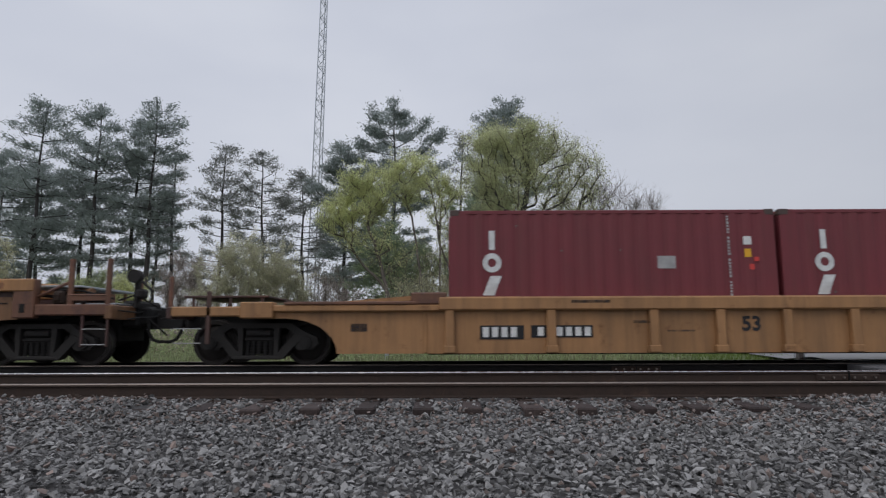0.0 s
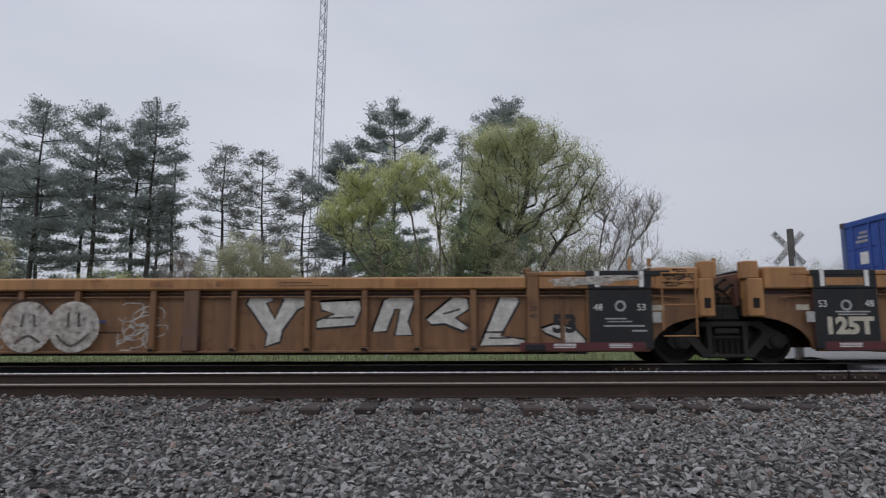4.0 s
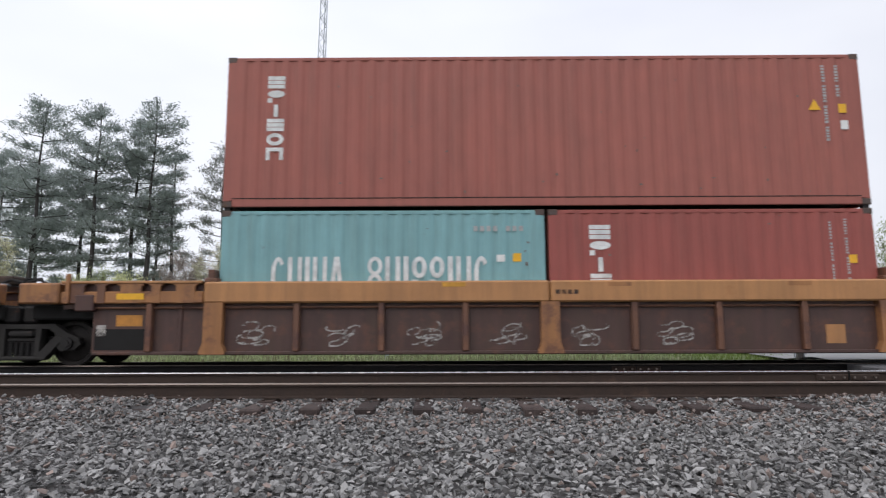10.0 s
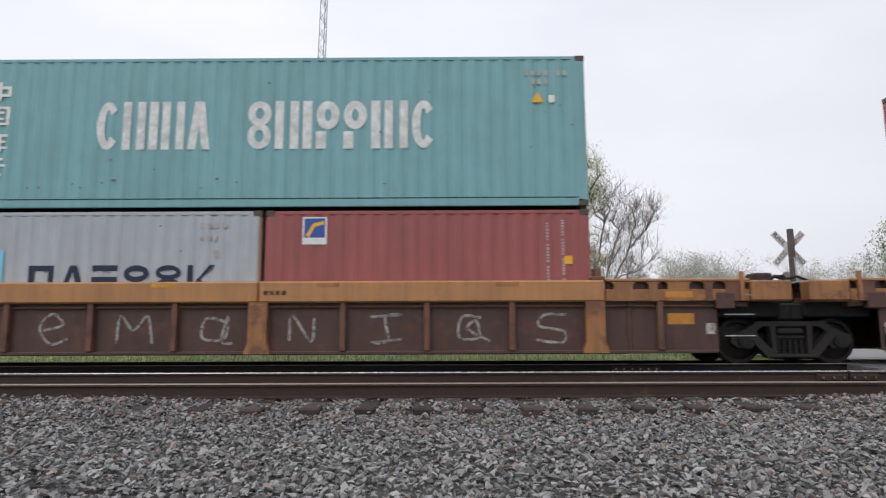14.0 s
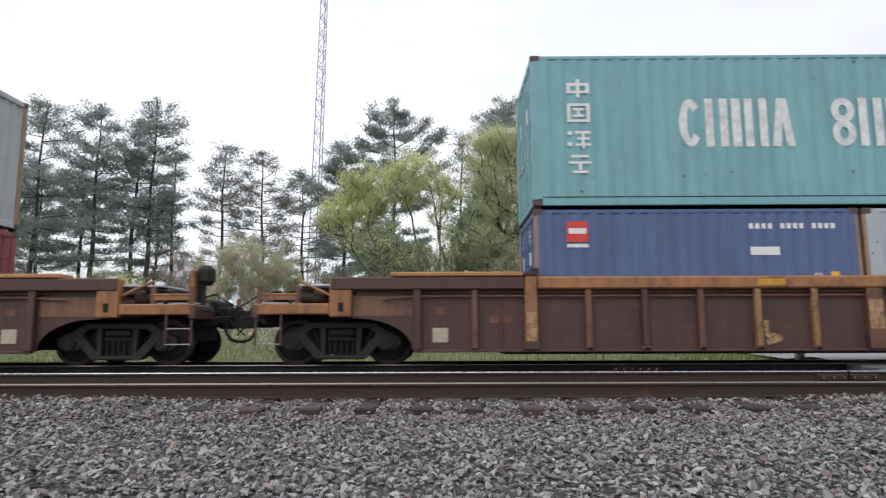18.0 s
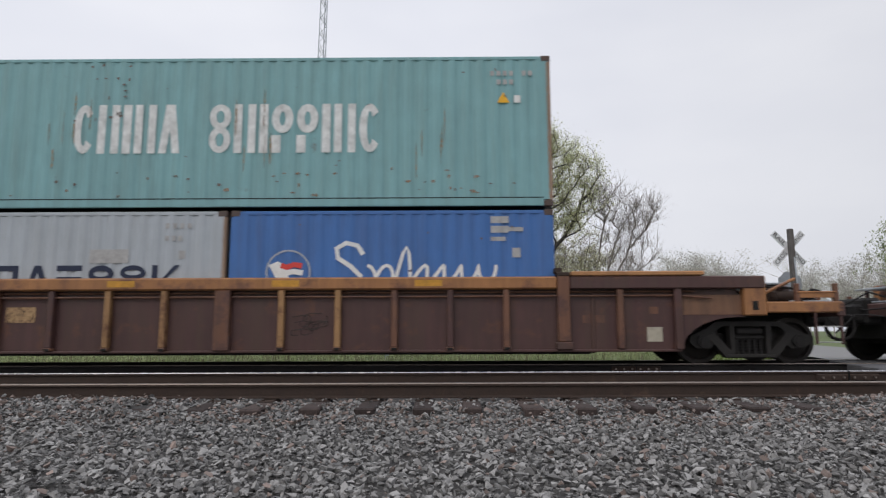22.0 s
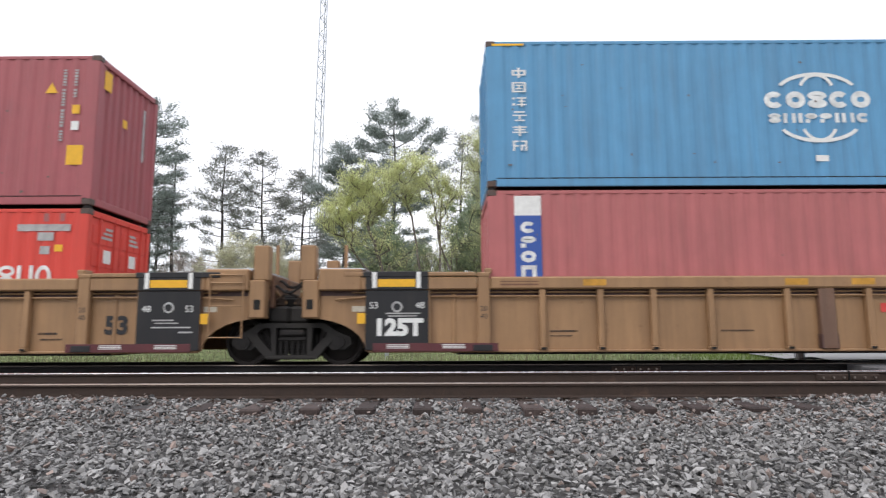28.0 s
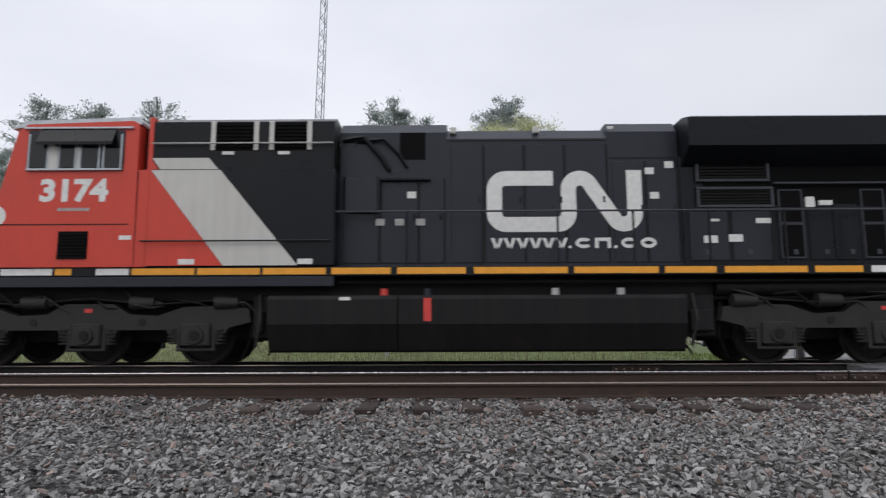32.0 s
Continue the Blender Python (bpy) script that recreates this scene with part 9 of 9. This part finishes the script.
        part("window_frame", Shape().box(a - 0.03, a, -1.50, -1.47, 3.64, 4.30, 0.004).box(b2, b2 + 0.03, -1.50, -1.47, 3.64, 4.30, 0.004), galvanised, w)
    part("wind_deflector", Shape().prism([(-8.09, 3.64), (-8.09, 4.20), (-8.0, 4.10), (-7.93, 4.04), (-7.93, 3.64)], 1, -1.50, -1.476), loco_white, c)
    part("window_post", Shape().box(-7.57, -7.52, -1.498, -1.476, 3.64, 4.06, 0.004), loco_white, c)
    part("sun_visor", Shape().prism([(-1.47, 4.42), (-1.62, 4.12), (-1.62, 4.06), (-1.48, 4.36)], 0, -8.28, -6.86), loco_black, c)
    part("drip_rail", Shape().box(-8.6, -6.55, -1.50, -1.46, 4.40, 4.44, 0.006), galvanised, c)
    part("window_ledge", Shape().box(-8.5, -6.72, -1.51, -1.47, 3.60, 3.64, 0.006), galvanised, c)
    lettering("3174", 0.56, -7.60, 3.04, -1.465, white_mark, c, "road_number", width=1.27, bold=0.024)
    bars(c, grey_mark, [(-7.87 + 0.085 * k, -7.80 + 0.085 * k, 2.84, 2.90) for k in range(7)], -1.465)
    part("battery_louvre", Shape().box(-7.82, -7.27, -1.475, -1.46, 1.95, 2.46, 0.01), louvre_mat, c)
    for k in range(8):
        part("slat", Shape().box(-7.80, -7.29, -1.49, -1.47, 1.95 + 0.062 * k, 1.975 + 0.062 * k, 0.004), louvre_mat, c)
    part("seam", Shape().box(-8.95, -6.55, -1.466, -1.458, 2.58, 2.60, 0.001), dark_gap, c)
    part("cab_marking", Shape().ring(-9.02, 2.75, 0.2, 0.2, 0.2, -1.4645), white_mark, c)
    part("cab_rear_gap", Shape().box(-6.42, -6.22, -1.22, 1.22, 3.55, 4.5, 0.02), dark_gap, c)
    part("cab_rear_panel", Shape().box(-6.43, -6.215, -1.445, 1.445, 1.80, 3.62, 0.005), loco_red, c)
    part("seam", Shape().box(-6.425, -6.415, -1.4475, -1.40, 1.85, 3.6, 0.001), dark_gap, c)
    for xx, w in ((-6.7, 0.22), (-5.6, 0.30), (-4.4, 0.0), (-3.42, 0.28)):
        if w:
            part("label", Shape().box(xx, xx + w, -1.452, -1.446, 1.84, 1.94, 0.001) if xx > -6.2 else Shape().box(xx, xx + w, -1.468, -1.461, 2.30, 2.38, 0.001), white_mark, c)
    # auxiliary cabinet behind the cab
    part("auxiliary_cab", Shape().box(-6.22, -2.75, -1.44, 1.44, 1.80, 3.62, 0.03), loco_black, c)
    part("auxiliary_top", Shape().prism([(-1.38, 3.62), (-1.38, 4.56), (-1.1, 4.70), (1.1, 4.70), (1.38, 4.56), (1.38, 3.62)], 0, -6.2, -2.80), loco_black, c)
    yf = -1.4445
    part("red_field", Shape().sheet([(-6.21, 1.82), (-4.79, 1.82), (-6.19, 3.60), (-6.21, 3.60)], yf), loco_red, c)
    part("white_stripe", Shape().sheet([(-6.19, 3.61), (-4.78, 1.82), (-3.42, 1.82), (-4.90, 3.61)], yf - 0.0005), loco_white, c)
    part("white_stripe", Shape().sheet([(-6.21, 3.86), (-6.05, 3.64), (-4.96, 3.64), (-5.15, 3.86)], -1.3845), loco_white, c)
    part("red_field", Shape().sheet([(-6.21, 3.64), (-6.08, 3.64), (-6.21, 3.82)], -1.3840), loco_red, c)
    part("red_edge", Shape().box(-6.30, -6.205, -1.385, -1.0, 3.62, 4.66, 0.01), loco_red, c)
    for a, b2 in ((-5.12, -4.22), (-4.02, -3.22)):
        v = part("vent", Shape().box(a, b2, -1.392, -1.376, 4.0, 4.54, 0.008), louvre_mat, c, "slatted vent")
        for k in range(7):
            part("slat", Shape().box(a + 0.1, b2 - 0.1, -1.41, -1.39, 4.05 + 0.07 * k, 4.085 + 0.07 * k, 0.004), louvre_mat, v)
        for xx in (a, b2 - 0.09):
            part("vent_frame", Shape().box(xx, xx + 0.09, -1.412, -1.38, 4.0, 4.56, 0.006), loco_white, v)
    for xx in (-4.9, -3.85):
        part("label", Shape().box(xx, xx + 0.22, -1.390, -1.379, 3.92, 3.98, 0.001), white_mark, c)
    # engine hood in sections
    prof = lambda top, w: [(-w, 1.80), (-w, top - 0.22), (-w + 0.2, top), (w - 0.2, top), (w, top - 0.22), (w, 1.80)]
    part("hood", Shape().prism(prof(4.68, 0.98), 0, -2.75, -0.68), loco_grey, c)
    part("hood", Shape().prism(prof(4.55, 0.98), 0, -0.68, 2.44), loco_grey, c)
    part("hood", Shape().prism(prof(4.68, 0.98), 0, 2.44, 3.78), loco_grey, c)
    for a, b2, z in ((-0.66, 2.42, 4.28), (2.46, 3.76, 3.92)):
        part("hood_seam", Shape().box(a, b2, Y - 0.008, Y + 0.002, z, z + 0.02, 0.002), dark_gap, c)
    for xx in (-0.62, 1.0, 2.46):
        part("lifting_lug", Shape().box(xx, xx + 0.12, -0.92, -0.72, 4.46, 4.60, 0.02), loco_white, c)
    part("exhaust_stack", Shape().box(-0.3, 0.3, -0.25, 0.25, 4.5, 4.66, 0.03), loco_black, c)
    part("vent", Shape().box(-1.6, -1.1, Y - 0.012, Y + 0.005, 3.92, 4.46, 0.008), louvre_mat, c)
    for a, b2, z0, z1 in ((-2.68, -2.0, 1.9, 3.55), (-1.95, -1.25, 1.9, 3.55), (-1.2, -0.75, 1.9, 3.55), (-0.6, 0.0, 1.9, 4.2), (0.05, 0.78, 1.9, 4.2), (0.84, 1.56, 1.9, 4.2), (1.62, 2.38, 1.9, 4.2), (2.5, 3.1, 1.9, 3.86), (3.15, 3.72, 1.9, 3.86)):
        d = part("hood_door", Shape().box(a, b2, Y - 0.022, Y, z0, z1, 0.012), loco_grey, c)
        part("joint_strip", Shape().box(b2 + 0.01, b2 + 0.035, Y - 0.012, Y + 0.002, z0, z1, 0.002), dark_gap, d)
        part("latch", Shape().box(b2 - 0.08, b2 - 0.04, Y - 0.036, Y - 0.02, (z0 + z1) / 2, (z0 + z1) / 2 + 0.12, 0.004), loco_black, d)
    part("duct", Shape().tube([(-2.7, -1.0, 4.3), (-2.3, -1.05, 4.35), (-1.95, -1.05, 3.95), (-1.8, -1.02, 3.7)], 0.05, sides=8), loco_black, c)
    part("duct", Shape().tube([(-2.45, -1.02, 4.28), (-1.9, -1.06, 4.30), (-1.6, -1.04, 4.0), (-1.45, -1.0, 3.75)], 0.035, sides=8), loco_black, c)
    part("air_box", Shape().box(-2.66, -1.98, Y - 0.14, Y, 2.86, 3.58, 0.05), loco_grey, c)
    part("bracket", Shape().box(-2.0, -1.0, Y - 0.12, Y - 0.03, 3.48, 3.52, 0.008).box(-2.0, -1.96, Y - 0.12, Y - 0.03, 2.9, 3.5, 0.008), loco_black, c)
    for x, z, m in ((-1.45, 3.15, white_mark), (-2.05, 2.62, grey_mark), (-1.68, 2.62, grey_mark), (-1.28, 2.62, grey_mark), (3.12, 3.60, white_mark), (3.2, 3.12, white_mark), (3.5, 3.72, white_mark)):
        part("label", Shape().box(x, x + 0.17, Y - 0.030, Y - 0.024, z, z + 0.13, 0.001), m, c)
    # the railway's mark: one bent white band, and bars for its address
    y = Y - 0.0275
    band = lambda pts: part("emblem", Shape().stroke(pts, 0.29, y), white_mark, c)

    def bend(cx, cz, r, a0, a1, n=12):
        return [(cx + r * math.cos(radians(a0 + (a1 - a0) * k / n)), cz + r * math.sin(radians(a0 + (a1 - a0) * k / n))) for k in range(n + 1)]
    band([(1.35, 3.53)] + bend(0.44, 3.31, 0.22, 90, 180) + bend(0.44, 2.85, 0.22, 180, 270) + bend(1.42, 2.85, 0.22, 270, 360) + bend(1.86, 3.31, 0.22, 180, 40, 10) + [(2.5, 2.74)] + bend(2.68, 2.85, 0.22, 230, 360, 10) + [(2.90, 3.68)])
    at = 0.14
    for k, w in zip("VVVVVV.CU.CO", (0.235, 0.235, 0.235, 0.235, 0.235, 0.235, 0.075, 0.31, 0.30, 0.075, 0.31, 0.30)):
        f = Shape()
        if k == ".":
            f.patch(at, at + 0.06, 2.17, 2.22, y)
        else:
            glyph(f, k, at, at + w, 2.17, 2.37, 0.065, y)
        for piece in islands(f):
            part("address_mark", piece, white_mark, c)
        at += w + (0.01 if k == "V" else 0.06)
    # radiator section with its wide overhang
    part("radiator_body", Shape().box(3.78, 9.85, -1.05, 1.05, 1.80, 3.95, 0.03), loco_black, c)
    part("radiator_wing", Shape().prism([(-1.50, 4.02), (-1.50, 4.57), (-1.20, 4.64), (1.20, 4.64), (1.50, 4.57), (1.50, 4.02), (1.05, 3.72), (-1.05, 3.72)], 0, 3.80, 10.42), loco_black, c)
    part("rear_gable", Shape().prism([(-1.50, 4.02), (-1.50, 4.57), (-1.20, 4.64), (1.20, 4.64), (1.50, 4.57), (1.50, 4.02)], 0, 10.42, 10.45), loco_red, c)
    for k in range(3):
        part("gable_mark", Shape().box(10.452, 10.456, -1.15 + 0.8 * k - (0.1 if k == 1 else 0), -0.75 + 0.8 * k + (0.1 if k == 1 else 0), 4.20 - (0.05 if k == 1 else 0), 4.40 + (0.05 if k == 1 else 0), 0.001), white_mark if k == 1 else grey_mark, c)
    part("radiator_intake", Shape().box(4.2, 10.0, -1.075, -1.04, 2.98, 3.72, 0.01), louvre_mat, c)
    frame_of = lambda a, b2, z0, z1, w, y0, y1: Shape().box(a, b2, y0, y1, z0, z0 + w, 0.006).box(a, b2, y0, y1, z1 - w, z1, 0.006).box(a, a + w, y0, y1, z0 + w, z1 - w, 0.006).box(b2 - w, b2, y0, y1, z0 + w, z1 - w, 0.006)
    for a, b2, z0, z1 in ((4.05, 5.45, 3.42, 3.84), (4.05, 5.50, 2.92, 3.32)):
        lv = part("louvre", Shape().box(a + 0.04, b2 - 0.04, -1.085, -1.06, z0 + 0.04, z1 - 0.04, 0.004), dark_gap, c)
        part("louvre_frame", frame_of(a, b2, z0, z1, 0.055, -1.125, -1.06), loco_dusty, lv)
        for k in range(5):
            part("slat", Shape().box(a + 0.06, b2 - 0.06, -1.105, -1.085, z0 + 0.065 + 0.058 * k, z0 + 0.085 + 0.058 * k, 0.004), louvre_mat, lv)
    part("belt_rail", Shape().box(4.0, 9.84, -1.10, -1.05, 2.865, 2.92, 0.008), loco_grey, c)
    part("rail_ledge", Shape().box(5.5, 9.84, -1.16, -1.05, 3.36, 3.40, 0.008), loco_dusty, c)
    for k, (a, b2) in enumerate(((3.9, 4.62), (4.70, 5.42), (5.56, 6.08), (6.14, 6.56), (6.62, 7.06), (7.12, 7.62), (7.68, 8.18), (8.3, 9.0), (9.12, 9.62))):
        top = 2.86 if k < 2 else 3.30
        d = part("hood_door", Shape().box(a, b2, -1.072, -1.05, 1.92, top, 0.012), loco_grey if k in (0, 1, 7) else loco_black, c)
        if k in (2, 5, 6, 8):
            mid = (1.92 + top) / 2
            for z0, z1 in ((1.97, mid - 0.02), (mid + 0.02, top - 0.05)):
                part("mesh_panel", Shape().box(a + 0.05, b2 - 0.05, -1.078, -1.070, z0, z1, 0.002), louvre_mat, d)
                part("mesh_frame", frame_of(a + 0.03, b2 - 0.03, z0 - 0.02, z1 + 0.02, 0.03, -1.092, -1.07), loco_dusty, d)
        part("handle", Shape().box(a + 0.26, a + 0.34, -1.09, -1.07, 2.02, 2.12, 0.01), loco_dusty, d)
    hw = Shape()
    for k in range(20):
        a0, a1 = 2 * math.pi * k / 20, 2 * math.pi * (k + 1) / 20
        hw.tube([(8.62 + 0.26 * math.cos(a0), -1.15, 2.68 + 0.26 * math.sin(a0)), (8.62 + 0.26 * math.cos(a1), -1.15, 2.68 + 0.26 * math.sin(a1))], 0.024, sides=6, cap=False)
    for k in range(3):
        hw.tube([(8.62, -1.12, 2.68), (8.62 + 0.25 * math.cos(2.1 * k), -1.15, 2.68 + 0.25 * math.sin(2.1 * k))], 0.018, sides=6)
    part("hand_brake_wheel", hw, loco_dusty, c)
    for x, z, w, h in ((6.1, 2.92, 0.16, 0.2), (6.35, 2.96, 0.24, 0.09), (5.15, 2.62, 0.28, 0.10), (4.15, 2.25, 0.26, 0.14), (4.62, 2.27, 0.26, 0.14), (8.32, 2.96, 0.24, 0.14), (8.60, 3.04, 0.2, 0.07), (9.75, 2.95, 0.16, 0.06), (4.3, 2.66, 0.16, 0.05)):
        part("label", Shape().box(x, x + w, -1.118 if z > 2.9 else -1.080, -1.074, z, z + h, 0.001), white_mark, c)
    # rear end
    part("rear_cab", Shape().prism([(9.84, -1.03), (9.92, -1.03), (10.25, -0.62), (10.25, 0.62), (9.92, 1.03), (9.84, 1.03)], 2, 1.80, 3.95), loco_red, c)
    for sy in (-1, 1):
        part("rear_window", Shape().prism([(9.985, sy * 0.96), (10.175, sy * 0.724), (10.19, sy * 0.736), (10.00, sy * 0.972)], 2, 3.25, 3.66), dark_gap, c)
    part("grab_bar", Shape().tube([(10.12, -0.85, 2.35), (10.14, -0.84, 3.0)], 0.03, sides=6), grey_mark, c)
    part("pilot_gear", Shape().box(11.04, 11.16, -1.2, 1.2, 0.72, 1.45, 0.04).box(11.1, 11.24, -0.9, -0.5, 0.9, 1.3, 0.04), dark_gap, c)
    part("rear_recess", Shape().box(10.25, 10.27, -0.75, -0.1, 3.25, 3.72, 0.01), dark_gap, c)
    part("headlight", Shape().tube([(10.25, 0.45, 3.5), (10.36, 0.45, 3.5)], 0.2, sides=16), galvanised, c, smooth=40)
    part("rear_platform", Shape().box(10.25, 11.0, -1.42, 1.42, 1.58, 1.80, 0.02), loco_black, c)
    part("step_well", Shape().box(10.2, 10.28, -1.44, -0.9, 0.42, 1.62, 0.01).box(10.9, 10.98, -1.44, -0.9, 0.42, 1.62, 0.01).box(10.28, 10.9, -0.95, -0.9, 0.42, 1.62, 0.01), loco_frame, c)
    for k in range(5):
        z = 0.46 + 0.27 * k
        s = part("step", Shape().box(10.28, 10.9, -1.44, -0.95, z, z + 0.03, 0.006), loco_frame, c)
        part("step_edge", Shape().box(10.30, 10.88, -1.452, -1.436, z, z + 0.085, 0.004), stripe_orange, s)
    part("plow", Shape().prism([(10.95, 0.18), (11.35, 0.20), (11.2, 0.62), (10.95, 0.75)], 1, -1.3, 1.3), loco_frame, c)
    part("pilot", Shape().box(10.9, 11.05, -1.35, 1.35, 0.5, 1.6, 0.02), loco_frame, c)
    rr = random.Random(77)
    for k in range(16):
        yy, top = rr.uniform(-1.25, 0.9), rr.uniform(0.95, 1.75)
        part("jumper_hose", hose([(11.06, yy, top), (11.2 + rr.uniform(0, 0.15), yy + rr.uniform(-0.1, 0.1), top - 0.25), (11.24 + rr.uniform(0, 0.12), yy + rr.uniform(-0.15, 0.15), top - 0.6), (11.1, yy + rr.uniform(-0.2, 0.2), max(0.3, top - 0.85))], rr.uniform(0.018, 0.034)), dark_gap if k % 3 else truck_cast, c)
    part("plow_blade", Shape().prism([(11.06, 0.16), (11.42, 0.17), (11.36, 0.40), (11.22, 0.66), (11.08, 0.72)], 1, -1.34, 1.34), truck_cast, c)
    part("receptacle", Shape().box(11.05, 11.16, -1.1, -0.8, 1.30, 1.62, 0.03), loco_dusty, c)
    part("light_cover", Shape().tube([(11.0, -0.95, 1.98), (11.14, -0.95, 1.98)], 0.11, sides=14), galvanised, c, smooth=40)
    for k in range(5):
        yy = -1.05 + 0.14 * k
        part("air_hose", hose([(11.05, yy, 1.05), (11.2, yy, 0.8), (11.22, yy, 0.5), (11.12, yy, 0.35)], 0.022), dark_gap, c)
    coupler(c, 11.35, 1)
    coupler(c, -11.0, -1)
    part("front_pilot", Shape().box(-10.6, -10.4, -1.4, 1.4, 0.3, 1.8, 0.03), loco_frame, c)
    for yy in (-1.40, 1.40):
        part("end_rail", Shape().tube([(10.28, yy, 0.75), (10.24, yy, 1.8), (10.14, yy, 2.55), (9.98, yy, 2.78), (9.6, yy, 2.8)], 0.028, sides=8), white_mark, c)
        part("end_rail", Shape().tube([(10.92, yy, 0.80), (10.88, yy, 1.05), (10.92, yy, 1.9), (11.02, yy, 2.62), (11.0, yy * 0.93, 2.72)], 0.028, sides=8), white_mark, c)
    for sy in (-1, 1):
        part("end_rail", Shape().tube([(11.0, sy * 1.3, 2.72), (11.02, sy * 0.5, 2.5), (11.02, sy * 0.45, 1.8)], 0.024, sides=8), red_mark, c)
        part("end_rail", Shape().tube([(11.0, sy * 0.95, 1.8), (11.0, sy * 0.95, 2.6), (10.9, sy * 0.93, 2.7)], 0.024, sides=8), red_mark, c)
    part("sand_lid", Shape().box(10.55, 10.95, -0.4, 0.2, 1.8, 2.5, 0.03), loco_red, c)
    # handrails along the walkway
    for sy in (-1, 1):
        yy = sy * 1.38
        part("handrail", Shape().tube([(-2.85, yy, 2.82), (3.5, yy, 2.82), (9.7, yy, 2.82)], 0.02, sides=6), loco_dusty, c)
        part("handrail", Shape().tube([(-6.3, sy * 1.50, 2.27), (-2.85, sy * 1.50, 2.27)], 0.016, sides=6), loco_black, c)
        part("handrail", Shape().tube([(-6.2, sy * 1.46, 4.12), (-2.8, sy * 1.46, 4.12)], 0.016, sides=6), grey_mark, c)
        for k in range(10):
            xx = -2.82 + 1.39 * k
            part("handrail_post", Shape().tube([(xx, yy, 1.78), (xx, yy, 2.83)], 0.022, sides=6), loco_black, c)
    part("roof_edge", Shape().box(3.85, 10.42, -1.49, -1.45, 4.565, 4.59, 0.004), galvanised, c)
    part("roof_rail", Shape().box(-6.3, -2.9, -0.97, -0.93, 4.70, 4.72, 0.004), galvanised, c)
    MOVING.append((c, LOCO_U, 0.0))
    return c


locomotive()


# ---------------------------------------------------------------- what rolls
def motions():
    for ob, u, z in MOVING:
        walk(ob, [(t, pose(u + s, TRACK_Y, z)) for t, s in ROLL])
    for w, place, r in WHEELSETS:
        rows = []
        for k in range(481):
            t = k / 15
            rows.append((t, Matrix.Translation(place) @ Matrix.Rotation(rolled(t) / r, 4, "Y")))
        walk(w, rows)


motions()
